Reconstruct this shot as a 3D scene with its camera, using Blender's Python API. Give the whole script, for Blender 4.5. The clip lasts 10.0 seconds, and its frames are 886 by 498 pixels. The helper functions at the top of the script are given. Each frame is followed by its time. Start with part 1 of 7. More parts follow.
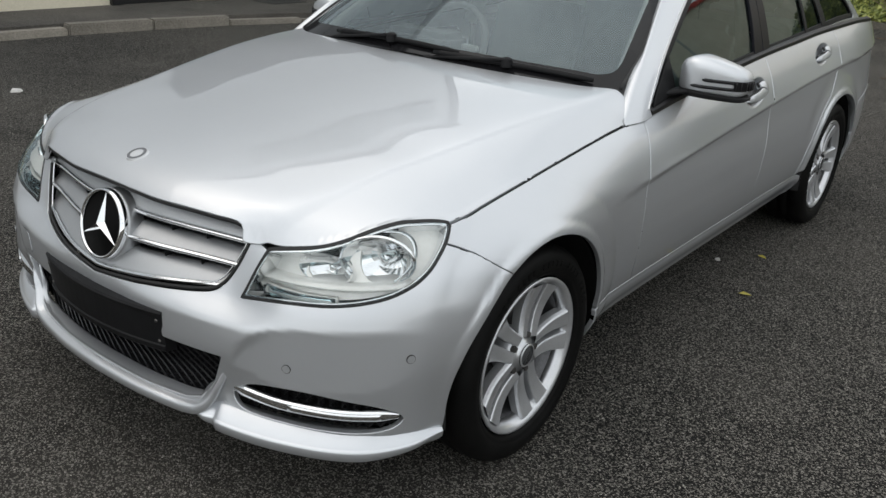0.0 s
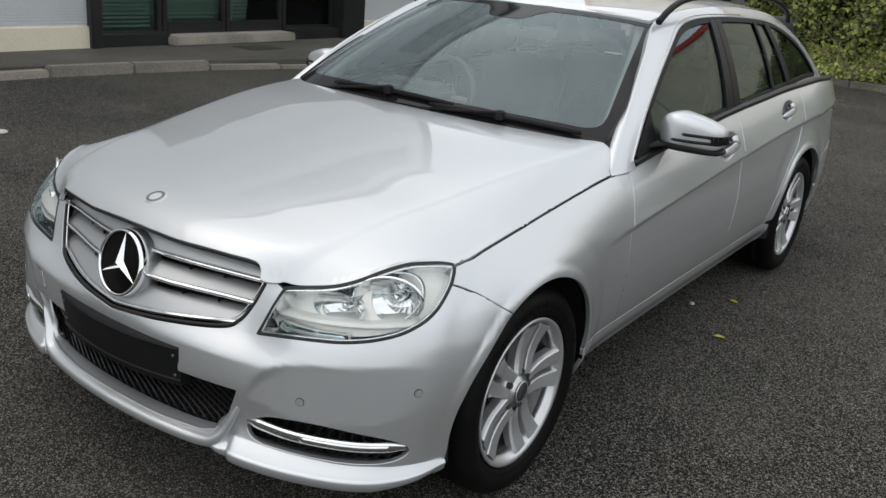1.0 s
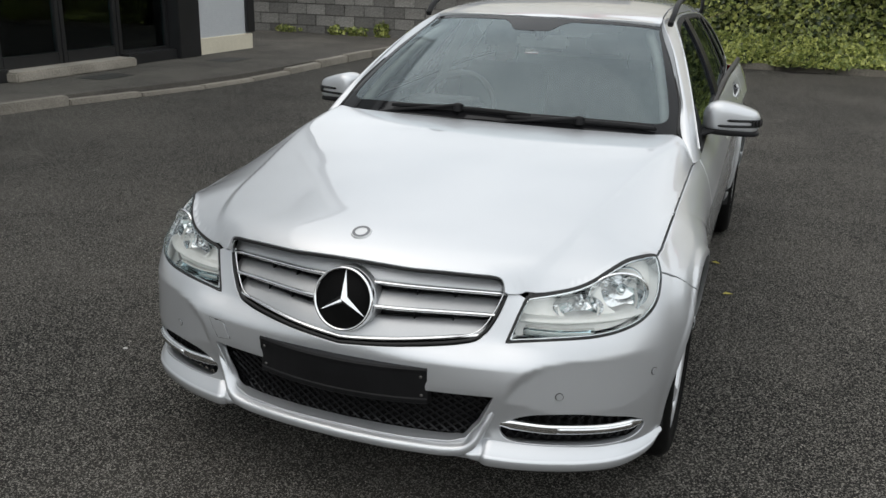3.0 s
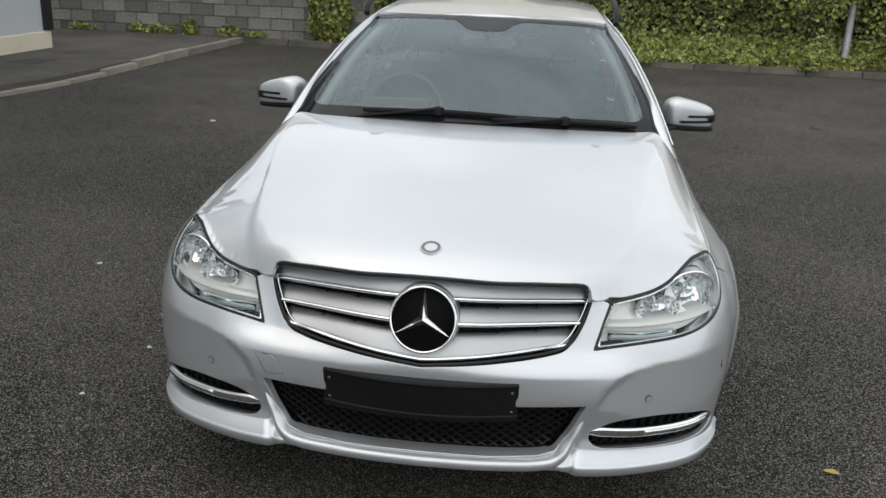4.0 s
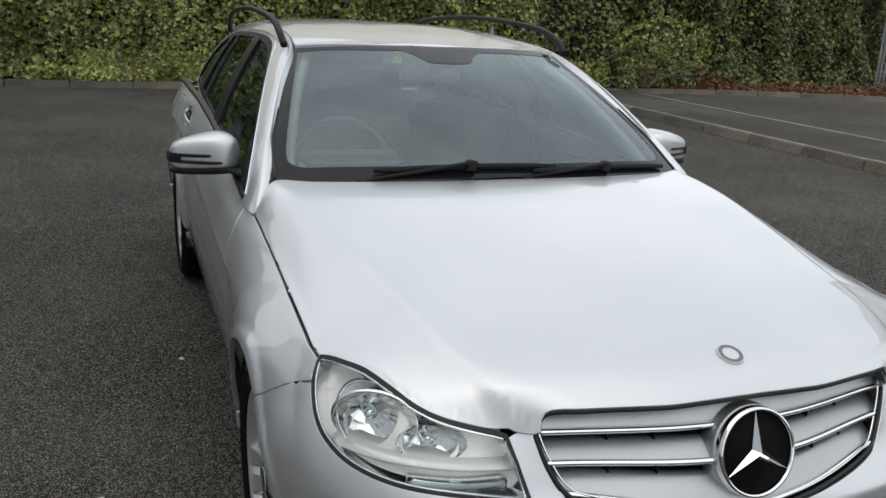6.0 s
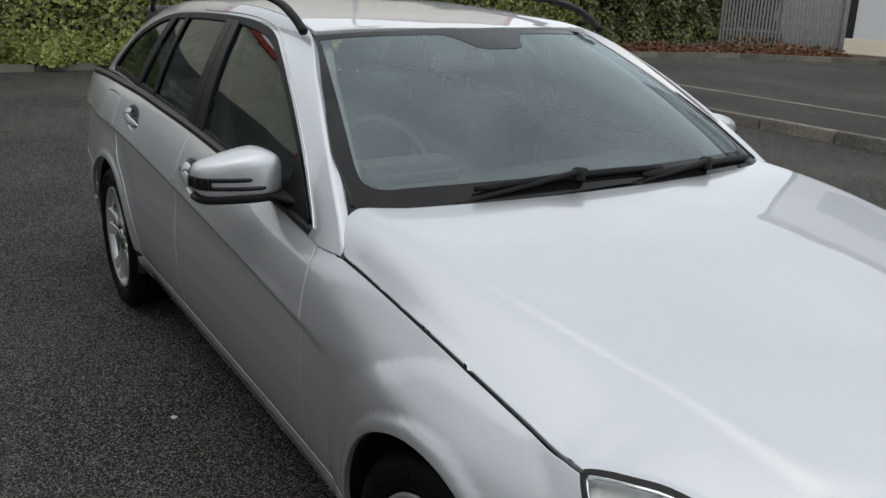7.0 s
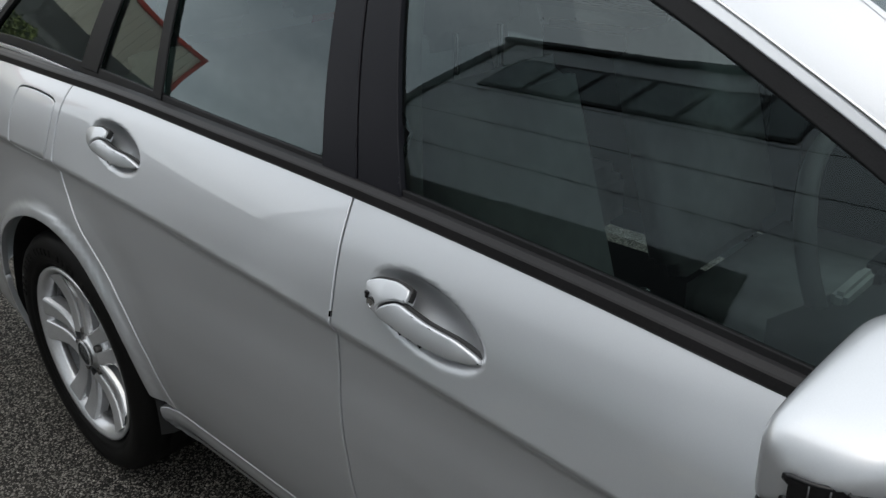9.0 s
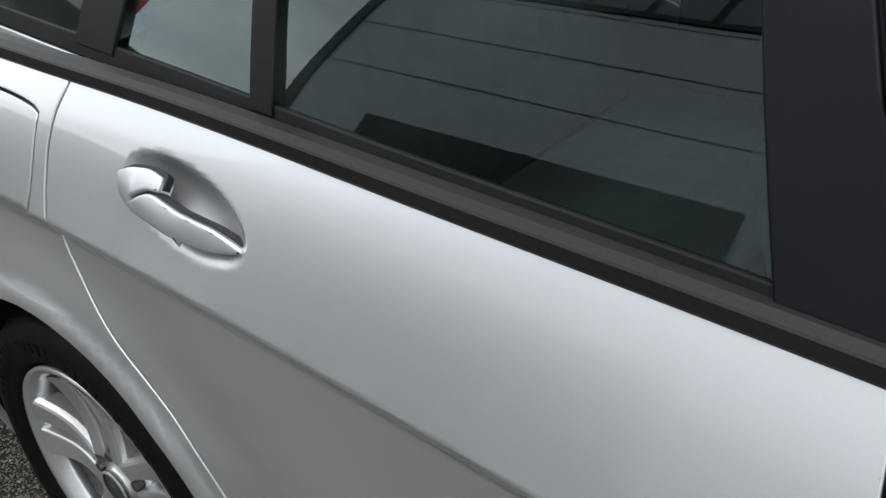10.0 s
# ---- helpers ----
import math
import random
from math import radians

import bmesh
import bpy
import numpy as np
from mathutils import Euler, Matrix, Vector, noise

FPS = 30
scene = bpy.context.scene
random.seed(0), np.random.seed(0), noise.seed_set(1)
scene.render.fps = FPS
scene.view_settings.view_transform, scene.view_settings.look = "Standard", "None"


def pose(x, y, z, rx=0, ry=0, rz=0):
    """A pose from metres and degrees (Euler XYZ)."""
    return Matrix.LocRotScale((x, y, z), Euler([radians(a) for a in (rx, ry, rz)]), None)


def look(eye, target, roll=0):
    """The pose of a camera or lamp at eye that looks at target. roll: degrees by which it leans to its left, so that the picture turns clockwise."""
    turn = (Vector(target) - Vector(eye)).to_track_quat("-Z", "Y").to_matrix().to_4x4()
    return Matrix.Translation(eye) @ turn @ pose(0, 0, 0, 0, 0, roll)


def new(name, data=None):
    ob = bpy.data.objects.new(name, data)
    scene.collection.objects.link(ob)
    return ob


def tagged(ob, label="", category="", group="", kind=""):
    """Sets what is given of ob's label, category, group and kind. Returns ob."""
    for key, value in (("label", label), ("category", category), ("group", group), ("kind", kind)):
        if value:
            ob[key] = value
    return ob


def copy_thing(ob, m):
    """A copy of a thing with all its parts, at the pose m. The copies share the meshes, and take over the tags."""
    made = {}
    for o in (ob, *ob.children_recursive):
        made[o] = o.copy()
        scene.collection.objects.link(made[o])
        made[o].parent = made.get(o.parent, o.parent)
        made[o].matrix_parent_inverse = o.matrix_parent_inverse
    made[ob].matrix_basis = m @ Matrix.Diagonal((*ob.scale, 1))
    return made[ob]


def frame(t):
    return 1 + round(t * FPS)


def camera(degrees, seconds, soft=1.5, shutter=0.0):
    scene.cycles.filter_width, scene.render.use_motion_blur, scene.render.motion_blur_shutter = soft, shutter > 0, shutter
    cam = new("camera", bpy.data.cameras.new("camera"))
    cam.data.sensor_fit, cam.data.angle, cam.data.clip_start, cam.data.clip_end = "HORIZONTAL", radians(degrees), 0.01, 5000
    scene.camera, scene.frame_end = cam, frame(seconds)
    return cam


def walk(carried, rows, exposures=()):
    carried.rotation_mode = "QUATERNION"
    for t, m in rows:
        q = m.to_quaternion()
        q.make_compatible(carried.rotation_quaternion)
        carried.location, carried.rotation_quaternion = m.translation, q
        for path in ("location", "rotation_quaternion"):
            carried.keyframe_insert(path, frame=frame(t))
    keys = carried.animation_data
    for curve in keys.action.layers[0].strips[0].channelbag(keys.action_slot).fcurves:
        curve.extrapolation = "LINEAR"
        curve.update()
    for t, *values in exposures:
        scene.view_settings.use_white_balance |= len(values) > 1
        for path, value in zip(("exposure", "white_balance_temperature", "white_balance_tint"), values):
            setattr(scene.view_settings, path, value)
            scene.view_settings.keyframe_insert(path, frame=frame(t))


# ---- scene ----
# ---- camera and walk ----
cam = camera(54.35, 10.0)
PATH = [  # seconds, eye x y z, heading, pitch, lean
    (0, 1.914, -1.830, 1.477, 36.92, -22.26, 3.64),
    (0.5, 1.908, -1.940, 1.499, 35.44, -20.42, 4.76),
    (1, 1.914, -1.995, 1.513, 34.73, -19.15, 4.96),
    (1.5, 1.868, -2.089, 1.521, 33.16, -17.98, 5.92),
    (2, 1.633, -2.237, 1.500, 30.84, -17.52, 4.19),
    (2.5, 1.352, -2.473, 1.530, 26.76, -18.18, 3.26),
    (2.7, 1.236, -2.603, 1.547, 24.50, -18.31, 2.35),
    (4, 0.268, -2.793, 1.538, 6.17, -18.22, 2.30),
    (4.5, -0.128, -2.690, 1.539, -1.64, -18.23, 2.29),
    (5, -0.523, -2.493, 1.536, -9.08, -17.06, 1.80),
    (5.2, -0.667, -2.407, 1.527, -11.86, -16.11, 2.74),
    (6.3, -1.293, -1.726, 1.468, -23.96, -16.06, 2.25),
    (6.5, -1.382, -1.583, 1.468, -25.98, -16.32, 2.18),
    (7, -1.583, -1.165, 1.480, -32.00, -17.54, 1.75),
    (7.5, -1.654, -0.691, 1.467, -33.88, -17.35, 0.61),
    (8, -1.685, -0.199, 1.443, -37.02, -19.08, 0.11),
    (8.5, -1.636, 0.303, 1.413, -43.10, -19.86, -1.65),
    (9, -1.532, 0.825, 1.394, -45.11, -24.09, -1.79),
    (9.5, -1.396, 1.302, 1.361, -46.54, -28.26, -4.03),
    (10, -1.263, 1.712, 1.314, -50.03, -31.01, -3.49),
]


def eye_pose(x, y, z, yaw, pitch, lean):
    return pose(x, y, z, 0, 0, yaw) @ pose(0, 0, 0, 90 + pitch, 0, 0) @ pose(0, 0, 0, 0, 0, lean)


walk(cam, [(row[0], eye_pose(*row[1:])) for row in PATH],
     exposures=[(0, 0.25, 6720, 10), (2, 0.3, 6720, 10), (4.5, 0.33, 6740, 10), (6.5, 0.13, 6620, 10), (7.5, 0.03, 6560, 10), (8, 0.30, 6580, 10), (8.5, 0.36, 6580, 10), (9, 0.58, 6600, 10), (9.5, 1.0, 6660, 10), (10, 1.13, 6680, 10)])


# ---- sky and sun: bright overcast ----
SUN_UP, SUN_ROUND = 61.0, 240.0
world = bpy.data.worlds.new("sky")
scene.world = world
world.use_nodes = True
wn, wl = world.node_tree.nodes, world.node_tree.links
wn.clear()
sky = wn.new("ShaderNodeTexSky")
sky.sky_type, sky.sun_disc = "NISHITA", False
sky.sun_elevation, sky.sun_rotation = radians(SUN_UP), radians(SUN_ROUND)
sky.air_density, sky.dust_density = 1.0, 3.0
coord = wn.new("ShaderNodeTexCoord")
cloud_map = wn.new("ShaderNodeMapping")
cloud_map.inputs["Scale"].default_value = (1.4, 1.4, 3.2)
cloud = wn.new("ShaderNodeTexNoise")
cloud.inputs["Scale"].default_value, cloud.inputs["Detail"].default_value = 2.2, 5.0
cloud_ramp = wn.new("ShaderNodeValToRGB")
cloud_ramp.color_ramp.elements[0].position, cloud_ramp.color_ramp.elements[1].position = 0.34, 0.68
cloud_ramp.color_ramp.elements[0].color = (5.4, 5.8, 6.05, 1)
cloud_ramp.color_ramp.elements[1].color = (8.9, 9.2, 9.35, 1)
cover = wn.new("ShaderNodeMixRGB")
cover.inputs[0].default_value = 0.80
sky_out = wn.new("ShaderNodeBackground")
sky_out.inputs["Strength"].default_value = 0.15
world_out = wn.new("ShaderNodeOutputWorld")
wl.new(coord.outputs["Generated"], cloud_map.inputs["Vector"])
wl.new(cloud_map.outputs[0], cloud.inputs["Vector"])
wl.new(cloud.outputs["Fac"], cloud_ramp.inputs[0])
# an overcast sky is brightest overhead
split = wn.new("ShaderNodeSeparateXYZ")
rise = wn.new("ShaderNodeMapRange")
rise.inputs["From Min"].default_value, rise.inputs["From Max"].default_value = 0.0, 1.0
rise.inputs["To Min"].default_value, rise.inputs["To Max"].default_value = 1.10, 0.96
dome = wn.new("ShaderNodeVectorMath")
dome.operation = "SCALE"
wl.new(coord.outputs["Generated"], split.inputs[0])
wl.new(split.outputs["Z"], rise.inputs["Value"])
wl.new(cloud_ramp.outputs[0], dome.inputs[0])
wl.new(rise.outputs[0], dome.inputs["Scale"])
wl.new(sky.outputs[0], cover.inputs[1])
wl.new(dome.outputs[0], cover.inputs[2])
wl.new(cover.outputs[0], sky_out.inputs["Color"])
wl.new(sky_out.outputs[0], world_out.inputs[0])
sun_data = bpy.data.lights.new("sun", "SUN")
sun_data.energy, sun_data.angle, sun_data.color = 0.5, radians(100), (1.0, 0.97, 0.92)
sun = new("sun", sun_data)
_e, _r = radians(SUN_UP), radians(SUN_ROUND)
sun.matrix_world = look((0, 0, 20), Vector((0, 0, 20)) - Vector((math.sin(_r) * math.cos(_e), math.cos(_r) * math.cos(_e), math.sin(_e))))
scene.view_settings.exposure = 0.0

# ---- materials ----
def material(name, colour, rough=0.5, metal=0.0, **more):
    m = bpy.data.materials.new(name)
    m.use_nodes = True
    b = m.node_tree.nodes["Principled BSDF"]
    b.inputs["Base Color"].default_value = (*colour, 1)
    b.inputs["Roughness"].default_value, b.inputs["Metallic"].default_value = rough, metal
    for key, value in more.items():
        b.inputs[key.replace("_", " ")].default_value = value
    return m


def noise_on(m, scale, low, high, detail=4.0, bump=0.0, rough=None, fine=None, distance=0.01, stretch=(1, 1, 1)):
    """Two scales of colour variation, bump and uneven gloss, at metres of the object's own space."""
    n, l = m.node_tree.nodes, m.node_tree.links
    b = n["Principled BSDF"]
    tc, mp = n.new("ShaderNodeTexCoord"), n.new("ShaderNodeMapping")
    mp.inputs["Scale"].default_value = stretch
    l.new(tc.outputs["Object"], mp.inputs["Vector"])
    big = n.new("ShaderNodeTexNoise")
    big.inputs["Scale"].default_value, big.inputs["Detail"].default_value = scale, detail
    l.new(mp.outputs[0], big.inputs["Vector"])
    small = n.new("ShaderNodeTexNoise")
    small.inputs["Scale"].default_value, small.inputs["Detail"].default_value = fine or scale * 14, 3.0
    l.new(mp.outputs[0], small.inputs["Vector"])
    both = n.new("ShaderNodeMath")
    both.operation = "ADD"
    l.new(big.outputs["Fac"], both.inputs[0])
    l.new(small.outputs["Fac"], both.inputs[1])
    ramp = n.new("ShaderNodeMapRange")
    ramp.inputs["From Min"].default_value, ramp.inputs["From Max"].default_value = 0.7, 1.3
    l.new(both.outputs[0], ramp.inputs["Value"])
    mix = n.new("ShaderNodeMixRGB")
    mix.inputs[1].default_value, mix.inputs[2].default_value = (*low, 1), (*high, 1)
    l.new(ramp.outputs[0], mix.inputs[0])
    l.new(mix.outputs[0], b.inputs["Base Color"])
    if rough:
        rr = n.new("ShaderNodeMapRange")
        rr.inputs["To Min"].default_value, rr.inputs["To Max"].default_value = rough
        l.new(big.outputs["Fac"], rr.inputs["Value"])
        l.new(rr.outputs[0], b.inputs["Roughness"])
    if bump:
        bp = n.new("ShaderNodeBump")
        bp.inputs["Strength"].default_value, bp.inputs["Distance"].default_value = bump, distance
        l.new(small.outputs["Fac"], bp.inputs["Height"])
        l.new(bp.outputs[0], b.inputs["Normal"])
    return m


SILVER = material("silver_metallic_paint", (0.66, 0.68, 0.70), 0.41, 0.76, Coat_Weight=1.0, Coat_Roughness=0.012, Coat_IOR=1.5)
noise_on(SILVER, 1.6, (0.605, 0.623, 0.645), (0.645, 0.663, 0.687), rough=(0.39, 0.44), fine=900)
GRILLE_SILVER = noise_on(material("silver_grille_lacquer", (0.48, 0.49, 0.5), 0.42, 0.8), 6, (0.45, 0.46, 0.47), (0.49, 0.50, 0.51), fine=300)
CHROME = material("polished_chrome", (0.86, 0.87, 0.88), 0.06, 1.0)
BLACK_PLASTIC = noise_on(material("black_textured_plastic", (0.01, 0.01, 0.01), 0.5, Specular_IOR_Level=0.16), 9, (0.006, 0.006, 0.0065), (0.013, 0.013, 0.014), bump=0.15, fine=700, distance=0.001)
BLACK_GLOSS = material("gloss_black_trim", (0.008, 0.008, 0.009), 0.2, Specular_IOR_Level=0.35)
PILLAR_FILM = noise_on(material("satin_black_pillar_film", (0.010, 0.010, 0.013), 0.3, Specular_IOR_Level=0.10), 6, (0.009, 0.009, 0.012), (0.013, 0.013, 0.016), fine=500)
EMBLEM_BLACK = material("emblem_black", (0.004, 0.004, 0.004), 0.7, Specular_IOR_Level=0.08)
PRINT = material("black_ceramic_print", (0.010, 0.010, 0.011), 0.06, Specular_IOR_Level=0.22)
RUBBER = noise_on(material("tyre_rubber", (0.012, 0.012, 0.012), 0.5, Specular_IOR_Level=0.08), 7, (0.004, 0.004, 0.004), (0.009, 0.0088, 0.0085), bump=0.2, fine=300, distance=0.001)
SEAL = material("black_rubber_and_gap_shade", (0.012, 0.012, 0.012), 0.6)
ALLOY = noise_on(material("silver_alloy", (0.62, 0.63, 0.65), 0.32, 0.7, Coat_Weight=0.6, Coat_Roughness=0.08), 8, (0.58, 0.59, 0.60), (0.66, 0.67, 0.69), rough=(0.28, 0.38), fine=200)
# darker than the alloy: the shade inside the wheel is in this colour
BARREL = noise_on(material("shaded_wheel_barrel", (0.2, 0.2, 0.205), 0.4, 0.8), 9, (0.07, 0.07, 0.07), (0.12, 0.12, 0.125), fine=120)
BELT = noise_on(material("satin_black_belt_strip", (0.016, 0.0155, 0.016), 0.38, Specular_IOR_Level=0.2), 5, (0.013, 0.0125, 0.013), (0.021, 0.020, 0.021), fine=400)
DISC = material("brake_steel", (0.12, 0.115, 0.11), 0.5, 0.8)
# near black for inner panels and for sheets that stand in for shade
DARK = material("panel_and_shade_black", (0.008, 0.008, 0.008), 0.8)
SEAT = noise_on(material("grey_seat_leather", (0.22, 0.222, 0.22), 0.5), 14, (0.24, 0.242, 0.24), (0.30, 0.302, 0.30), fine=30)
GREY_TRIM = noise_on(material("grey_cabin_trim", (0.38, 0.38, 0.37), 0.7), 8, (0.36, 0.36, 0.35), (0.44, 0.44, 0.43), fine=25)
DASH = noise_on(material("charcoal_dash_skin", (0.09, 0.09, 0.092), 0.6), 8, (0.08, 0.08, 0.082), (0.105, 0.105, 0.107), fine=25)
PALE_TRIM = noise_on(material("pale_grey_trim", (0.6, 0.6, 0.58), 0.6), 8, (0.70, 0.70, 0.68), (0.78, 0.78, 0.76), fine=25)
REFLECTOR = material("lamp_reflector", (0.85, 0.86, 0.87), 0.12, 1.0)
LAMP_BED = noise_on(material("lamp_housing_silver", (0.84, 0.83, 0.80), 0.3, 0.2), 12, (0.80, 0.79, 0.75), (0.88, 0.87, 0.84), bump=0.0, fine=90)


def glass(name, tint, rough=0.0, clear=0.86, haze=0.0):
    """Thin glass: a Fresnel gloss over a tinted see-through layer."""
    m = bpy.data.materials.new(name)
    m.use_nodes = True
    n, l = m.node_tree.nodes, m.node_tree.links
    n.clear()
    out, mix = n.new("ShaderNodeOutputMaterial"), n.new("ShaderNodeMixShader")
    see, gloss, fres = n.new("ShaderNodeBsdfTransparent"), n.new("ShaderNodeBsdfGlossy"), n.new("ShaderNodeFresnel")
    see.inputs["Color"].default_value = (*tint, 1)
    gloss.inputs["Roughness"].default_value = rough
    gloss.inputs["Color"].default_value = (0.84, 0.97, 1, 1)
    fres.inputs["IOR"].default_value = clear
    l.new(fres.outputs[0], mix.inputs[0])
    l.new(see.outputs[0], mix.inputs[1])
    l.new(gloss.outputs[0], mix.inputs[2])
    l.new(mix.outputs[0], out.inputs["Surface"])
    # pale diffuse mix that paints a haze of reflected light onto the glass
    if haze:
        film, over, cloud, amount = n.new("ShaderNodeBsdfDiffuse"), n.new("ShaderNodeMixShader"), n.new("ShaderNodeTexNoise"), n.new("ShaderNodeMapRange")
        film.inputs["Color"].default_value = (0.50, 0.58, 0.62, 1)
        cloud.inputs["Scale"].default_value, cloud.inputs["Detail"].default_value = 3.0, 6.0
        amount.inputs["To Min"].default_value, amount.inputs["To Max"].default_value = haze * 0.7, haze * 1.3
        l.new(cloud.outputs[0], amount.inputs[0])
        l.new(amount.outputs[0], over.inputs[0])
        l.new(mix.outputs[0], over.inputs[1])
        l.new(film.outputs[0], over.inputs[2])
        l.new(over.outputs[0], out.inputs["Surface"])
    return m


SCREEN_GLASS = glass("green_tinted_windscreen", (0.88, 0.96, 0.94), clear=1.55, haze=0.15)
SIDE_GLASS = glass("tinted_side_glass", (0.40, 0.50, 0.475), clear=1.6)
LENS = glass("clear_lamp_lens", (0.96, 0.97, 0.97), clear=1.42)
HIGH_PANE = material("grey_window_glass", (0.22, 0.25, 0.26), 0.08)
PANE = glass("dark_shop_glass", (0.62, 0.72, 0.68), clear=1.5)

ASPHALT = material("worn_asphalt", (0.05, 0.05, 0.05), 0.85)


def asphalt_nodes(m, stain, base, grit):
    """Tarmac: small stones of many greys, a few pale ones, and broad stains."""
    n, l = m.node_tree.nodes, m.node_tree.links
    b = n["Principled BSDF"]
    b.inputs["Specular IOR Level"].default_value = 0.18
    tc = n.new("ShaderNodeTexCoord")
    cells, pale = n.new("ShaderNodeTexVoronoi"), n.new("ShaderNodeTexVoronoi")
    cells.inputs["Scale"].default_value, pale.inputs["Scale"].default_value = 250.0, 140.0
    l.new(tc.outputs["Object"], cells.inputs["Vector"])
    l.new(tc.outputs["Object"], pale.inputs["Vector"])
    patch = n.new("ShaderNodeTexNoise")
    patch.inputs["Scale"].default_value, patch.inputs["Detail"].default_value, patch.inputs["Roughness"].default_value = 0.45, 9.0, 0.66
    l.new(tc.outputs["Object"], patch.inputs["Vector"])
    stone, chip = n.new("ShaderNodeSeparateColor"), n.new("ShaderNodeSeparateColor")
    l.new(cells.outputs["Color"], stone.inputs[0])
    l.new(pale.outputs["Color"], chip.inputs[0])
    pr = n.new("ShaderNodeMapRange")
    pr.inputs["From Min"].default_value, pr.inputs["From Max"].default_value = 0.44, 0.64
    l.new(patch.outputs["Fac"], pr.inputs["Value"])
    c1 = n.new("ShaderNodeMixRGB")
    c1.inputs[1].default_value, c1.inputs[2].default_value = (*base, 1), (*stain, 1)
    l.new(pr.outputs[0], c1.inputs[0])
    sr = n.new("ShaderNodeMapRange")
    sr.inputs["From Min"].default_value, sr.inputs["From Max"].default_value = 0.58, 1.0
    sr.inputs["To Max"].default_value = 1.0
    l.new(stone.outputs[0], sr.inputs["Value"])
    c2 = n.new("ShaderNodeMixRGB")
    c2.inputs[2].default_value = (*grit, 1)
    l.new(sr.outputs[0], c2.inputs[0])
    l.new(c1.outputs[0], c2.inputs[1])
    near = n.new("ShaderNodeMath")
    near.operation = "LESS_THAN"
    near.inputs[1].default_value = 0.36
    l.new(pale.outputs["Distance"], near.inputs[0])
    few = n.new("ShaderNodeMath")
    few.operation = "GREATER_THAN"
    few.inputs[1].default_value = 0.982
    l.new(chip.outputs[1], few.inputs[0])
    both_ = n.new("ShaderNodeMath")
    both_.operation = "MULTIPLY"
    l.new(near.outputs[0], both_.inputs[0])
    l.new(few.outputs[0], both_.inputs[1])
    c3 = n.new("ShaderNodeMixRGB")
    c3.inputs[2].default_value = (*[min(1.0, v * 1.7) for v in grit], 1)
    l.new(both_.outputs[0], c3.inputs[0])
    l.new(c2.outputs[0], c3.inputs[1])
    l.new(c3.outputs[0], b.inputs["Base Color"])
    bp = n.new("ShaderNodeBump")
    bp.inputs["Strength"].default_value, bp.inputs["Distance"].default_value = 1.0, 0.006
    bp.invert = True
    l.new(cells.outputs["Distance"], bp.inputs["Height"])
    l.new(bp.outputs[0], b.inputs["Normal"])
    return m


asphalt_nodes(ASPHALT, (0.050, 0.046, 0.040), (0.0080, 0.0078, 0.0070), (0.30, 0.282, 0.252))
PATH_TOP = asphalt_nodes(material("old_pavement_tarmac", (0.1, 0.1, 0.1), 0.85), (0.15, 0.138, 0.12), (0.075, 0.07, 0.062), (0.22, 0.205, 0.185))
PATH_EAST = asphalt_nodes(material("dark_footpath_tarmac", (0.06, 0.06, 0.06), 0.85), (0.085, 0.078, 0.068), (0.034, 0.032, 0.029), (0.15, 0.14, 0.125))
CONCRETE = noise_on(material("kerb_concrete", (0.22, 0.2, 0.17), 0.85), 2.2, (0.16, 0.145, 0.12), (0.33, 0.30, 0.255), bump=0.5, fine=60, distance=0.006)
OLD_KERB = noise_on(material("dirty_kerb_concrete", (0.15, 0.14, 0.12), 0.9), 2.6, (0.07, 0.063, 0.05), (0.22, 0.20, 0.165), bump=0.6, fine=45, distance=0.008)
BLOCK = noise_on(material("weathered_block", (0.17, 0.165, 0.155), 0.9), 1.3, (0.13, 0.126, 0.117), (0.29, 0.277, 0.256), bump=0.6, fine=40, distance=0.008)
MORTAR = noise_on(material("block_mortar", (0.13, 0.125, 0.12), 0.95), 2, (0.09, 0.085, 0.08), (0.17, 0.165, 0.155), bump=0.4, fine=50)
CLADDING = noise_on(material("light_grey_cladding", (0.62, 0.64, 0.66), 0.4, 0.1), 0.9, (0.58, 0.60, 0.62), (0.66, 0.68, 0.70), fine=30)
CREAM = noise_on(material("cream_render", (0.72, 0.66, 0.52), 0.8), 1.2, (0.62, 0.57, 0.45), (0.76, 0.70, 0.56), bump=0.2, fine=60, distance=0.003)
BLACK_FRAME = noise_on(material("black_powder_coat", (0.014, 0.014, 0.015), 0.35), 3, (0.011, 0.011, 0.012), (0.02, 0.02, 0.021), fine=150)
RED_TRIM = material("red_painted_trim", (0.55, 0.05, 0.03), 0.45)
GALV = noise_on(material("galvanised_steel", (0.3, 0.31, 0.31), 0.55, 0.5), 5, (0.24, 0.25, 0.25), (0.36, 0.37, 0.37), rough=(0.45, 0.65), fine=60)
IRON = noise_on(material("cast_iron", (0.05, 0.047, 0.043), 0.6, 0.4), 20, (0.03, 0.03, 0.028), (0.07, 0.065, 0.06), bump=0.5, fine=120)
ROOM = noise_on(material("dim_room_paint", (0.6, 0.62, 0.58), 0.9), 2, (0.55, 0.57, 0.53), (0.65, 0.67, 0.63))
BLIND = noise_on(material("white_blind_slat", (0.6, 0.6, 0.58), 0.6), 5, (0.55, 0.55, 0.53), (0.66, 0.66, 0.64))


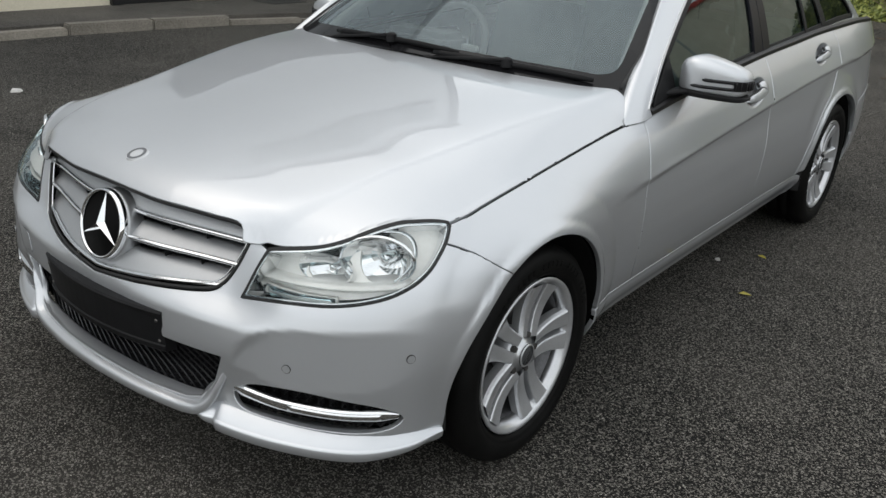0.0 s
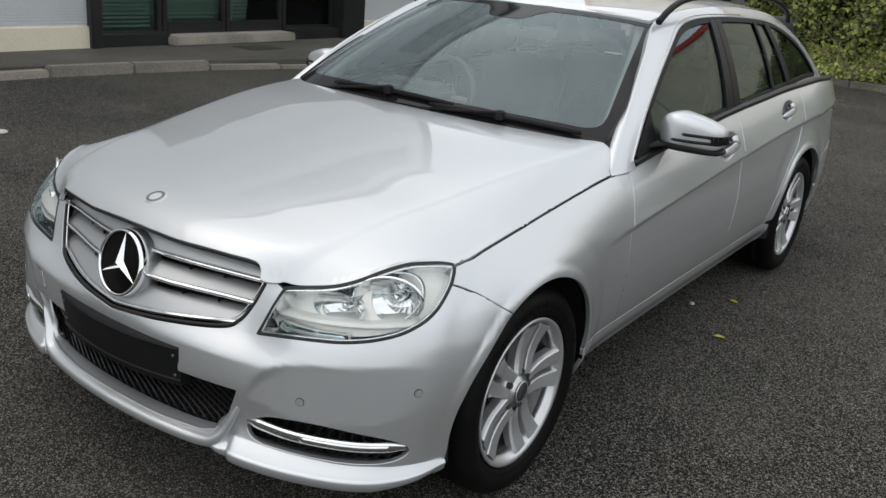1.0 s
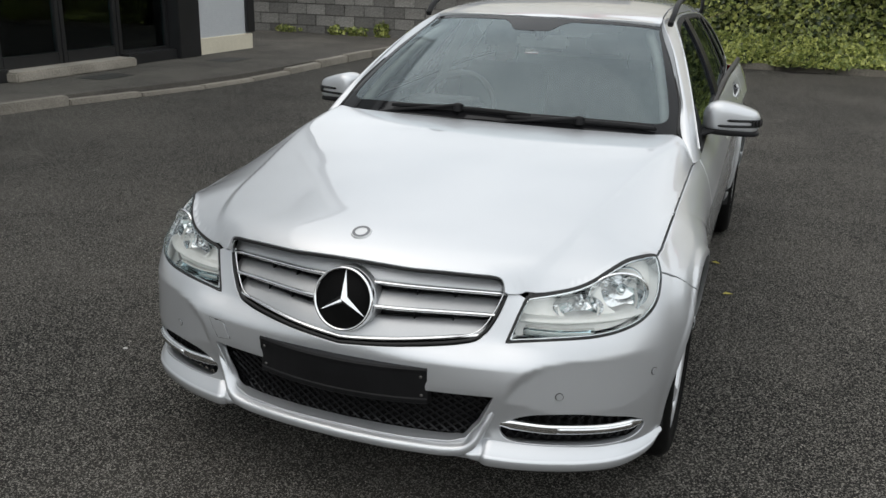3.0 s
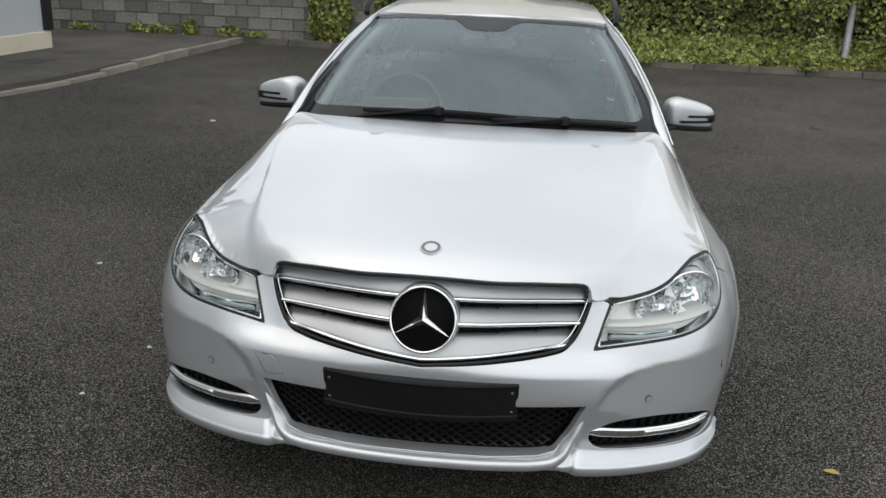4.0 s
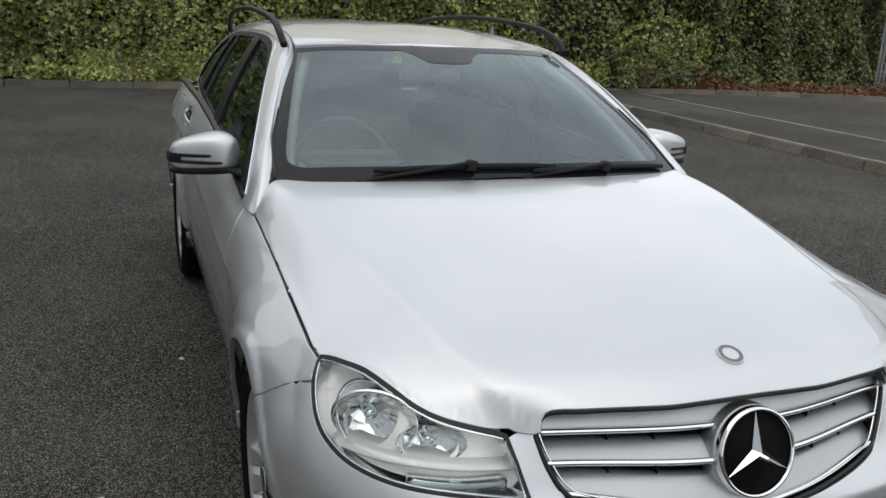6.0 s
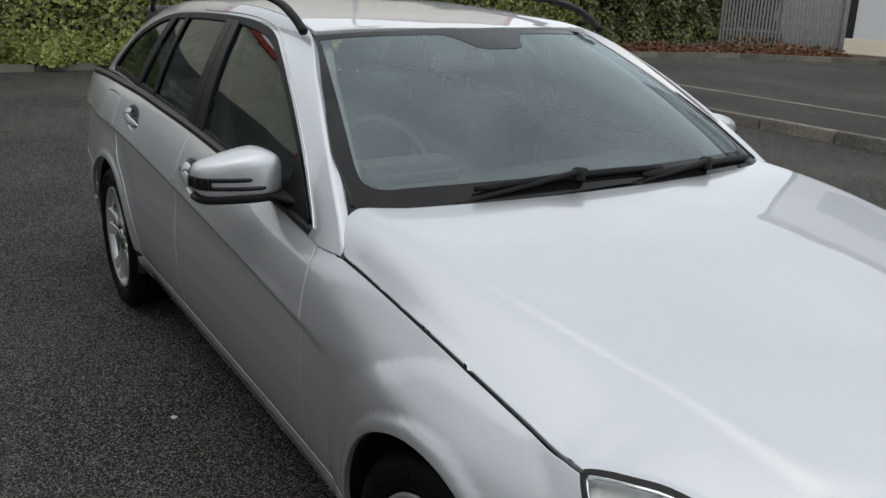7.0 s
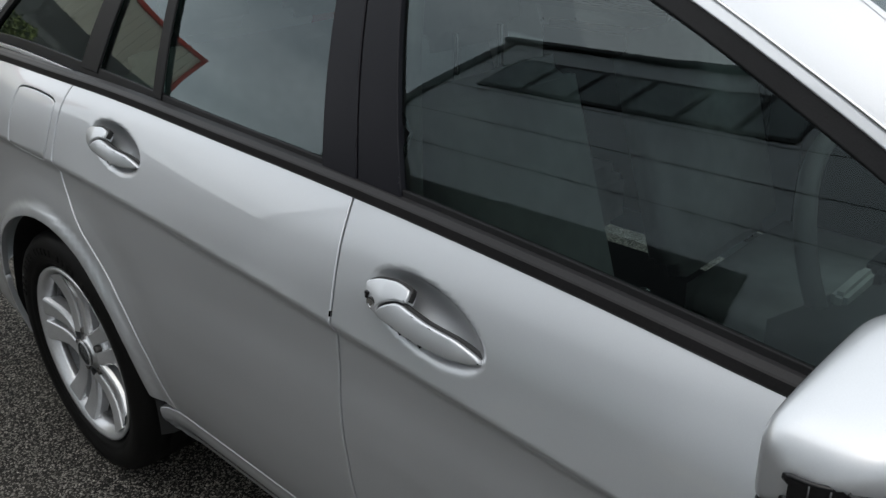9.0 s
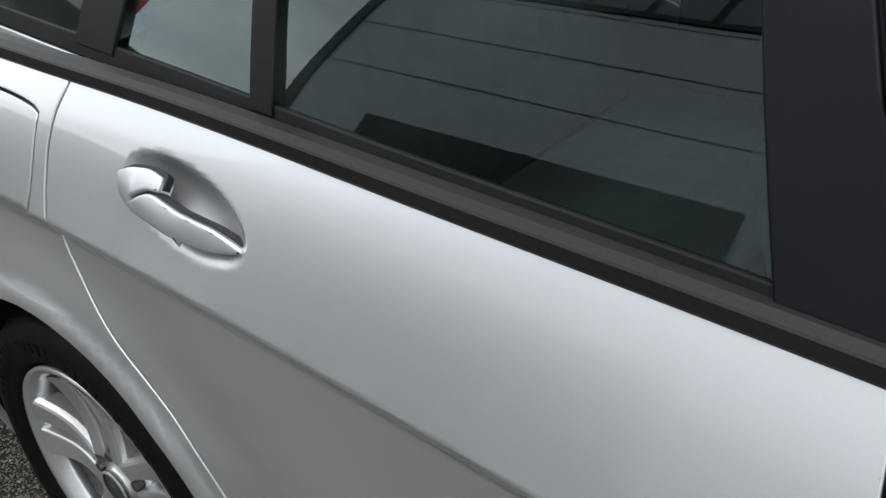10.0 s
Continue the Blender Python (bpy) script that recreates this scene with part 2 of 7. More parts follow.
def leaf_material(name, dark, light, rough=0.4):
    m = material(name, dark, rough)
    n, l = m.node_tree.nodes, m.node_tree.links
    b = n["Principled BSDF"]
    geo, ramp = n.new("ShaderNodeNewGeometry"), n.new("ShaderNodeValToRGB")
    ramp.color_ramp.elements[0].color, ramp.color_ramp.elements[1].color = (*dark, 1), (*light, 1)
    ramp.color_ramp.elements[0].position = 0.2
    l.new(geo.outputs["Random Per Island"], ramp.inputs[0])
    l.new(ramp.outputs[0], b.inputs["Base Color"])
    return m


IVY = leaf_material("ivy_leaf", (0.020, 0.034, 0.010), (0.225, 0.25, 0.07))
IVY_PALE = leaf_material("young_ivy_leaf", (0.13, 0.17, 0.04), (0.44, 0.46, 0.13))
BROWN_LEAF = leaf_material("fallen_leaf", (0.09, 0.035, 0.015), (0.26, 0.13, 0.06), 0.7)
YELLOW_LEAF = leaf_material("yellow_leaf", (0.35, 0.30, 0.05), (0.5, 0.42, 0.08), 0.6)
STEM = noise_on(material("dry_stem", (0.22, 0.17, 0.11), 0.8), 20, (0.16, 0.12, 0.08), (0.30, 0.24, 0.16))
SOIL = noise_on(material("leaf_litter_soil", (0.06, 0.045, 0.03), 0.95), 4, (0.035, 0.028, 0.02), (0.12, 0.08, 0.05), bump=0.8, fine=50, distance=0.02)
SHADE_BACK = noise_on(material("hedge_shade_backing", (0.02, 0.03, 0.012), 0.95), 3, (0.012, 0.018, 0.008), (0.035, 0.05, 0.02))


def vary_by_object(m, amount):
    """Each piece a little lighter or darker than the next."""
    n, l = m.node_tree.nodes, m.node_tree.links
    b = n["Principled BSDF"]
    source = b.inputs["Base Color"].links[0].from_socket
    info, mul, hsv = n.new("ShaderNodeObjectInfo"), n.new("ShaderNodeMapRange"), n.new("ShaderNodeHueSaturation")
    mul.inputs["To Min"].default_value, mul.inputs["To Max"].default_value = 1 - amount, 1 + amount
    l.new(info.outputs["Random"], mul.inputs["Value"])
    l.new(source, hsv.inputs["Color"])
    l.new(mul.outputs[0], hsv.inputs["Value"])
    l.new(hsv.outputs[0], b.inputs["Base Color"])


vary_by_object(BLOCK, 0.35)
vary_by_object(CONCRETE, 0.15)
vary_by_object(OLD_KERB, 0.25)

# ---- building tools ----
from mathutils.geometry import delaunay_2d_cdt


def mesh_object(name, verts, faces, mat, parent=None, label="", smooth=True, normals=None):
    me = bpy.data.meshes.new(name)
    me.from_pydata([tuple(map(float, v)) for v in verts], [], [tuple(map(int, f)) for f in faces])
    me.materials.append(mat)
    if smooth:
        me.polygons.foreach_set("use_smooth", [True] * len(me.polygons))
    me.update()
    if normals is not None:
        me.normals_split_custom_set_from_vertices([tuple(map(float, v)) for v in normals])
    ob = new(name, me)
    if parent:
        ob.parent = parent
    if label:
        ob["label"] = label
    return ob


def part(name, bm, mat, parent=None, label="", smooth=False):
    me = bpy.data.meshes.new(name)
    bmesh.ops.recalc_face_normals(bm, faces=bm.faces)
    bm.to_mesh(me)
    bm.free()
    me.materials.append(mat)
    if smooth:
        me.polygons.foreach_set("use_smooth", [True] * len(me.polygons))
    ob = new(name, me)
    if parent:
        ob.parent = parent
    if label:
        ob["label"] = label
    return ob


def box_bm(x0, x1, y0, y1, z0, z1, bevel=0.0, bm=None):
    made = bmesh.new()
    bmesh.ops.create_cube(made, size=1.0)
    for v in made.verts:
        v.co = Vector(((x0 + x1) / 2 + v.co.x * (x1 - x0), (y0 + y1) / 2 + v.co.y * (y1 - y0), (z0 + z1) / 2 + v.co.z * (z1 - z0)))
    if bevel:
        bmesh.ops.bevel(made, geom=list(made.edges), offset=bevel, segments=2, affect="EDGES")
    if bm is None:
        return made
    me = bpy.data.meshes.new("tmp")
    made.to_mesh(me)
    made.free()
    bm.from_mesh(me)
    bpy.data.meshes.remove(me)
    return bm


def curve_through(xs, ys):
    """A smooth function through the knots, with no overshoot (monotone cubic)."""
    xs, ys = np.asarray(xs, float), np.asarray(ys, float)
    h, d = np.diff(xs), np.diff(ys) / np.diff(xs)
    m = np.zeros(len(xs))
    m[0], m[-1] = d[0], d[-1]
    for i in range(1, len(xs) - 1):
        if d[i - 1] * d[i] > 0:
            w1, w2 = 2 * h[i] + h[i - 1], h[i] + 2 * h[i - 1]
            m[i] = (w1 + w2) / (w1 / d[i - 1] + w2 / d[i])

    def at(x):
        x = np.clip(np.asarray(x, float), xs[0], xs[-1])
        i = np.clip(np.searchsorted(xs, x) - 1, 0, len(h) - 1)
        t = (x - xs[i]) / h[i]
        return (ys[i] * (1 + 2 * t) * (1 - t) ** 2 + h[i] * m[i] * t * (1 - t) ** 2
                + ys[i + 1] * t * t * (3 - 2 * t) + h[i] * m[i + 1] * t * t * (t - 1))

    return at


def smooth_line(points, n=12, closed=False):
    """A Catmull-Rom line through points of any dimension."""
    p = [np.asarray(q, float) for q in points]
    out, k = [], len(p)
    for i in range(k if closed else k - 1):
        a, b, c, d = (p[(i - 1) % k], p[i], p[(i + 1) % k], p[(i + 2) % k]) if closed else (p[max(i - 1, 0)], p[i], p[i + 1], p[min(i + 2, k - 1)])
        for j in range(n):
            t = j / n
            out.append(0.5 * (2 * b + (c - a) * t + (2 * a - 5 * b + 4 * c - d) * t * t + (3 * b - a - 3 * c + d) * t ** 3))
    if not closed:
        out.append(p[-1])
    return np.array(out)


def resample(line, step, closed=False):
    line = np.asarray(line, float)
    if closed:
        line = np.vstack([line, line[:1]])
    d = np.r_[0, np.cumsum(np.linalg.norm(np.diff(line, axis=0), axis=1))]
    n = max(2, int(round(d[-1] / step)))
    s = np.linspace(0, d[-1], n + 1)
    out = np.stack([np.interp(s, d, line[:, i]) for i in range(line.shape[1])], 1)
    return out[:-1] if closed else out


def ring_points(poly, step):
    """A closed outline at even steps that keeps its corners, so that neighbours share their seams."""
    poly = np.asarray(poly, float)
    poly = poly[np.linalg.norm(poly - np.roll(poly, 1, 0), axis=1) > 1e-9]
    a, b = poly - np.roll(poly, 1, 0), np.roll(poly, -1, 0) - poly
    cos = (a * b).sum(1) / (np.linalg.norm(a, axis=1) * np.linalg.norm(b, axis=1))
    corners = np.where(cos < math.cos(radians(24)))[0]
    if len(corners) < 2:
        return resample(poly, step, True)
    out = []
    for i, j in zip(corners, np.r_[corners[1:], corners[0] + len(poly)]):
        run = poly[np.arange(i, j + 1) % len(poly)]
        d = np.r_[0, np.cumsum(np.linalg.norm(np.diff(run, axis=0), axis=1))]
        s = np.linspace(0, d[-1], max(1, int(round(d[-1] / step))) + 1)[:-1]
        out.append(np.stack([np.interp(s, d, run[:, 0]), np.interp(s, d, run[:, 1])], 1))
    return np.concatenate(out)


def inside(pts, poly):
    x, y = pts[:, 0], pts[:, 1]
    res = np.zeros(len(pts), bool)
    for (x0, y0), (x1, y1) in zip(poly, np.roll(poly, -1, axis=0)):
        cross = (y0 > y) != (y1 > y)
        with np.errstate(divide="ignore", invalid="ignore"):
            res ^= cross & (x < (x1 - x0) * (y - y0) / (y1 - y0 + 1e-15) + x0)
    return res


def far_from(pts, poly, d, scale):
    q = pts * scale
    a = poly * scale
    b = np.roll(a, -1, axis=0)
    keep = np.ones(len(q), bool)
    for p0, p1 in zip(a, b):
        v = p1 - p0
        t = np.clip(((q - p0) @ v) / (v @ v + 1e-15), 0, 1)
        keep &= ((q - p0 - t[:, None] * v) ** 2).sum(1) > d * d
    return keep


def panel(name, outline, f, mat, parent, steps=(0.03, 0.03), holes=(), side=1, gap=0.0019, lip=0.0022, depth=0.014, label="", raised=0.0, out=None):
    """A trimmed sheet of a smooth surface f(u, v) -> xyz, with rounded, folded-in edges. outline and holes: polygons in u, v."""
    scale = np.array([1 / steps[0], 1 / steps[1]])
    rings = [ring_points(np.asarray(o, float) * scale, 0.8) / scale for o in (outline, *holes)]
    lo, hi = rings[0].min(0), rings[0].max(0)
    gu, gv = np.meshgrid(np.arange(lo[0] + steps[0] / 2, hi[0], steps[0]), np.arange(lo[1] + steps[1] / 2, hi[1], steps[1]))
    gu = gu + (np.arange(gu.shape[0]) % 2)[:, None] * steps[0] / 2
    grid = np.stack([gu.ravel(), gv.ravel()], 1)
    keep = inside(grid, rings[0])
    for r in rings[1:]:
        keep &= ~inside(grid, r)
    grid = grid[keep]
    for r in rings:
        grid = grid[far_from(grid, r, 0.55, scale)]
    pts = np.vstack([*rings, grid])
    edges, k = [], 0
    for r in rings:
        edges += [(k + i, k + (i + 1) % len(r)) for i in range(len(r))]
        k += len(r)
    vs, _, fs, *_ = delaunay_2d_cdt([Vector(p * scale) for p in pts], edges, [], 0, 1e-5)
    uv = np.array([tuple(v) for v in vs]) / scale
    tri = np.array([tuple(t) for t in fs])
    mid = uv[tri].mean(1)
    ok = inside(mid, rings[0])
    for r in rings[1:]:
        ok &= ~inside(mid, r)
    tri = tri[ok]
    e = 0.004

    def place(u, v):
        return np.asarray(f(u, v), float)

    p = place(uv[:, 0], uv[:, 1])
    du = place(uv[:, 0] + e, uv[:, 1]) - place(uv[:, 0] - e, uv[:, 1])
    dv = place(uv[:, 0], uv[:, 1] + e) - place(uv[:, 0], uv[:, 1] - e)
    n = np.cross(du, dv)
    n /= np.linalg.norm(n, axis=1)[:, None] + 1e-12
    if out is not None:
        flip = (n @ np.asarray(out, float)).sum() < 0
    else:
        flip = (n * (p - np.array([0, 1.5, 0.6]))).sum() < 0
    if flip:
        n = -n
    p = p + n * raised
    t0 = p[tri]
    back = (np.cross(t0[:, 1] - t0[:, 0], t0[:, 2] - t0[:, 0]) * n[tri].mean(1)).sum(1) < 0
    tri[back] = tri[back][:, ::-1]
    count = {}
    for t in tri:
        for i in range(3):
            count[(t[i], t[(i + 1) % 3])] = 1
    rim = [(a, b) for (a, b) in count if (b, a) not in count]
    follow, before = dict(rim), {b: a for a, b in rim}
    rim_v = [v for v in follow if v in before]
    b_dir = {}
    for v in rim_v:
        t = p[follow[v]] - p[before[v]]
        d = np.cross(t, n[v])
        b_dir[v] = d / (np.linalg.norm(d) + 1e-12)
    verts, norms, faces = p.copy(), n.copy(), [tuple(t) for t in tri]
    for v in rim_v:
        verts[v] = p[v] - b_dir[v] * (gap + lip)
    extra, extra_n, index = [], [], {}
    base = len(verts)
    for v in rim_v:
        q, b, m = verts[v], b_dir[v], n[v]
        index[v] = base + len(extra)
        extra += [q + b * lip * 0.7 - m * lip * 0.3, q + b * lip - m * lip, q + b * lip - m * depth]
        w = b + m
        extra_n += [w / np.linalg.norm(w), b, b]
    for a, b in rim:
        if a in index and b in index:
            faces += [(b, a, index[a], index[b])] + [(index[b] + i, index[a] + i, index[a] + i + 1, index[b] + i + 1) for i in (0, 1)]
    if extra:
        verts, norms = np.vstack([verts, extra]), np.vstack([norms, extra_n])
    if side < 0:
        verts, norms = verts * [-1, 1, 1], norms * [-1, 1, 1]
        faces = [t[::-1] for t in faces]
    return mesh_object(name, verts, faces, mat, parent, label, normals=norms)


def sweep(name, line, profile, mat, parent, up=(0, 0, 1), closed=False, label="", scales=None, caps=True, side=1, smooth=True):
    """A profile (a, b pairs: across, up) carried along a line."""
    line = np.asarray(line, float)
    k, m = len(line), len(profile)
    if closed:
        t = np.roll(line, -1, 0) - np.roll(line, 1, 0)
    else:
        t = np.gradient(line, axis=0)
    t /= np.linalg.norm(t, axis=1)[:, None] + 1e-12
    ups = np.broadcast_to(np.asarray(up, float), line.shape)
    a = np.cross(t, ups)
    a /= np.linalg.norm(a, axis=1)[:, None] + 1e-12
    b = np.cross(a, t)
    s = np.ones(k) if scales is None else np.asarray(scales, float)
    verts = np.concatenate([[line[i] + s[i] * (q[0] * a[i] + q[1] * b[i]) for q in profile] for i in range(k)])
    faces = []
    for i in range(k if closed else k - 1):
        j = (i + 1) % k
        faces += [(i * m + c, i * m + (c + 1) % m, j * m + (c + 1) % m, j * m + c) for c in range(m)]
    if caps and not closed:
        faces += [tuple(range(m))[::-1], tuple(range((k - 1) * m, k * m))]
    if side < 0:
        verts = verts * [-1, 1, 1]
    bm = bmesh.new()
    vs = [bm.verts.new(v) for v in verts]
    for q in faces:
        bm.faces.new([vs[i] for i in q])
    return part(name, bm, mat, parent, label, smooth)


def oval(a, b, n=10, power=2.0):
    out = []
    for i in range(n):
        w = 2 * math.pi * i / n
        c, s = math.cos(w), math.sin(w)
        out.append((a * math.copysign(abs(c) ** (2 / power), c), b * math.copysign(abs(s) ** (2 / power), s)))
    return out


def lathe(name, profile, mat, parent, centre, axis="x", n=48, side=1, label="", closed=False, smooth=True, sector=None):
    """A profile of (along the axis, radius) turned about an axis through centre, whole or over a sector in degrees."""
    verts, faces, m = [], [], len(profile)
    for i in range(n):
        w = radians(sector[0] + (sector[1] - sector[0]) * i / (n - 1)) if sector else 2 * math.pi * i / n
        for al, r in profile:
            if axis == "x":
                verts.append((centre[0] + side * al, centre[1] + r * math.cos(w), centre[2] + r * math.sin(w)))
            elif axis == "y":
                verts.append((centre[0] + r * math.cos(w), centre[1] + al, centre[2] + r * math.sin(w)))
            else:
                verts.append((centre[0] + r * math.cos(w), centre[1] + r * math.sin(w), centre[2] + al))
    for i in range(n - 1 if sector else n):
        j = (i + 1) % n
        for c in range(m if closed else m - 1):
            d = (c + 1) % m
            faces.append((i * m + c, j * m + c, j * m + d, i * m + d))
    bm = bmesh.new()
    vs = [bm.verts.new(v) for v in verts]
    for q in faces:
        bm.faces.new([vs[i] for i in q])
    bmesh.ops.remove_doubles(bm, verts=bm.verts, dist=1e-5)
    return part(name, bm, mat, parent, label, smooth)


def empty(name, at=(0, 0, 0)):
    ob = new(name)
    ob.location = at
    return ob

# ---- ground and the yard ----
def slab(name, outline, z0, z1, mat, label="", kind="structure", category=""):
    bm = bmesh.new()
    low = [bm.verts.new((x, y, z0)) for x, y in outline]
    high = [bm.verts.new((x, y, z1)) for x, y in outline]
    bm.faces.new(high)
    bm.faces.new(low[::-1])
    for i in range(len(outline)):
        j = (i + 1) % len(outline)
        bm.faces.new((low[i], low[j], high[j], high[i]))
    return tagged(part(name, bm, mat), label, category, kind=kind)


bm = bmesh.new()
bmesh.ops.create_grid(bm, x_segments=40, y_segments=40, size=600)
tagged(part("ground", bm, ASPHALT), "dark worn asphalt yard with pale grit and stains", "ground", kind="structure")

WEST_KERB, EAST_KERB, NORTH = -5.45, 6.25, 13.45
WEST_LINE = smooth_line([(-6.25, -14), (-6.25, 0), (-6.24, 2.2), (-6.2, 3.0), (-6.08, 4.0), (-5.88, 4.9), (-5.68, 5.6), (-5.46, 6.6), (-5.40, 7.6), (-5.42, 9.0), (-5.45, 13.4)], 6)
west = slab("pavement_west", [(x - 0.10, y) for x, y in WEST_LINE] + [(-9.5, 13.4), (-9.5, -14)], -0.1, 0.095, PATH_TOP, "worn grey tarmac pavement along the building", category="pavement")
east = slab("pavement_east", [(EAST_KERB + 0.13, 12.2), (EAST_KERB + 0.13, -14), (7.75, -14), (7.75, 12.2)], -0.1, 0.105, PATH_EAST, "raised tarmac footpath beside the road", category="pavement")
verge = slab("planting_strip", [(-2.6, 12.75), (9.6, 12.75), (13.3, 11.9), (15.6, 9.6), (17, 9.6), (17, 20), (-2.6, 20)], -0.1, 0.09, SOIL, "brown leaf litter strip below the ivy", category="verge")

# ---- kerbs, laid stone by stone ----
def kerb_run(structure_name, line, z_top, mats, label, length=0.92, wide=0.14, deep=0.12, dips=()):
    """Kerb stones end to end along a line, each an object of its own under one root."""
    root = tagged(new(structure_name), label, "kerb", kind="structure")
    pts = resample(line, length)
    rnd = random.Random(5)
    for a, b in zip(pts, pts[1:]):
        a, b = Vector((*a, 0)), Vector((*b, 0))
        d = (b - a).normalized()
        n = Vector((-d.y, d.x, 0))
        z = z_top + rnd.uniform(-0.006, 0.006)
        for y0, y1, low in dips:
            k = min(max(((a.y + b.y) / 2 - y0) / 0.9, 0), 1) * min(max((y1 - (a.y + b.y) / 2) / 0.9, 0), 1)
            z -= k * low
        ln = (b - a).length - 0.014
        bm = box_bm(-ln / 2, ln / 2, -wide / 2, wide / 2, -deep, z, 0.014)
        ob = part("kerb_stone", bm, mats, root)
        ob.matrix_local = Matrix.Translation((a + b) / 2 + n * rnd.uniform(-0.008, 0.008)) @ Matrix.Rotation(math.atan2(d.y, d.x) + radians(rnd.uniform(-0.5, 0.5)), 4, "Z")
    return root


kerb_run("kerb_west", [(x - 0.03, y) for x, y in WEST_LINE if y > -2.5], 0.105, CONCRETE, "worn pale concrete kerb dipping at the entrance", dips=((-4.0, 2.7, 0.065), (4.3, 8.9, 0.07)))
kerb_run("kerb_east", [(EAST_KERB + 0.065, 12.3), (EAST_KERB + 0.065, -6)], 0.115, OLD_KERB, "weathered concrete kerb along the raised footpath")
kerb_run("kerb_north", smooth_line([(-5.4, 13.35), (-4.0, 13.15), (-2.4, 12.75), (2, 12.68), (6.4, 12.62), (9.4, 12.7), (12.6, 12.0), (14.6, 10.6), (15.7, 9.0), (16.2, 5.0)], 6), 0.10, OLD_KERB, "low mossy concrete kerb below the ivy")
slab("road_edge_line", [(7.75, -14), (7.80, -14), (7.80, 11.6), (7.75, 11.6)], 0.02, 0.112, CONCRETE, "pale concrete edging of the footpath", category="edging")

# ---- building on the west side ----
FX = -7.35
west_house = tagged(empty("warehouse", (0, 0, 0)), "pale grey ribbed clad building with a black glazed entrance", "building")
WALL_TOP, W_END = 9.15, 10.05
part("wall", box_bm(FX - 9, FX, -16, 3.86, 0.34, WALL_TOP), CLADDING, west_house)
part("wall", box_bm(FX - 9, FX, 8.50, W_END, 0.34, WALL_TOP), CLADDING, west_house)
part("wall", box_bm(FX - 9, FX, 3.86, 8.50, 3.52, WALL_TOP), CLADDING, west_house)
part("plinth", box_bm(FX - 8.9, FX + 0.04, -16, 3.86, 0.0, 0.34, 0.01), CREAM, west_house, "cream rendered plinth")
part("plinth", box_bm(FX - 8.9, FX + 0.04, 8.50, W_END, 0.0, 0.34, 0.01), CREAM, west_house, "cream rendered plinth")
part("corner_post", box_bm(FX - 0.25, FX + 0.06, W_END - 0.16, W_END + 0.05, 0.36, WALL_TOP, 0.01), BLACK_FRAME, west_house)
part("roof_trim", box_bm(FX - 9.1, FX + 0.14, -16.1, W_END + 0.12, WALL_TOP, WALL_TOP + 0.20, 0.02), BLACK_FRAME, west_house, "black roof edge trim")
for z in np.arange(0.375, 2.75, 0.032):
    for y0, y1 in ((0.6, 3.85), (8.51, 9.88)):
        part("cladding_rib", box_bm(FX - 0.002, FX + 0.009, y0, y1, float(z), float(z) + 0.017), CLADDING, west_house)
for z in np.arange(4.6, WALL_TOP, 1.15):
    part("cladding_joint", box_bm(FX - 0.01, FX + 0.004, -16, W_END - 0.16, float(z), float(z) + 0.03), BLACK_FRAME, west_house)
part("fascia", box_bm(FX - 0.15, FX + 0.06, 3.86, 8.50, 2.78, 3.55, 0.01), BLACK_FRAME, west_house, "black panel over the entrance")
for i in range(6):
    y0 = 4.45 + i * 0.81
    win = part("high_window", box_bm(FX - 0.02, FX + 0.05, y0, y0 + 0.81, 7.05, 8.45, 0.01), BLACK_FRAME, west_house, "black framed high window")
    part("pane", box_bm(FX + 0.045, FX + 0.06, y0 + 0.06, y0 + 0.75, 7.17, 8.33), HIGH_PANE, win)
# entrance: black frame, four glazed leaves, threshold
entry = part("entrance_frame", box_bm(FX - 0.20, FX + 0.10, 3.84, 3.98, 0.09, 2.78, 0.01), BLACK_FRAME, west_house, "black metal entrance frame")
part("frame_post", box_bm(FX - 0.30, FX + 0.12, 8.02, 8.52, 0.09, 2.78, 0.01), BLACK_FRAME, entry)
part("frame_head", box_bm(FX - 0.20, FX + 0.10, 3.98, 8.02, 2.60, 2.80, 0.01), BLACK_FRAME, entry)
part("frame_foot", box_bm(FX - 0.16, FX + 0.06, 3.98, 4.95, 0.09, 0.24, 0.01), BLACK_FRAME, entry)
part("frame_foot", box_bm(FX - 0.16, FX + 0.06, 6.96, 8.02, 0.09, 0.24, 0.01), BLACK_FRAME, entry)
for y0, y1, sill in ((3.98, 4.92, 0.26), (4.92, 5.93, 0.36), (5.93, 6.95, 0.36), (6.95, 8.02, 0.28)):
    leaf = part("glazed_leaf", box_bm(FX - 0.14, FX - 0.07, y0 + 0.005, y0 + 0.075, 0.20, 2.6, 0.006), BLACK_FRAME, west_house, "black framed glass door leaf")
    part("stile", box_bm(FX - 0.14, FX - 0.07, y1 - 0.075, y1 - 0.005, 0.20, 2.6, 0.006), BLACK_FRAME, leaf)
    part("rail", box_bm(FX - 0.14, FX - 0.07, y0 + 0.075, y1 - 0.075, 0.20, sill, 0.006), BLACK_FRAME, leaf)
    part("pane", box_bm(FX - 0.108, FX - 0.102, y0 + 0.07, y1 - 0.07, sill - 0.01, 2.6), PANE, leaf).visible_shadow = False
    for z in np.arange(sill + 0.03, 2.5, 0.05):
        if y0 < 6.9:
            part("blind_slat", box_bm(FX - 0.215, FX - 0.205, y0 + 0.09, y1 - 0.09, float(z), float(z) + 0.031), BLIND, leaf)
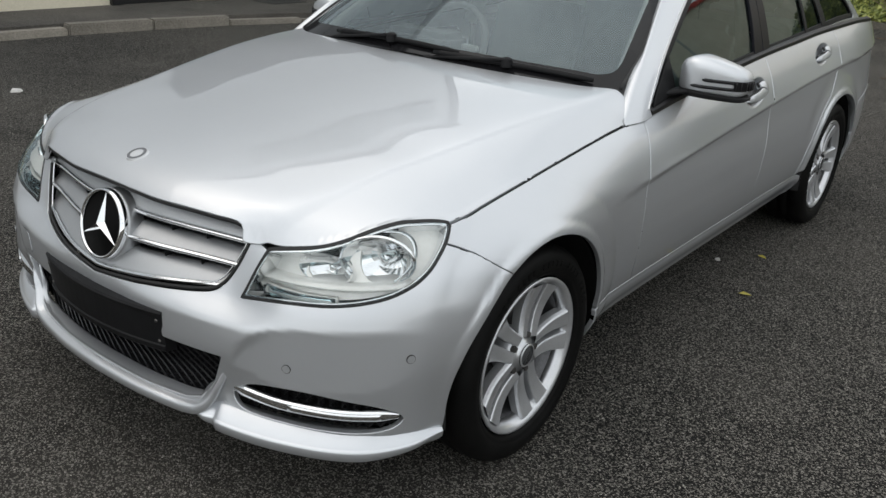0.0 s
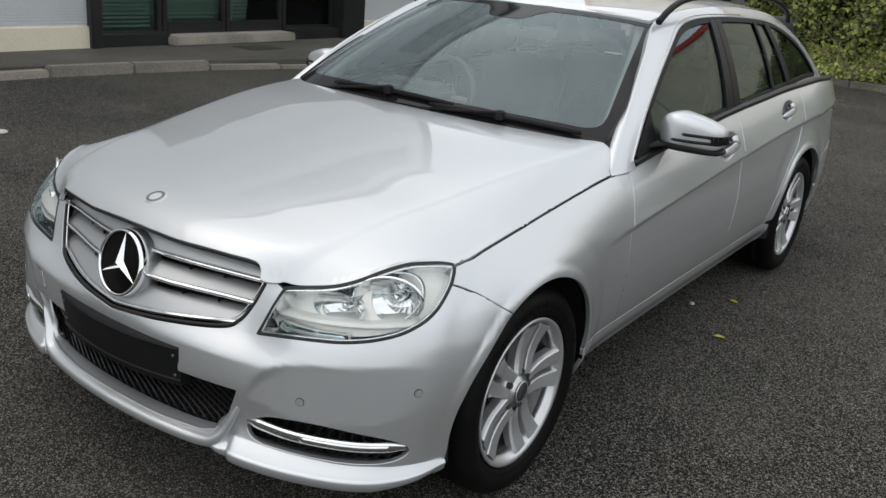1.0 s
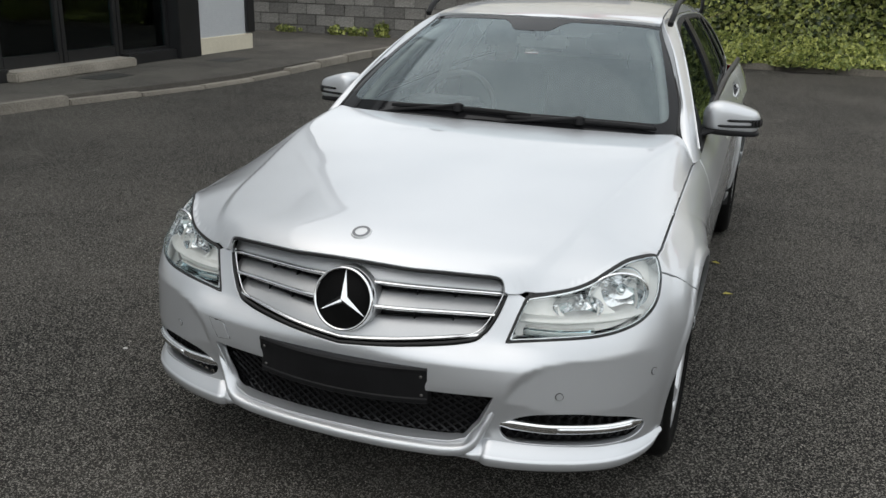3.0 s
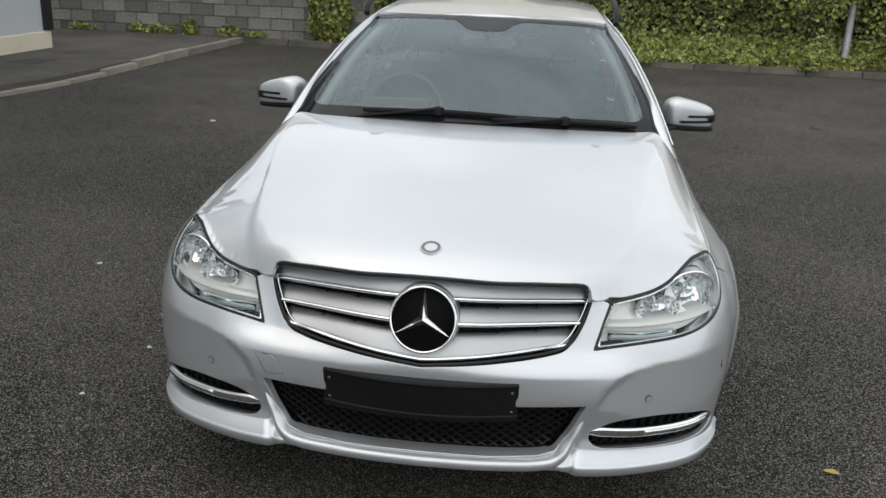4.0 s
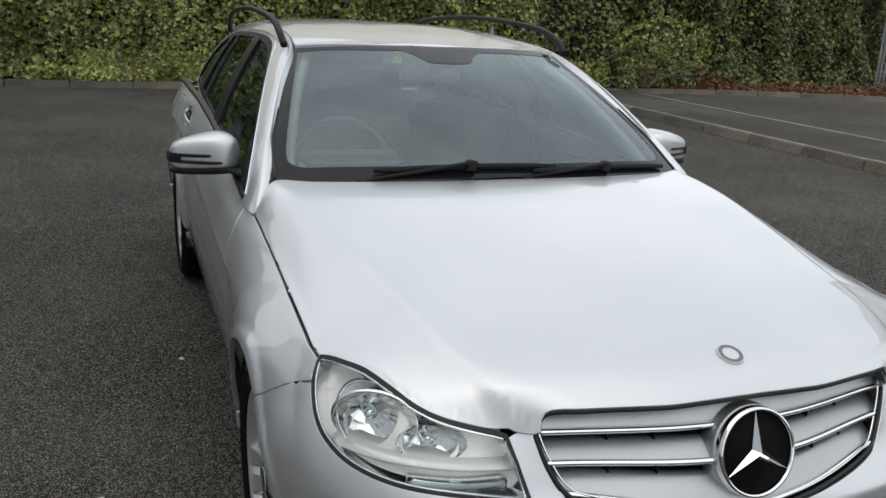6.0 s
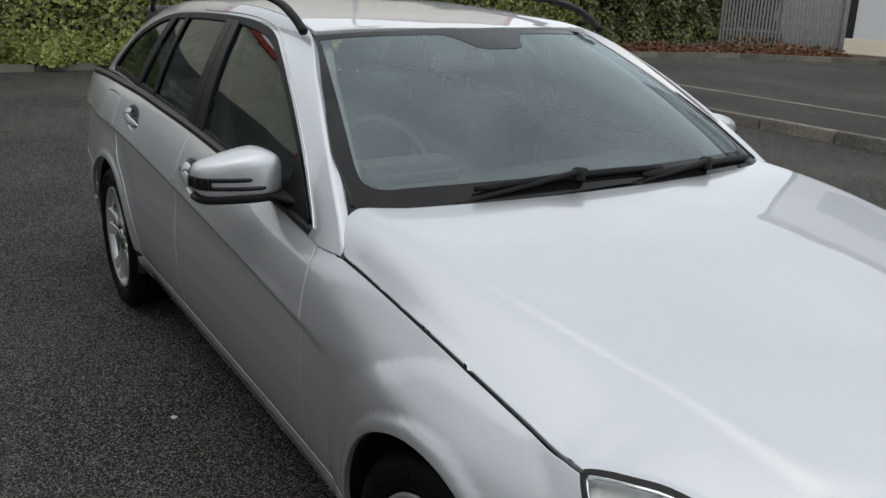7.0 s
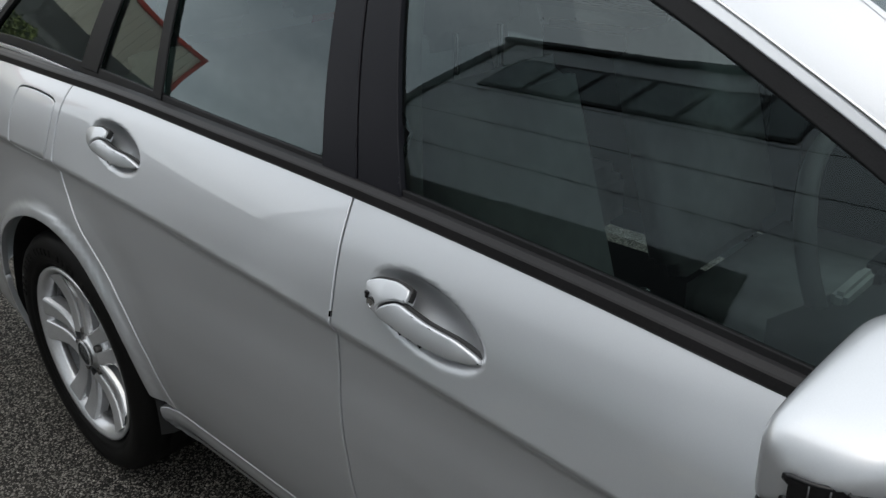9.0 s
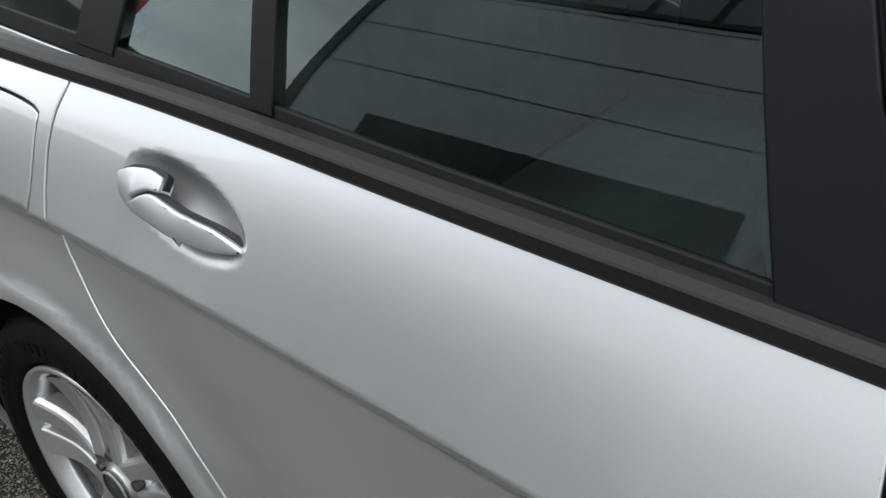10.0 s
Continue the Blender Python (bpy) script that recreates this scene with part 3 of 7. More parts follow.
for y in (5.35, 6.40):
    part("inner_post", box_bm(FX - 0.75, FX - 0.62, y, y + 0.12, 0.1, 2.6, 0.01), BLIND, west_house)
part("room", box_bm(FX - 3.0, FX - 2.9, 3.7, 8.7, 0.0, 2.7), ROOM, west_house)
part("room_floor", box_bm(FX - 3.0, FX - 0.2, 3.86, 8.50, 0.05, 0.12), ROOM, west_house)
part("threshold", box_bm(FX - 0.30, FX + 0.22, 4.90, 6.95, 0.09, 0.215, 0.02), CONCRETE, west_house, "worn stone threshold with moss")
for y, x in ((5.9, -6.75), (8.3, -6.6)):
    drain = part("manhole_cover", box_bm(x - 0.20, x + 0.20, y - 0.28, y + 0.28, 0.05, 0.099, 0.004), IRON)
    tagged(drain, "small dark iron inspection cover in the pavement", "manhole cover")

# ---- block wall to the north-west, block by block ----
wall_nw = tagged(new("wall_north"), "weathered grey concrete block wall", "wall", kind="structure")
part("wall_core", box_bm(-16, -1.6, NORTH + 0.02, NORTH + 0.22, 0, 3.3), MORTAR, wall_nw)
_blocks = []
for k in range(3):
    _blocks.append(box_bm(-0.214, 0.214, -0.012, 0.05, -0.1015, 0.1015, 0.006 + 0.002 * k))
_data = []
for k, bm in enumerate(_blocks):
    me = bpy.data.meshes.new("block")
    bm.to_mesh(me)
    bm.free()
    me.materials.append(BLOCK)
    _data.append(me)
rnd = random.Random(3)
for row in range(12):
    for col in range(25):
        x = -12.4 + col * 0.44 + (row % 2) * 0.22
        if x > -1.75:
            continue
        ob = new("block", _data[rnd.randrange(3)])
        ob.parent = wall_nw
        ob.location = (x, NORTH + 0.012 + rnd.uniform(-0.004, 0.004), 0.13 + row * 0.217)
        ob.rotation_euler = (0, radians(rnd.uniform(-0.4, 0.4)), radians(rnd.uniform(-0.6, 0.6)))

YELLOW_GREEN = leaf_material("yellow_green_leaf", (0.12, 0.13, 0.03), (0.32, 0.33, 0.09))


# ---- ivy hedge, litter, stems, pole, fence ----
def leaf_cloud(name, count, place, size, mat, seed, label, category="ivy", fold=0.25):
    """Many small folded leaves, each four corners about a midrib."""
    r = np.random.default_rng(seed)
    pos, out = place(r, count)
    k = len(pos)
    sz = size[0] + (size[1] - size[0]) * r.random(k) ** 1.5
    nrm = out + r.normal(0, 0.55, (k, 3))
    nrm /= np.linalg.norm(nrm, axis=1)[:, None]
    a = np.cross(nrm, r.normal(0, 1, (k, 3)) + [0, 0, 0.6])
    a /= np.linalg.norm(a, axis=1)[:, None] + 1e-9
    b = np.cross(nrm, a)
    tip, tail = pos + a * sz[:, None] * 0.62, pos - a * sz[:, None] * 0.5
    lft = pos + b * sz[:, None] * 0.5 + nrm * sz[:, None] * fold - a * sz[:, None] * 0.12
    rgt = pos - b * sz[:, None] * 0.5 + nrm * sz[:, None] * fold - a * sz[:, None] * 0.12
    verts = np.stack([tail, rgt, tip, lft], 1).reshape(-1, 3)
    idx = np.arange(k) * 4
    faces = np.concatenate([np.stack([idx, idx + 1, idx + 2], 1), np.stack([idx, idx + 2, idx + 3], 1)])
    me = bpy.data.meshes.new(name)
    me.from_pydata(verts.tolist(), [], faces.tolist())
    me.materials.append(mat)
    return tagged(new(name, me), label, category, kind="stuff")


def lumps(x, z, seed=0.0):
    """How far the hedge bulges out at a place on its face."""
    return (0.16 * np.sin(x * 1.7 + seed) + 0.13 * np.sin(x * 3.9 + z * 2.1 + 1.3 + seed) + 0.10 * np.sin(x * 7.3 - z * 4.4 + seed * 2) + 0.12 * np.sin(z * 2.6 + x * 0.8))


HEDGE = smooth_line([(-2.9, 13.35), (-1.5, 13.20), (1.5, 13.05), (5, 13.1), (8.5, 13.3), (11.5, 13.6), (14.0, 14.2), (16.5, 15.2), (20.0, 15.6)], 12)
HEDGE_D = np.r_[0, np.cumsum(np.linalg.norm(np.diff(HEDGE, axis=0), axis=1))]


def hedge_top(x):
    """The hedge's uneven upper edge."""
    return 2.75 + 0.28 * np.sin(x * 0.9 + 0.6) + 0.16 * np.sin(x * 2.7) + 0.09 * np.sin(x * 6.1 + 1.0)


def hedge_face(r, count, z0=0.1, z1=9.0, s0=0.0, s1=1.0, depth=0.22):
    s = (s0 + (s1 - s0) * r.random(count)) * HEDGE_D[-1]
    x, y = np.interp(s, HEDGE_D, HEDGE[:, 0]), np.interp(s, HEDGE_D, HEDGE[:, 1])
    z = z0 + (np.minimum(z1, hedge_top(x) + 0.10) - z0) * r.random(count)
    foot = 0.30 * np.exp(-((z - 0.1) / 0.35) ** 2)
    y = y - lumps(x, z) - foot - 0.05 + depth * r.random(count) ** 2
    return np.stack([x, y, z], 1), np.tile([[-0.0, -0.85, 0.45]], (count, 1))


# dark sheet behind the leaves, painting in the shade inside the hedge
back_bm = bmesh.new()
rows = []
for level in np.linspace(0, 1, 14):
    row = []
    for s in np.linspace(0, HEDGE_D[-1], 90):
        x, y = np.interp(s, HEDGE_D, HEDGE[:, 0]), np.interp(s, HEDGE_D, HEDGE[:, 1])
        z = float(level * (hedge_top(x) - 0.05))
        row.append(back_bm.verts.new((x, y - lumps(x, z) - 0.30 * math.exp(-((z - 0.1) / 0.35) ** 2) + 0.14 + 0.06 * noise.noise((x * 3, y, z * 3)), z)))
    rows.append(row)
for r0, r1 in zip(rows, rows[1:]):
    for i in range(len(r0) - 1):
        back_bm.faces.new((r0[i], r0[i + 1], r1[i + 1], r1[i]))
hedge = tagged(part("ivy_hedge", back_bm, SHADE_BACK, smooth=True), "dark sheet standing in for the shade inside the tall ivy hedge", "hedge", kind="stuff")
leaf_cloud("ivy_leaves", 52000, hedge_face, (0.05, 0.115), IVY, 11, "dark green ivy leaves over the hedge")
leaf_cloud("pale_ivy_leaves", 8000, lambda r, n: hedge_face(r, n, 0.12, 2.6, 0.0, 0.40, 0.05), (0.05, 0.11), IVY_PALE, 12, "yellow green young ivy leaves low on the hedge")
leaf_cloud("low_ivy", 5200, lambda r, n: hedge_face(r, n, 0.10, 0.55, 0.05, 0.46, 0.02), (0.05, 0.11), IVY_PALE, 13, "pale ivy spilling over the kerb")


def litter_place(r, n):
    x = 6.2 + 9.5 * r.random(n)
    y0 = np.interp(x, [6, 9.4, 12.6, 14.6, 15.7], [12.75, 12.85, 12.2, 11.0, 10.2])
    y = y0 + 0.9 * r.random(n) ** 1.6
    return np.stack([x, y, 0.09 + (0.05 + 0.30 * (0.5 + 0.5 * np.sin(x * 2.3) * np.cos(x * 0.9))) * r.random(n) ** 1.5 * np.clip((y - y0) / 0.5, 0, 1)], 1), np.tile([[0, 0, 1.0]], (n, 1))


leaf_cloud("leaf_litter", 8000, litter_place, (0.04, 0.10), BROWN_LEAF, 14, "brown fallen leaves and dead bracken on the strip", "leaf litter")


def bush(name, cx, cy, cz, rx, ry, rz, count, seed, mat, label):
    def at(r, n):
        d = r.normal(0, 1, (n, 3))
        d /= np.linalg.norm(d, axis=1)[:, None]
        rad = 0.55 + 0.45 * r.random(n) ** 0.4
        wob = 1 + 0.25 * np.sin(d[:, 0] * 5 + seed) * np.cos(d[:, 2] * 6)
        p = d * (rad * wob)[:, None] * [rx, ry, rz] + [cx, cy, cz]
        p[:, 2] = np.maximum(p[:, 2], 0.1)
        return p, d
    return leaf_cloud(name, count, at, (0.05, 0.10), mat, seed, label)


bush("wall_ivy", -3.75, NORTH - 0.12, 0.62, 0.42, 0.16, 0.60, 1500, 21, IVY_PALE, "ivy clump climbing the block wall")
bush("wall_ivy", -3.55, NORTH - 0.08, 1.5, 0.55, 0.14, 0.55, 1200, 22, IVY, "ivy clump climbing the block wall")
bush("wall_ivy", -2.3, NORTH - 0.05, 1.3, 0.5, 0.15, 1.2, 1800, 23, IVY, "ivy creeping over the end of the wall")
for x, n, wide, tall in ((-7.5, 90, 0.16, 0.10), (-7.05, 120, 0.28, 0.09), (-6.45, 150, 0.15, 0.17), (-5.7, 110, 0.20, 0.12), (-5.2, 60, 0.25, 0.06), (-8.6, 80, 0.3, 0.07)):
    bush("weed", x, NORTH - 0.12, 0.12 + tall * 0.5, wide, 0.09, tall, n, int(-x * 10), IVY_PALE, "small green weed at the foot of the wall")

def spill(r, n):
    """Leaves hanging over the kerb in tufts."""
    x = -2.4 + 7.8 * r.random(n)
    reach = 0.5 + 0.5 * np.sin(x * 3.1 + 1.2 * np.sin(x * 1.3))
    t = r.random(n) * (0.25 + 0.75 * reach)
    y = 12.86 - 0.24 * t + 0.10 * r.random(n)
    return np.stack([x, y, 0.05 + (0.22 - 0.14 * t) * r.random(n) ** 0.7 + 0.04], 1), np.tile([[0, -0.6, 0.8]], (n, 1))


leaf_cloud("spilling_ivy", 3600, spill, (0.04, 0.09), IVY_PALE, 31, "pale ivy tufts hanging over the kerb")
bush("shrub_leaves", 8.9, 12.75, 0.95, 1.15, 0.35, 0.55, 900, 33, YELLOW_GREEN, "sparse yellow green leaves of a straggling shrub")
# bare stems leaning out of the hedge
rnd = random.Random(8)
for cx, cy, n in ((8.6, 12.75, 16), (6.9, 12.8, 8), (-0.9, 12.75, 9)):
    shrub = tagged(empty("dry_shrub", (cx, cy, 0.08)), "bare pale brown stems of a dry shrub", "shrub")
    for i in range(n):
        lean, rise = rnd.uniform(-1.0, 1.3), rnd.uniform(0.5, 1.15)
        pts = [(0.1 * rnd.uniform(-1, 1), 0, 0)]
        for t in (0.33, 0.66, 1.0):
            pts.append((lean * t ** 1.3 + rnd.uniform(-0.06, 0.06), -0.35 * t + rnd.uniform(-0.08, 0.08), rise * t - 0.25 * t * t * abs(lean) + 0.02))
        line = smooth_line(pts, 4)
        sweep("stem", line, oval(0.009, 0.009, 5), STEM, shrub, scales=np.linspace(1.0, 0.3, len(line)))

# lamp pole
pole = lathe("lamp_pole", [(0.0, 0.10), (0.02, 0.10), (0.03, 0.062), (0.9, 0.060), (0.95, 0.052), (6.5, 0.040)], GALV, None, (5.32, 12.95, 0.06), axis="z", n=20)
tagged(pole, "plain galvanised steel lamp pole", "pole")

# palisade fence
FENCE_A, FENCE_B = Vector((15.8, 14.0, 0)), Vector((16.55, 11.3, 0))
fence = tagged(empty("palisade_fence", FENCE_A), "galvanised steel palisade fence with upright pales", "fence")
d = (FENCE_B - FENCE_A)
count = 33
turn = math.atan2(d.y, d.x)
for i in range(count):
    bm = bmesh.new()
    prof = [(-0.026, 0.0), (-0.016, 0.014), (0.0, 0.006), (0.016, 0.014), (0.026, 0.0), (0.016, 0.010), (0.0, 0.002), (-0.016, 0.010)]
    lo = [bm.verts.new((a, b, 0.12)) for a, b in prof]
    hi = [bm.verts.new((a, b, 2.25)) for a, b in prof]
    tp = [bm.verts.new((a * 0.1, b, 2.40)) for a, b in prof]
    for r0, r1 in ((lo, hi), (hi, tp)):
        for j in range(8):
            bm.faces.new((r0[j], r0[(j + 1) % 8], r1[(j + 1) % 8], r1[j]))
    ob = part("pale", bm, GALV, fence)
    ob.matrix_local = Matrix.Translation(d * (i / (count - 1))) @ Matrix.Rotation(turn, 4, "Z")
for z in (0.42, 1.95):
    ob = part("rail", box_bm(0, d.length, 0.016, 0.060, z, z + 0.05, 0.004), GALV, fence)
    ob.matrix_local = Matrix.Rotation(turn, 4, "Z")
for t in (0.0, 0.5, 1.0):
    ob = part("post", box_bm(-0.05, 0.05, 0.06, 0.12, 0.0, 2.3, 0.006), GALV, fence)
    ob.matrix_local = Matrix.Translation(d * t) @ Matrix.Rotation(turn, 4, "Z")

# clad building on the east side
east_house = tagged(empty("clad_unit", (16.5, 11.05, 0)), "grey clad industrial unit with a cream plinth", "building")
ang = math.atan2(-4.0, 0.9)
for name, a0, a1, b0, b1, z0, z1, mat in (("wall", 0.16, 9, 0.0, 6, 0.42, 7.6, CLADDING), ("plinth", 0.0, 9.05, -0.04, 5.9, 0.0, 0.42, CREAM), ("corner_post", 0.0, 0.16, -0.03, 0.2, 0.42, 7.6, BLACK_FRAME), ("roof_trim", -0.1, 9.1, -0.12, 6.1, 7.6, 7.9, BLACK_FRAME), ("window_band", 2.2, 3.2, -0.03, 0.02, 0.9, 2.4, BLACK_FRAME), ("window_band", 1.3, 7.5, -0.03, 0.02, 5.2, 6.3, HIGH_PANE)):
    ob = part(name, box_bm(a0, a1, b0, b1, z0, z1, 0.01), mat, east_house)
    ob.matrix_local = Matrix.Rotation(ang, 4, "Z")

# long cream clad building with red edge trims beyond the block wall and the hedge
CREAM_X0, CREAM_X1, CREAM_Y, CREAM_TOP = -10.0, 15.0, 21.0, 7.45
cream_house = tagged(empty("cream_building", (CREAM_X0, CREAM_Y, 0)), "cream ribbed clad building with red edge trims", "building")
cream_house.location = (0, 0, 0)
part("wall", box_bm(CREAM_X0, CREAM_X1, CREAM_Y, CREAM_Y + 12, 0.0, CREAM_TOP), CREAM, cream_house)
ribs = bmesh.new()
for x in np.arange(CREAM_X0 + 0.3, CREAM_X1 - 0.2, 0.36):
    x = float(x)
    low = [ribs.verts.new((x + a, CREAM_Y + b, 0.0)) for a, b in ((-0.07, 0.002), (-0.04, -0.04), (0.04, -0.04), (0.07, 0.002))]
    high = [ribs.verts.new((x + a, CREAM_Y + b, CREAM_TOP - 0.02)) for a, b in ((-0.07, 0.002), (-0.04, -0.04), (0.04, -0.04), (0.07, 0.002))]
    for k in range(3):
        ribs.faces.new((low[k], low[k + 1], high[k + 1], high[k]))
part("cladding_ribs", ribs, CREAM, cream_house)
part("edge_trim", box_bm(CREAM_X0 - 0.06, CREAM_X1 + 0.06, CREAM_Y - 0.10, CREAM_Y + 0.06, CREAM_TOP - 0.10, CREAM_TOP + 0.10, 0.01), RED_TRIM, cream_house, "red roof edge trim")
for x in (CREAM_X0, CREAM_X1):
    part("corner_trim", box_bm(x - 0.08, x + 0.08, CREAM_Y - 0.09, CREAM_Y + 0.08, 0.0, CREAM_TOP - 0.10, 0.01), RED_TRIM, cream_house, "red corner trim")

# yellow leaves on the asphalt
for x, y, s in ((0.85, 2.06, 0.045), (0.945, 1.58, 0.05), (1.30, -0.19, 0.05)):
    bm = bmesh.new()
    pts = [(-0.5, 0, 0.05), (-0.1, 0.32, 0.16), (0.3, 0.22, 0.10), (0.62, 0, 0.02), (0.3, -0.22, 0.12), (-0.1, -0.30, 0.14)]
    vs = [bm.verts.new((a * s, b * s, c * s + 0.003)) for a, b, c in pts]
    mid = bm.verts.new((0, 0, 0.004))
    for i in range(6):
        bm.faces.new((vs[i], vs[(i + 1) % 6], mid))
    ob = part("fallen_leaf", bm, YELLOW_LEAF)
    ob.location, ob.rotation_euler = (x, y, 0), (0, 0, x * 7)
    tagged(ob, "small yellow fallen leaf on the asphalt", "leaf", group="leaves on the asphalt")

# pale chips and dark scraps lying about
CHIP = noise_on(material("pale_chip", (0.6, 0.59, 0.56), 0.8), 60, (0.5, 0.49, 0.46), (0.68, 0.67, 0.64))
SCRAP = noise_on(material("dry_brown_scrap", (0.06, 0.045, 0.03), 0.9), 40, (0.04, 0.03, 0.02), (0.09, 0.07, 0.05))
rnd = random.Random(17)
for x, y, size, mat in ((-1.948, 1.194, 0.016, CHIP), (-1.261, 0.288, 0.014, CHIP), (-1.253, 0.541, 0.020, CHIP), (-1.322, -0.136, 0.012, CHIP), (-4.223, 1.152, 0.055, CHIP), (-2.919, 5.294, 0.03, CHIP), (0.709, 1.881, 0.02, CHIP), (-0.948, 1.57, 0.014, CHIP),
                        (3.229, 6.952, 0.10, SCRAP), (-0.754, 11.445, 0.09, SCRAP), (-0.843, 7.594, 0.06, SCRAP), (0.04, 8.02, 0.06, SCRAP)):
    bm = bmesh.new()
    flat = 0.35 if mat is CHIP else 0.2
    ring = [(size * rnd.uniform(0.7, 1.1) * math.cos(a), size * rnd.uniform(0.45, 0.8) * math.sin(a)) for a in np.linspace(0, 2 * math.pi, 8)[:-1]]
    low = [bm.verts.new((a, b, 0.0)) for a, b in ring]
    top = [bm.verts.new((a * 0.75, b * 0.75, size * flat * rnd.uniform(0.7, 1.2))) for a, b in ring]
    for i in range(7):
        bm.faces.new((low[i], low[(i + 1) % 7], top[(i + 1) % 7], top[i]))
    bm.faces.new(top)
    bm.faces.new(low[::-1])
    ob = part("pebble" if mat is CHIP else "leaf_scrap", bm, mat)
    ob.location, ob.rotation_euler = (x, y, 0.001), (0, 0, rnd.uniform(0, 6))
    if mat is CHIP:
        tagged(ob, "small pale stone chip on the asphalt", "stone", group="chips on the asphalt")
    else:
        tagged(ob, "dark dry leaf scrap on the asphalt", "leaf", group="scraps on the asphalt")

# ---- the car: its base surfaces ----
# Plan line of the body at its widest, from the nose round the side to the tail.
PLAN = smooth_line([(0, -0.782), (0.20, -0.772), (0.42, -0.735), (0.60, -0.678), (0.752, -0.592), (0.844, -0.468), (0.882, -0.325), (0.889, -0.18), (0.888, 0.0), (0.885, 0.25), (0.878, 0.56),
                    (0.874, 1.1), (0.874, 1.75), (0.876, 2.35), (0.884, 2.76), (0.880, 3.05), (0.855, 3.38), (0.80, 3.62), (0.68, 3.765), (0.4, 3.82), (0, 3.835)], 24)
PLAN_S = np.r_[0, np.cumsum(np.linalg.norm(np.diff(PLAN, axis=0), axis=1))]
_t = np.gradient(PLAN, axis=0)
_t /= np.linalg.norm(_t, axis=1)[:, None]
PLAN_N = np.stack([_t[:, 1], -_t[:, 0]], 1)


def s_of(x, y):
    """Where along the plan line a place lies."""
    return float(PLAN_S[np.argmin((PLAN[:, 0] - x) ** 2 + (PLAN[:, 1] - y) ** 2)])


def s_y(y):
    """Where along the plan line the flank passes a place y."""
    return float(np.interp(y, PLAN[:, 1], PLAN_S))


HEIGHTS = [0.19, 0.23, 0.28, 0.34, 0.40, 0.46, 0.52, 0.58, 0.64, 0.70, 0.76, 0.82, 0.88, 0.95, 1.02]
SECTIONS = {  # how far the skin stands inside the plan line, by height
    0.0: [-.06, -.03, -.015, -.025, -.025, -.02, -.018, -.03, -.05, -.09, -.14, -.2, -.26, -.3, -.3],
    s_of(.42, -.735): [-.06, -.03, -.02, -.03, -.022, -.014, -.018, -.072, -.095, -.115, -.15, -.2, -.26, -.3, -.3],
    s_of(.62, -.67): [-.06, -.03, -.018, -.013, -.005, 0, -.008, -.028, -.06, -.10, -.145, -.2, -.26, -.3, -.3],
    s_of(.80, -.50): [-.06, -.03, -.015, -.010, -.005, -.002, -.006, -.018, -.039, -.078, -.126, -.182, -.25, -.3, -.3],
    s_y(-.32): [-.07, -.045, -.03, -.022, -.014, -.006, -.004, -.006, -.018, -.044, -.090, -.155, -.225, -.3, -.3],
    s_y(0.0): [-.08, -.06, -.04, -.03, -.02, -.012, -.006, -.001, 0, -.010, -.045, -.105, -.18, -.25, -.3],
    s_y(0.30): [-.08, -.055, -.035, -.03, -.02, -.014, -.009, -.005, -.004, -.010, -.032, -.072, -.13, -.20, -.3],
    s_y(0.62): [-.10, -.065, -.048, -.032, -.018, -.010, -.006, -.006, -.010, -.016, -.027, -.049, -.096, -.16, -.22],
    s_y(1.2): [-.10, -.065, -.048, -.032, -.018, -.010, -.006, -.006, -.010, -.018, -.022, -.033, -.058, -.108, -.17],
    s_y(2.0): [-.10, -.065, -.048, -.032, -.018, -.010, -.006, -.006, -.010, -.018, -.023, -.032, -.051, -.089, -.15],
    s_y(2.62): [-.10, -.065, -.048, -.032, -.018, -.010, -.006, -.006, -.010, -.013, -.021, -.030, -.045, -.072, -.13],
    s_y(2.95): [-.085, -.05, -.035, -.022, -.012, -.006, -.003, 0, -.004, -.012, -.019, -.026, -.035, -.062, -.125],
    s_of(.80, 3.62): [-.08, -.04, -.02, -.01, -.005, -.002, -.002, -.006, -.010, -.016, -.022, -.030, -.042, -.06, -.09],
    float(PLAN_S[-1]): [-.08, -.04, -.02, -.01, -.005, -.002, -.002, -.02, -.03, -.03, -.03, -.03, -.04, -.06, -.09],
}
SEC_S = np.array(list(SECTIONS))
SEC_F = [curve_through(HEIGHTS, v) for v in SECTIONS.values()]
CREASE_Z = curve_through([0.3, 0.56, 1.3, 1.74, 2.64, 3.6], [0.672, 0.696, 0.752, 0.782, 0.832, 0.868])
BELT_Z = curve_through([0.3, 0.62, 1.1, 1.36, 1.75, 2.1, 2.66, 3.05, 3.42, 3.8], [0.845, 0.868, 0.911, 0.931, 0.953, 0.967, 0.989, 0.994, 0.984, 0.96])
HANDLES = [(1.570, 0.838, 0.94), (2.440, 0.900, 0.83)]  # y, z, size


def ease(x):
    x = np.clip(x, 0, 1)
    return x * x * (3 - 2 * x)


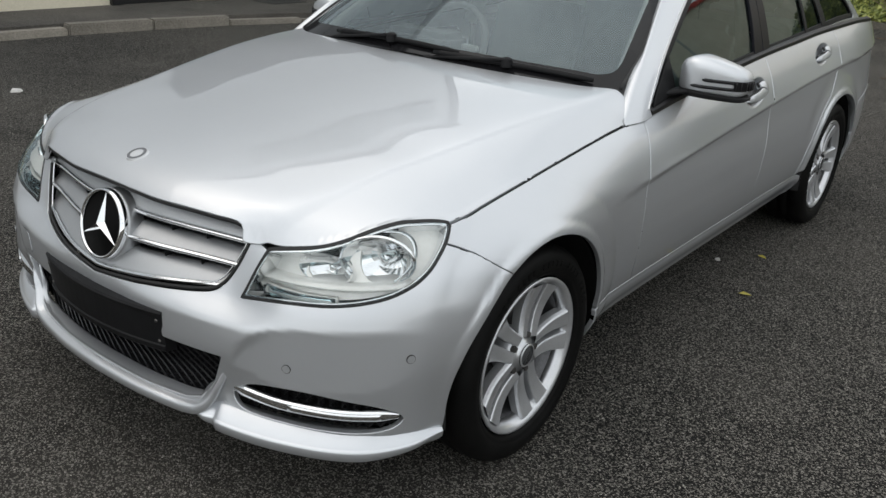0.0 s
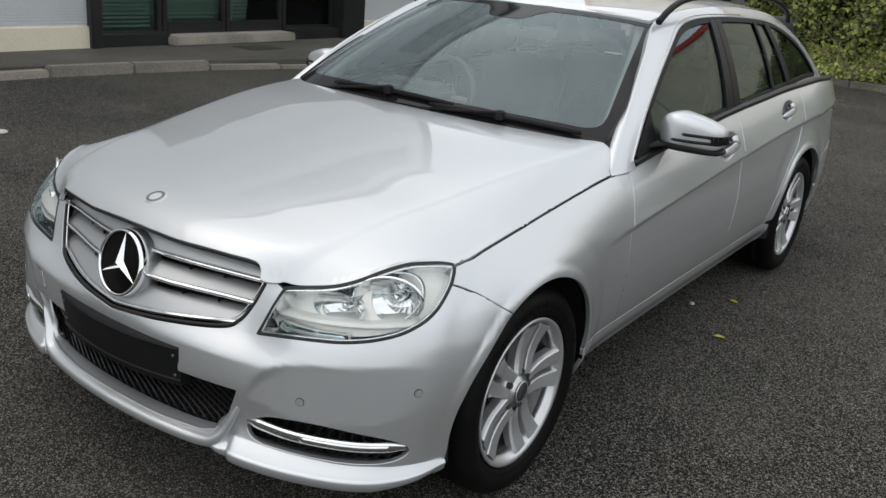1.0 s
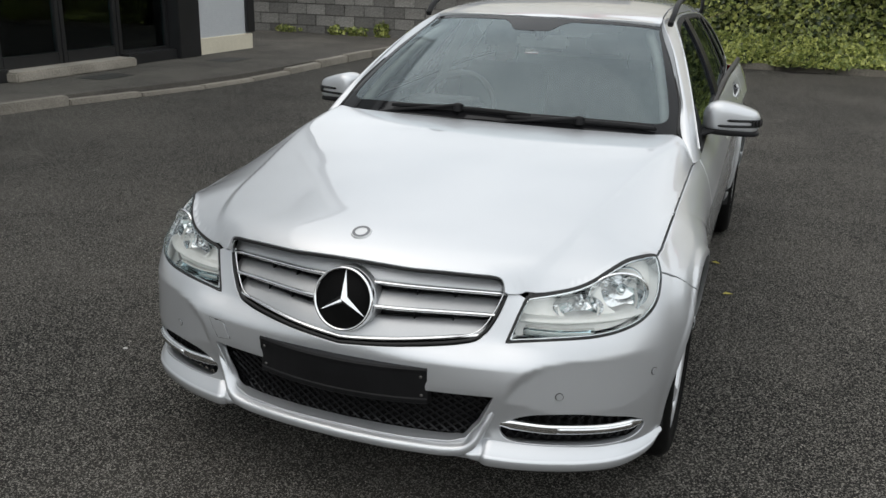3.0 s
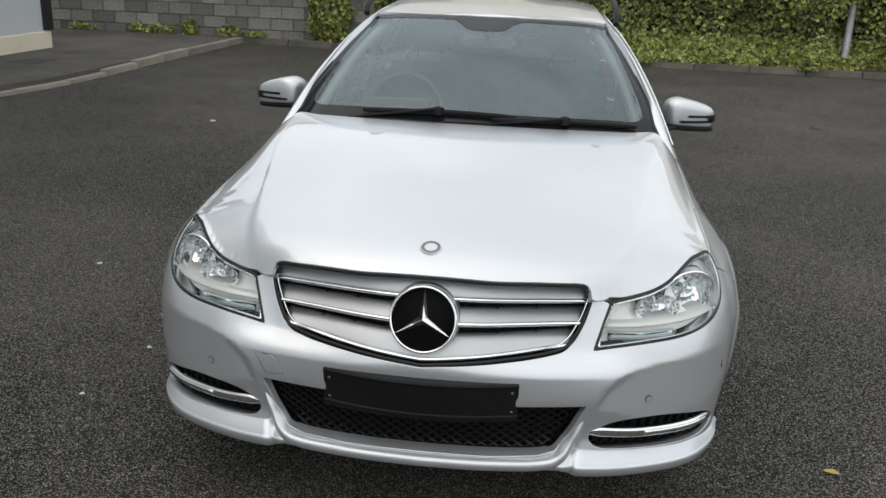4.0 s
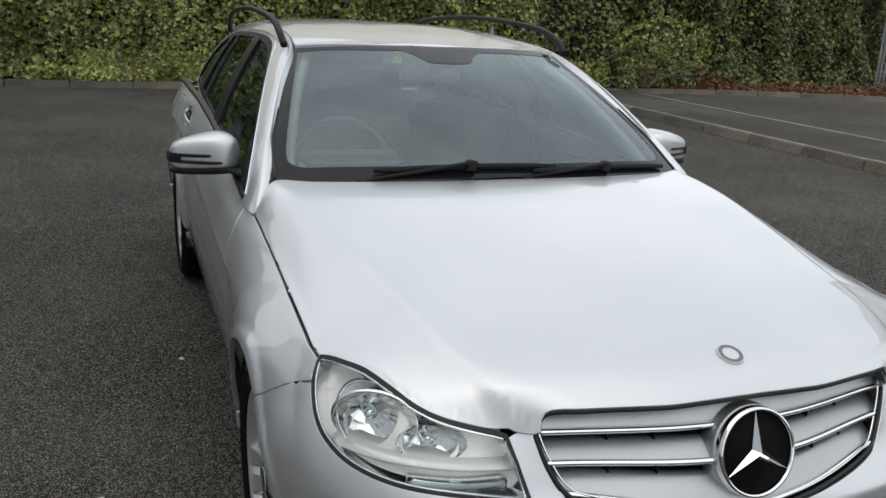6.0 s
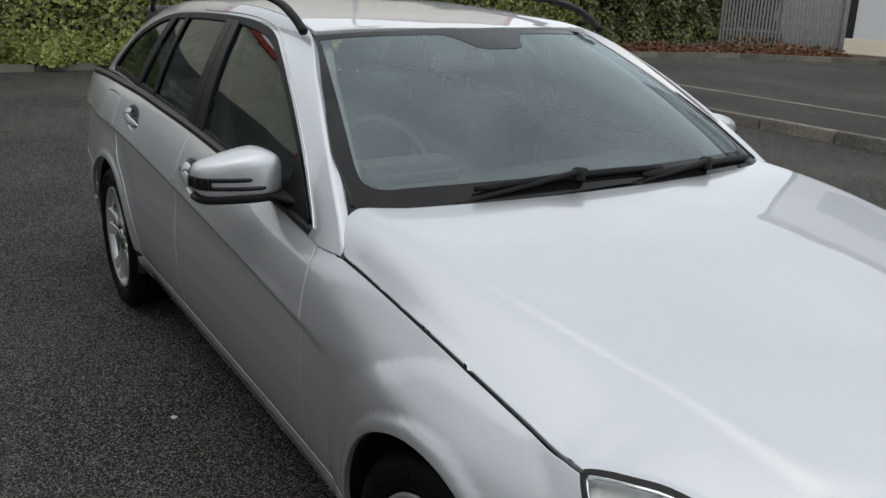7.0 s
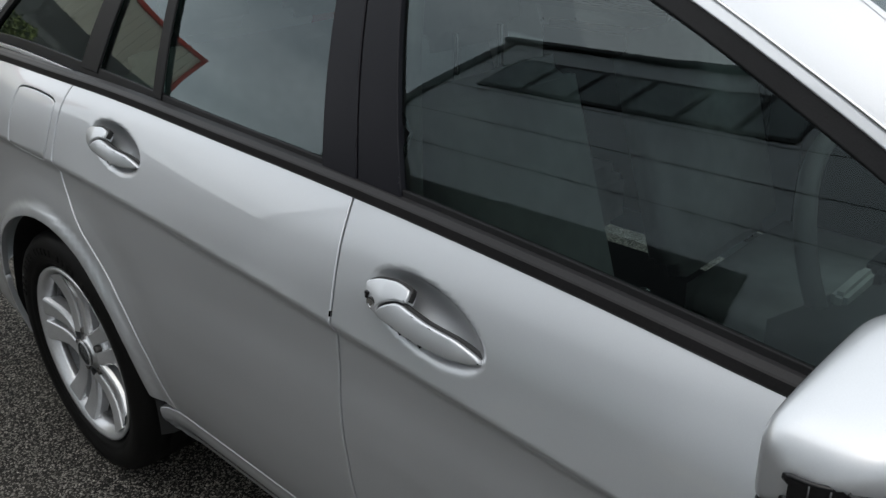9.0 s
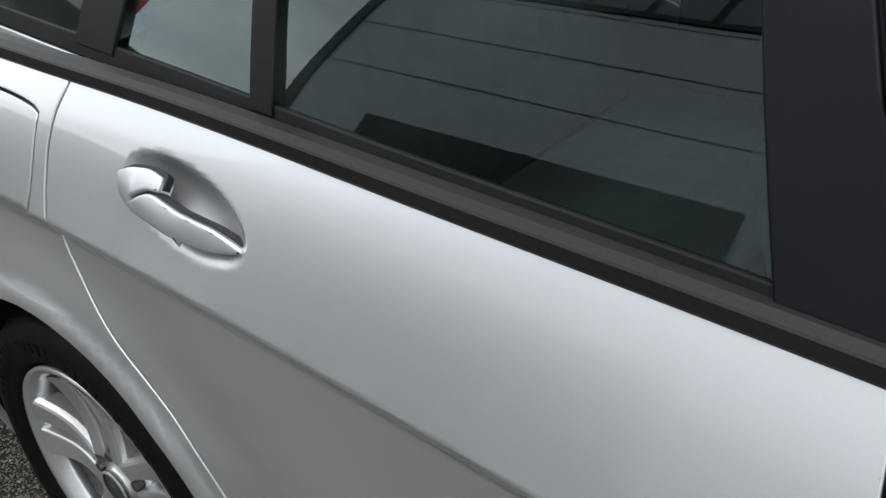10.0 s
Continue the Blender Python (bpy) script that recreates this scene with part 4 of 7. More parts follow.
def section(s2, z):
    """How far the skin stands inside the plan line, between the sections."""
    z = np.broadcast_to(z, s2.shape)
    vals = np.stack([g(z) for g in SEC_F])
    i = np.clip(np.searchsorted(SEC_S, s2) - 1, 0, len(SEC_S) - 2)
    cols = np.arange(s2.size).reshape(s2.shape)
    flat = vals.reshape(len(SEC_F), -1)

    def val(k):
        return flat[np.clip(k, 0, len(SEC_F) - 1), cols]

    h = SEC_S[i + 1] - SEC_S[i]
    t = np.clip((s2 - SEC_S[i]) / h, 0, 1)
    d1 = (val(i + 1) - val(i)) / h
    d0 = np.where(i > 0, (val(i) - val(i - 1)) / np.maximum(SEC_S[i] - SEC_S[np.maximum(i - 1, 0)], 1e-6), 0)
    d2 = np.where(i < len(SEC_S) - 2, (val(i + 2) - val(i + 1)) / np.maximum(SEC_S[np.minimum(i + 2, len(SEC_S) - 1)] - SEC_S[i + 1], 1e-6), 0)

    def slope(a, b):
        return np.where(a * b > 0, 2 * a * b / (a + b + np.where(a + b == 0, 1e-9, 0)), 0)

    m0, m1 = slope(d0, d1), slope(d1, d2)
    return val(i) * (1 + 2 * t) * (1 - t) ** 2 + h * m0 * t * (1 - t) ** 2 + val(i + 1) * t * t * (3 - 2 * t) + h * m1 * t * t * (t - 1)


NOSE_LINE = curve_through([0.34, 0.385, 0.425, 0.46, 0.51, 0.58, 0.69, 0.85, 0.96, 1.08], [0.20, 0.27, 0.34, 0.43, 0.505, 0.540, 0.556, 0.562, 0.558, 0.550])


_gap_z = curve_through([-0.30, -0.05, 0.22, 0.53, 0.65], [0.769, 0.799, 0.832, 0.865, 0.873])
WING_TOP = ([0.0, 1.0], [0.0, 0.0])


def body(s, z, dents=True):
    """The car's lower skin on its left side, by the way along the plan line and the height."""
    s, z = np.asarray(s, float), np.asarray(z, float)
    s2 = np.abs(s)
    off = section(s2, z)
    x, y = np.interp(s2, PLAN_S, PLAN[:, 0]), np.interp(s2, PLAN_S, PLAN[:, 1])
    nx, ny = np.interp(s2, PLAN_S, PLAN_N[:, 0]), np.interp(s2, PLAN_S, PLAN_N[:, 1])
    # the crease along the doors
    dz = z - CREASE_Z(y)
    amp = ease((y - 0.30) / 0.6) * ease((3.75 - y) / 0.3) * ease(s2 / 1.6)
    off = off + amp * 1.25 * np.where(dz > 0, 0.012 * np.exp(-np.maximum(dz, 0) / 0.06), 0.012 * (1 - np.clip(-dz / 0.021, 0, 1)))
    # the nose: a flat upright face below a crease that climbs from the inlet and runs on to the wheel
    edge_z = NOSE_LINE(s2)
    drop = (edge_z - z) / np.sqrt(1 + ((NOSE_LINE(s2 + 0.01) - NOSE_LINE(s2 - 0.01)) / 0.02) ** 2)
    face = section(s2, edge_z) + 0.05 * (edge_z - z) - 0.010 * ease((0.60 - s2) / 0.12) * ease(drop / 0.03)
    below = np.minimum(off - 0.004 * ease((edge_z - z) / 0.09), face)
    off = off + (below - off) * ease((s2 - 0.37) / 0.05) * ease((1.10 - s2) / 0.28) * ease((drop + 0.012) / 0.026)
    # the rolled lips of the wheel arches
    for cy in (-0.018, 2.752):
        r = np.hypot(y - cy, z - 0.325)
        off = off + (0.008 * (1 - ease((r - 0.372) / 0.024)) + (0.014 * np.clip(1 - ((r - 0.36) / 0.125) ** 2, 0, 1) if cy < 1 else 0.008 * np.clip((0.452 - r) / 0.09, 0, 1) ** 1.15 - 0.004 * np.exp(-((r - 0.475) / 0.05) ** 2) * ease((z - 0.52) / 0.12))) * ease((r - 0.30) / 0.03) * ease((s2 - 0.98) / 0.16)
    # the wing's top runs straight beside the bonnet
    off = off + np.interp(y, *WING_TOP) * ease((z - _gap_z(y) + 0.13) / 0.11)
    if dents:
        for hy, hz, hk in HANDLES:
            rise = z - hz - 0.006 - 0.17 * (y - hy)
            r2 = ((y - hy + 0.016 * hk) / (0.122 * hk)) ** 2 + (rise / (0.046 * hk)) ** 2
            off = off - 0.036 * hk * np.clip(1 - r2, 0, 1) ** (1.25 - 0.35 * ease(rise / 0.03 + 0.5))
    x, y = x + nx * off, y + ny * off
    return np.stack([np.where(s < 0, -x, x), y, z], -1)


# Bonnet
HOOD_MID = curve_through([-0.72, -0.69, -0.655, -0.616, -0.5, -0.3, 0.0, 0.3, 0.62], [0.735, 0.772, 0.798, 0.815, 0.843, 0.877, 0.920, 0.952, 0.973])
LAMP_TOP = smooth_line([(1.060, 0.731), (1.082, 0.750), (1.096, 0.767), (1.086, 0.773), (1.035, 0.780), (0.93, 0.779), (0.80, 0.757), (0.67, 0.724), (0.545, 0.703), (0.528, 0.697)], 6)
_gap_y = np.linspace(-0.27, 0.60, 27)
_bare = body([s_y(v) for v in _gap_y], _gap_z(_gap_y), False)[:, 0]
WING_TOP = (np.r_[-0.36, _gap_y, 0.74], np.r_[0.0, 0.787 - _bare, 0.0])
_lamp_edge = body(LAMP_TOP[12:, 0], LAMP_TOP[12:, 1], False)[::-1]
_flank_edge = body([s_y(v) for v in _gap_y], _gap_z(_gap_y), False)
HOOD_KNOTS = np.vstack([[[0.402, -0.72, 0.700], [0.428, -0.66, 0.704], [0.440, -0.638, 0.706], [0.463, -0.622, 0.701]], _lamp_edge[::4], _flank_edge[::3]])
HOOD_KNOTS = HOOD_KNOTS[np.r_[True, np.diff(HOOD_KNOTS[:, 1]) > 0.010]]
_edge_x = curve_through(HOOD_KNOTS[:, 1], HOOD_KNOTS[:, 0])
_edge_z = curve_through(HOOD_KNOTS[:, 1], HOOD_KNOTS[:, 2])


def HOOD_EDGE_X(y):
    return sum(_edge_x(np.asarray(y) + d) for d in (-0.008, 0, 0.008)) / 3


def HOOD_EDGE_Z(y):
    return sum(_edge_z(np.asarray(y) + d) for d in (-0.008, 0, 0.008)) / 3


FOLD_X = curve_through([-0.64, -0.585, -0.53, -0.43, -0.25, 0.0, 0.3, 0.5], [0.452, 0.480, 0.508, 0.541, 0.578, 0.626, 0.681, 0.717])


HOOD_FRONT = [(0.0, -0.694), (0.10, -0.692), (0.19, -0.686), (0.28, -0.669), (0.36, -0.650), (0.395, -0.638), (0.415, -0.630), (0.427, -0.628), (0.434, -0.632), (0.440, -0.637), (0.463, -0.621), (0.485, -0.605)]
SETBACK = curve_through([-0.01, 0.0, 0.10, 0.19, 0.28, 0.36, 0.44, 0.56, 0.9], [0.0, 0.0, 0.003, 0.010, 0.025, 0.043, 0.064, 0.095, 0.14])
CROWN = curve_through([-0.72, -0.6, -0.45, -0.2, 0.0, 0.4, 0.7], [0.06, 0.075, 0.10, 0.10, 0.078, 0.045, 0.040])


def bonnet_base(x, y):
    """The bonnet without its folds: a crown that rolls down over its edges."""
    a = np.abs(x)
    xe, ze = HOOD_EDGE_X(y), HOOD_EDGE_Z(y)

    def crown(v):
        return HOOD_MID(y - SETBACK(v) * ease((-0.25 - y) / 0.35)) - CROWN(y) * v * v

    start = np.minimum(FOLD_X(y) - 0.02, xe - 0.055)
    r = np.clip((a - start) / (xe - start), 0, 1.05)
    return crown(a) - (crown(xe) - ze) * r ** (1.5 + 0.5 * ease((y + 0.35) / 0.7))


def bonnet(x, y):
    """The bonnet, softened, with a fold on each side that opens towards the nose."""
    x, y = np.asarray(x, float), np.asarray(y, float)
    soft = 0.009 + 0.011 * ease((HOOD_EDGE_X(y) - np.abs(x)) / 0.06)
    ring = [math.pi * k / 4 for k in range(8)]
    z = (bonnet_base(x, y) * 2 + sum(bonnet_base(x + soft * math.cos(w), y + soft * math.sin(w)) for w in ring)) / 10
    front = ease((-0.25 - y) / 0.33)
    fold = (0.0034 + 0.0045 * front) * ease((0.56 - y) / 0.5) * ease((HOOD_EDGE_X(y) - np.abs(x)) / 0.02)
    z = z - fold * ease((np.abs(x) - FOLD_X(y)) / (0.015 + 0.024 * front))
    return np.stack([x, y, z], -1)


# Cabin sides, roof, screens
FRAME_EDGE = smooth_line([(0.545, 0.874), (0.640, 0.950), (0.80, 1.060), (1.03, 1.195), (1.28, 1.308), (1.6, 1.347), (2.0, 1.362), (2.5, 1.352), (2.95, 1.315), (3.25, 1.235), (3.5, 1.09), (3.68, 0.97)], 14)


def cabin_x(y, z):
    dz = z - 0.95
    x = 0.776 - 0.40 * dz - 0.50 * dz * np.abs(dz)
    return x - 0.11 * ease((y - 2.0) / 2.2) ** 1.5 - 0.02 * ease((1.2 - y) / 1.2)


def cabin(y, z, round_edge=True):
    y, z = np.asarray(y, float), np.asarray(z, float)
    x = cabin_x(y, z)
    if round_edge:
        q = np.stack([y.ravel(), z.ravel()], 1)
        d = np.full(len(q), 9.0)
        for p0, p1 in zip(FRAME_EDGE[:-1], FRAME_EDGE[1:]):
            v = p1 - p0
            t = np.clip(((q - p0) @ v) / (v @ v), 0, 1)
            d = np.minimum(d, np.sqrt(((q - p0 - t[:, None] * v) ** 2).sum(1)))
        d = np.where(q[:, 1] > np.interp(q[:, 0], FRAME_EDGE[:, 0], FRAME_EDGE[:, 1]), -d, d)
        x = x - (0.015 + 0.015 * ease((y - 1.0) / 0.35)) * np.clip(1 - d / 0.075, 0, 2).reshape(x.shape) ** 2
    return np.stack([x, y, z], -1)


ROOF_MID = curve_through([1.15, 1.3, 1.6, 2.1, 2.6, 3.1, 3.45], [1.318, 1.338, 1.366, 1.388, 1.385, 1.355, 1.315])


def roof_edge(y):
    z = np.interp(y, FRAME_EDGE[:, 0], FRAME_EDGE[:, 1])
    return cabin_x(y, z) - 0.030, z


def roof(x, y):
    x, y = np.asarray(x, float), np.asarray(y, float)
    xe, ze = roof_edge(np.maximum(y, 1.28))
    r = np.clip(np.abs(x) / xe, 0, 1.1)
    return np.stack([x, y, ROOF_MID(y) - (ROOF_MID(y) - ze) * (0.55 * r ** 2 + 0.45 * r ** 6)], -1)


def screen(u, v):
    """The windscreen: u from side to side (-1 to 1), v from the bonnet up."""
    u, v = np.asarray(u, float), np.asarray(v, float)
    xb, xt = 0.712, 0.530
    w = np.abs(u)
    yb, zb = 0.485 + 0.125 * w ** 2.2, 0.968 - 0.022 * w ** 2
    yt, zt = 1.195 + 0.085 * w ** 2.2, 1.322 - 0.016 * w ** 2
    bow = 0.035 * np.sin(np.pi * v) * (1 - 0.4 * w ** 2) - 0.009 * w ** 8
    return np.stack([u * (xb + (xt - xb) * v), yb + (yt - yb) * v - bow * 0.5, zb + (zt - zb) * v + bow * 0.85], -1)

# ---- the car: panels ----
car = tagged(empty("estate_car"), "silver metallic estate car parked on dark worn asphalt", "car")

ARCH_R, ARCH_Z, AXLES, AXLE_Z = 0.357, 0.325, (0.0, 2.76), 0.31


def arch(cy, a0, a1, n=26):
    """The edge of a wheel arch, by angles from the rear (0) over the top (180 is the front), as (s, z)."""
    cy -= 0.018 if cy < 1 else 0.008
    return [(s_y(cy + ARCH_R * math.cos(radians(a))), ARCH_Z + ARCH_R * math.sin(radians(a))) for a in np.linspace(a0, a1, n)]


def both(points):
    """A half outline from the middle outwards, mirrored into a whole one."""
    half = [tuple(p) for p in points]
    return half + [(-u, v) for u, v in reversed(half) if abs(u) > 1e-6]


def arc_y(p):
    """From (y, z) to (s, z) on the flank."""
    return [(s_y(y), z) for y, z in p]


INLET = [(0, 0.290), (0.20, 0.288), (0.33, 0.292), (0.375, 0.306), (0.412, 0.352), (0.448, 0.438), (0.30, 0.435), (0, 0.43)]
FOG_HOLE = smooth_line([(0.474, 0.345), (0.545, 0.388), (0.67, 0.398), (0.80, 0.381), (0.875, 0.358), (0.915, 0.328), (0.865, 0.301), (0.73, 0.298), (0.575, 0.302), (0.495, 0.310)], 6, True)
LAMP_LOW = smooth_line([(0.474, 0.579), (0.60, 0.601), (0.735, 0.613), (0.86, 0.632), (0.935, 0.655), (0.990, 0.681), (1.025, 0.705), (1.060, 0.731)], 8)
GRILLE_LOW = [tuple(p) for p in smooth_line([(0.0, 0.536), (0.18, 0.552), (0.345, 0.568), (0.405, 0.586), (0.444, 0.636), (0.470, 0.694)], 8)]
_front_arch = arch(0.0, 119, 196)
_seam = [(1.063, 0.731), (1.13, 0.704), _front_arch[0]]
bumper_edge = GRILLE_LOW + [(0.472, 0.711), (0.480, 0.712), (0.508, 0.704), (0.526, 0.695)] + [tuple(p) for p in LAMP_LOW] + _seam[1:] + _front_arch[1:] + [(1.035, 0.212), (0.75, 0.212), (0.42, 0.232), (0.2, 0.250), (0.0, 0.254)]


def nose(s, z):
    return body(s, z, False)


bumper = panel("front_bumper", both(bumper_edge), nose, SILVER, car, (0.016, 0.011), holes=[INLET + [(-u, v) for u, v in reversed(INLET) if u], FOG_HOLE, FOG_HOLE * [-1, 1]], gap=0.0010, label="silver front bumper with a lower mesh inlet")

for side in (1, -1):
    top = [(s_y(y), float(HOOD_EDGE_Z(y)) - 0.0036) for y in np.linspace(0.53, -0.27, 40)]
    gap_f = arc_y([(0.655, 0.866), (0.632, 0.80), (0.606, 0.68), (0.598, 0.55), (0.602, 0.42), (0.622, 0.348)])
    gap_f = [tuple(p) for p in smooth_line(gap_f, 8)]
    fender = [(1.100, 0.765), (1.0645, 0.732), *_seam[1:]] + arch(0.0, 119, 5)[1:] + [(s_y(0.338), 0.348)] + gap_f[::-1] + top
    panel("front_wing", fender, body, SILVER, car, (0.014, 0.010), side=side, gap=0.0008)
    gap_b = [tuple(p) for p in smooth_line(arc_y([(1.756, 0.952), (1.745, 0.88), (1.732, 0.785), (1.722, 0.64), (1.702, 0.48), (1.690, 0.348)]), 8)]
    gap_r = [tuple(p) for p in smooth_line(arc_y([(2.662, 0.988), (2.671, 0.90), (2.655, 0.80), (2.58, 0.71), (2.462, 0.616), (2.375, 0.50), (2.332, 0.40), (2.318, 0.348)]), 8)]
    belt = lambda a, b, n: [(s_y(y), float(BELT_Z(y))) for y in np.linspace(a, b, n)]
    front_door = panel("front_door", gap_f + [p for p in gap_b[::-1]] + belt(1.74, 0.69, 16), body, SILVER, car, (0.007, 0.0052), side=side)
    rear_door = panel("rear_door", gap_b + [p for p in gap_r[::-1]] + belt(2.62, 1.80, 14), body, SILVER, car, (0.007, 0.0052), side=side)
    panel("sill", arc_y([(0.340, 0.346), (2.322, 0.346), (2.375, 0.338), (2.39, 0.28), (2.36, 0.246), (0.338, 0.246), (0.337, 0.28)]), lambda s, z: body(s, z, False) + np.stack([0.003 * ease((0.340 - z) / 0.01) - 0.012 * ease((0.315 - z) / 0.06), 0 * s, 0 * s], -1), SILVER, car, (0.02, 0.010), side=side, gap=0.001)
    rear_arch = arch(2.76, 174, 18)
    quarter = gap_r + rear_arch + [(s_y(3.16), 0.60), (s_y(3.40), 0.635), (s_of(0.80, 3.62), 0.655), (s_of(0.80, 3.62), 0.93)] + belt(3.55, 2.70, 16)
    flap = smooth_line(arc_y([(2.715, 0.955), (2.85, 0.962), (2.885, 0.945), (2.885, 0.855), (2.86, 0.832), (2.73, 0.825), (2.705, 0.845), (2.70, 0.93)]), 5, True)
    panel("rear_wing", quarter, body, SILVER, car, (0.016, 0.011), side=side, holes=[flap] if side < 0 else [])
    if side < 0:
        panel("fuel_flap", flap, body, SILVER, car, (0.02, 0.014), side=side, gap=0.0015, lip=0.002)
    rear_bumper = arch(2.76, 16, -14) + [(s_y(3.13), 0.21), (s_of(0.80, 3.62), 0.22), (PLAN_S[-1], 0.25), (PLAN_S[-1], 0.66), (s_of(0.80, 3.62), 0.65), (s_y(3.40), 0.63), (s_y(3.16), 0.595)]
    panel("rear_bumper", rear_bumper, body, SILVER, car, (0.04, 0.02), side=side)
    panel("tail_lamp", [(s_of(0.80, 3.62) + 0.004, 0.66), (s_of(0.6, 3.79), 0.66), (s_of(0.6, 3.79), 0.92), (s_of(0.80, 3.62) + 0.004, 0.93)], body, material("red_tail_lens", (0.25, 0.01, 0.012), 0.1, Coat_Weight=1.0) if side > 0 else bpy.data.materials["red_tail_lens"], car, (0.03, 0.03), side=side)

# bonnet
_rear = [(0.715 * u, float(0.485 + 0.125 * u ** 2.2) - 0.012 + 0.026 * float(ease((u - 0.86) / 0.14))) for u in np.linspace(0.99, 0, 16)]
hood_half = [tuple(p) for p in smooth_line(HOOD_FRONT, 5)]
hood_half += [(float(x), float(y)) for x, y, z in _lamp_edge if y > -0.6035] + [(float(x), float(y)) for x, y, z in _flank_edge if y < 0.565]
hood_half += [(0.774, 0.592), (0.740, 0.622)] + _rear
# dark backing strips, painting the shade in the gaps beside the bonnet
for side in (1, -1):
    sweep("shut_line_seal", [p + [-0.010, 0, -0.014] for p in _flank_edge], [(-0.008, -0.008), (0.006, -0.008), (0.004, 0.006), (-0.008, 0.006)], SEAL, car, side=side)
hood_full = hood_half + [(-u, v) for u, v in reversed(hood_half) if u > 1e-6]
panel("bonnet", hood_full, bonnet, SILVER, car, (0.010, 0.012), out=(0, 0, 1), depth=0.014, gap=0.0003, lip=0.0025)

# black strip that paints the shadow line under the bonnet's front edge
_lead = hood_half[:40]
_lead = [(-x, y) for x, y in reversed(_lead[1:])] + _lead
sweep("bonnet_seal", [np.asarray(bonnet(x, y)) + [0, 0.008, -0.008] for x, y in _lead], [(-0.004, -0.004), (0.004, -0.004), (0.004, 0.004), (-0.004, 0.004)], SEAL, car)

# cabin frame, roof
DLO = [(y, float(BELT_Z(y)) + 0.006) for y in np.linspace(0.71, 3.38, 40)] + [tuple(p) for p in smooth_line([(3.405, 1.002), (3.33, 1.072), (3.16, 1.178), (2.92, 1.254), (2.70, 1.294), (2.3, 1.318), (1.88, 1.324), (1.64, 1.314), (1.48, 1.292), (1.34, 1.248), (1.12, 1.155), (0.97, 1.080), (0.85, 1.008), (0.745, 0.928), (0.70, 0.895)], 7)]
DLO = np.array(DLO)


def inset(poly, d):
    """A polygon drawn in by d."""
    poly = np.asarray(poly, float)
    t = np.roll(poly, -1, 0) - np.roll(poly, 1, 0)
    t /= np.linalg.norm(t, axis=1)[:, None] + 1e-12
    n = np.stack([-t[:, 1], t[:, 0]], 1)
    area = ((poly[:, 0] * np.roll(poly[:, 1], -1)) - (np.roll(poly[:, 0], -1) * poly[:, 1])).sum()
    return poly + n * d * (1 if area > 0 else -1)


FRAME_OUT = [tuple(p) for p in FRAME_EDGE] + [(y, float(BELT_Z(y)) - 0.004) for y in np.linspace(3.66, 0.68, 40)] + [(0.66, 0.864), (0.545, 0.864)]
SEAL_IN = inset(DLO, 0.022)


POSTS = [(0.0, 0.0), (1.655, 1.835), (1.838, 1.975), (2.335, 2.435), (2.370, 2.470), (2.645, 2.600), (2.735, 2.680), (4.0, 4.0)]


def band(poly, a, b):
    """A window band trimmed by half-planes left and right."""
    def clip(pts, line, keep_more):
        out = []
        f = lambda p: (p[0] - (line[0] + (line[1] - line[0]) * (p[1] - 0.95) / 0.36)) * (1 if keep_more else -1)
        for p, q in zip(pts, pts[1:] + pts[:1]):
            fp, fq = f(p), f(q)
            if fp >= 0:
                out.append(p)
            if fp * fq < 0:
                t = fp / (fp - fq)
                out.append((p[0] + t * (q[0] - p[0]), p[1] + t * (q[1] - p[1])))
        return out
    return clip(clip([tuple(p) for p in poly], a, True), b, False)


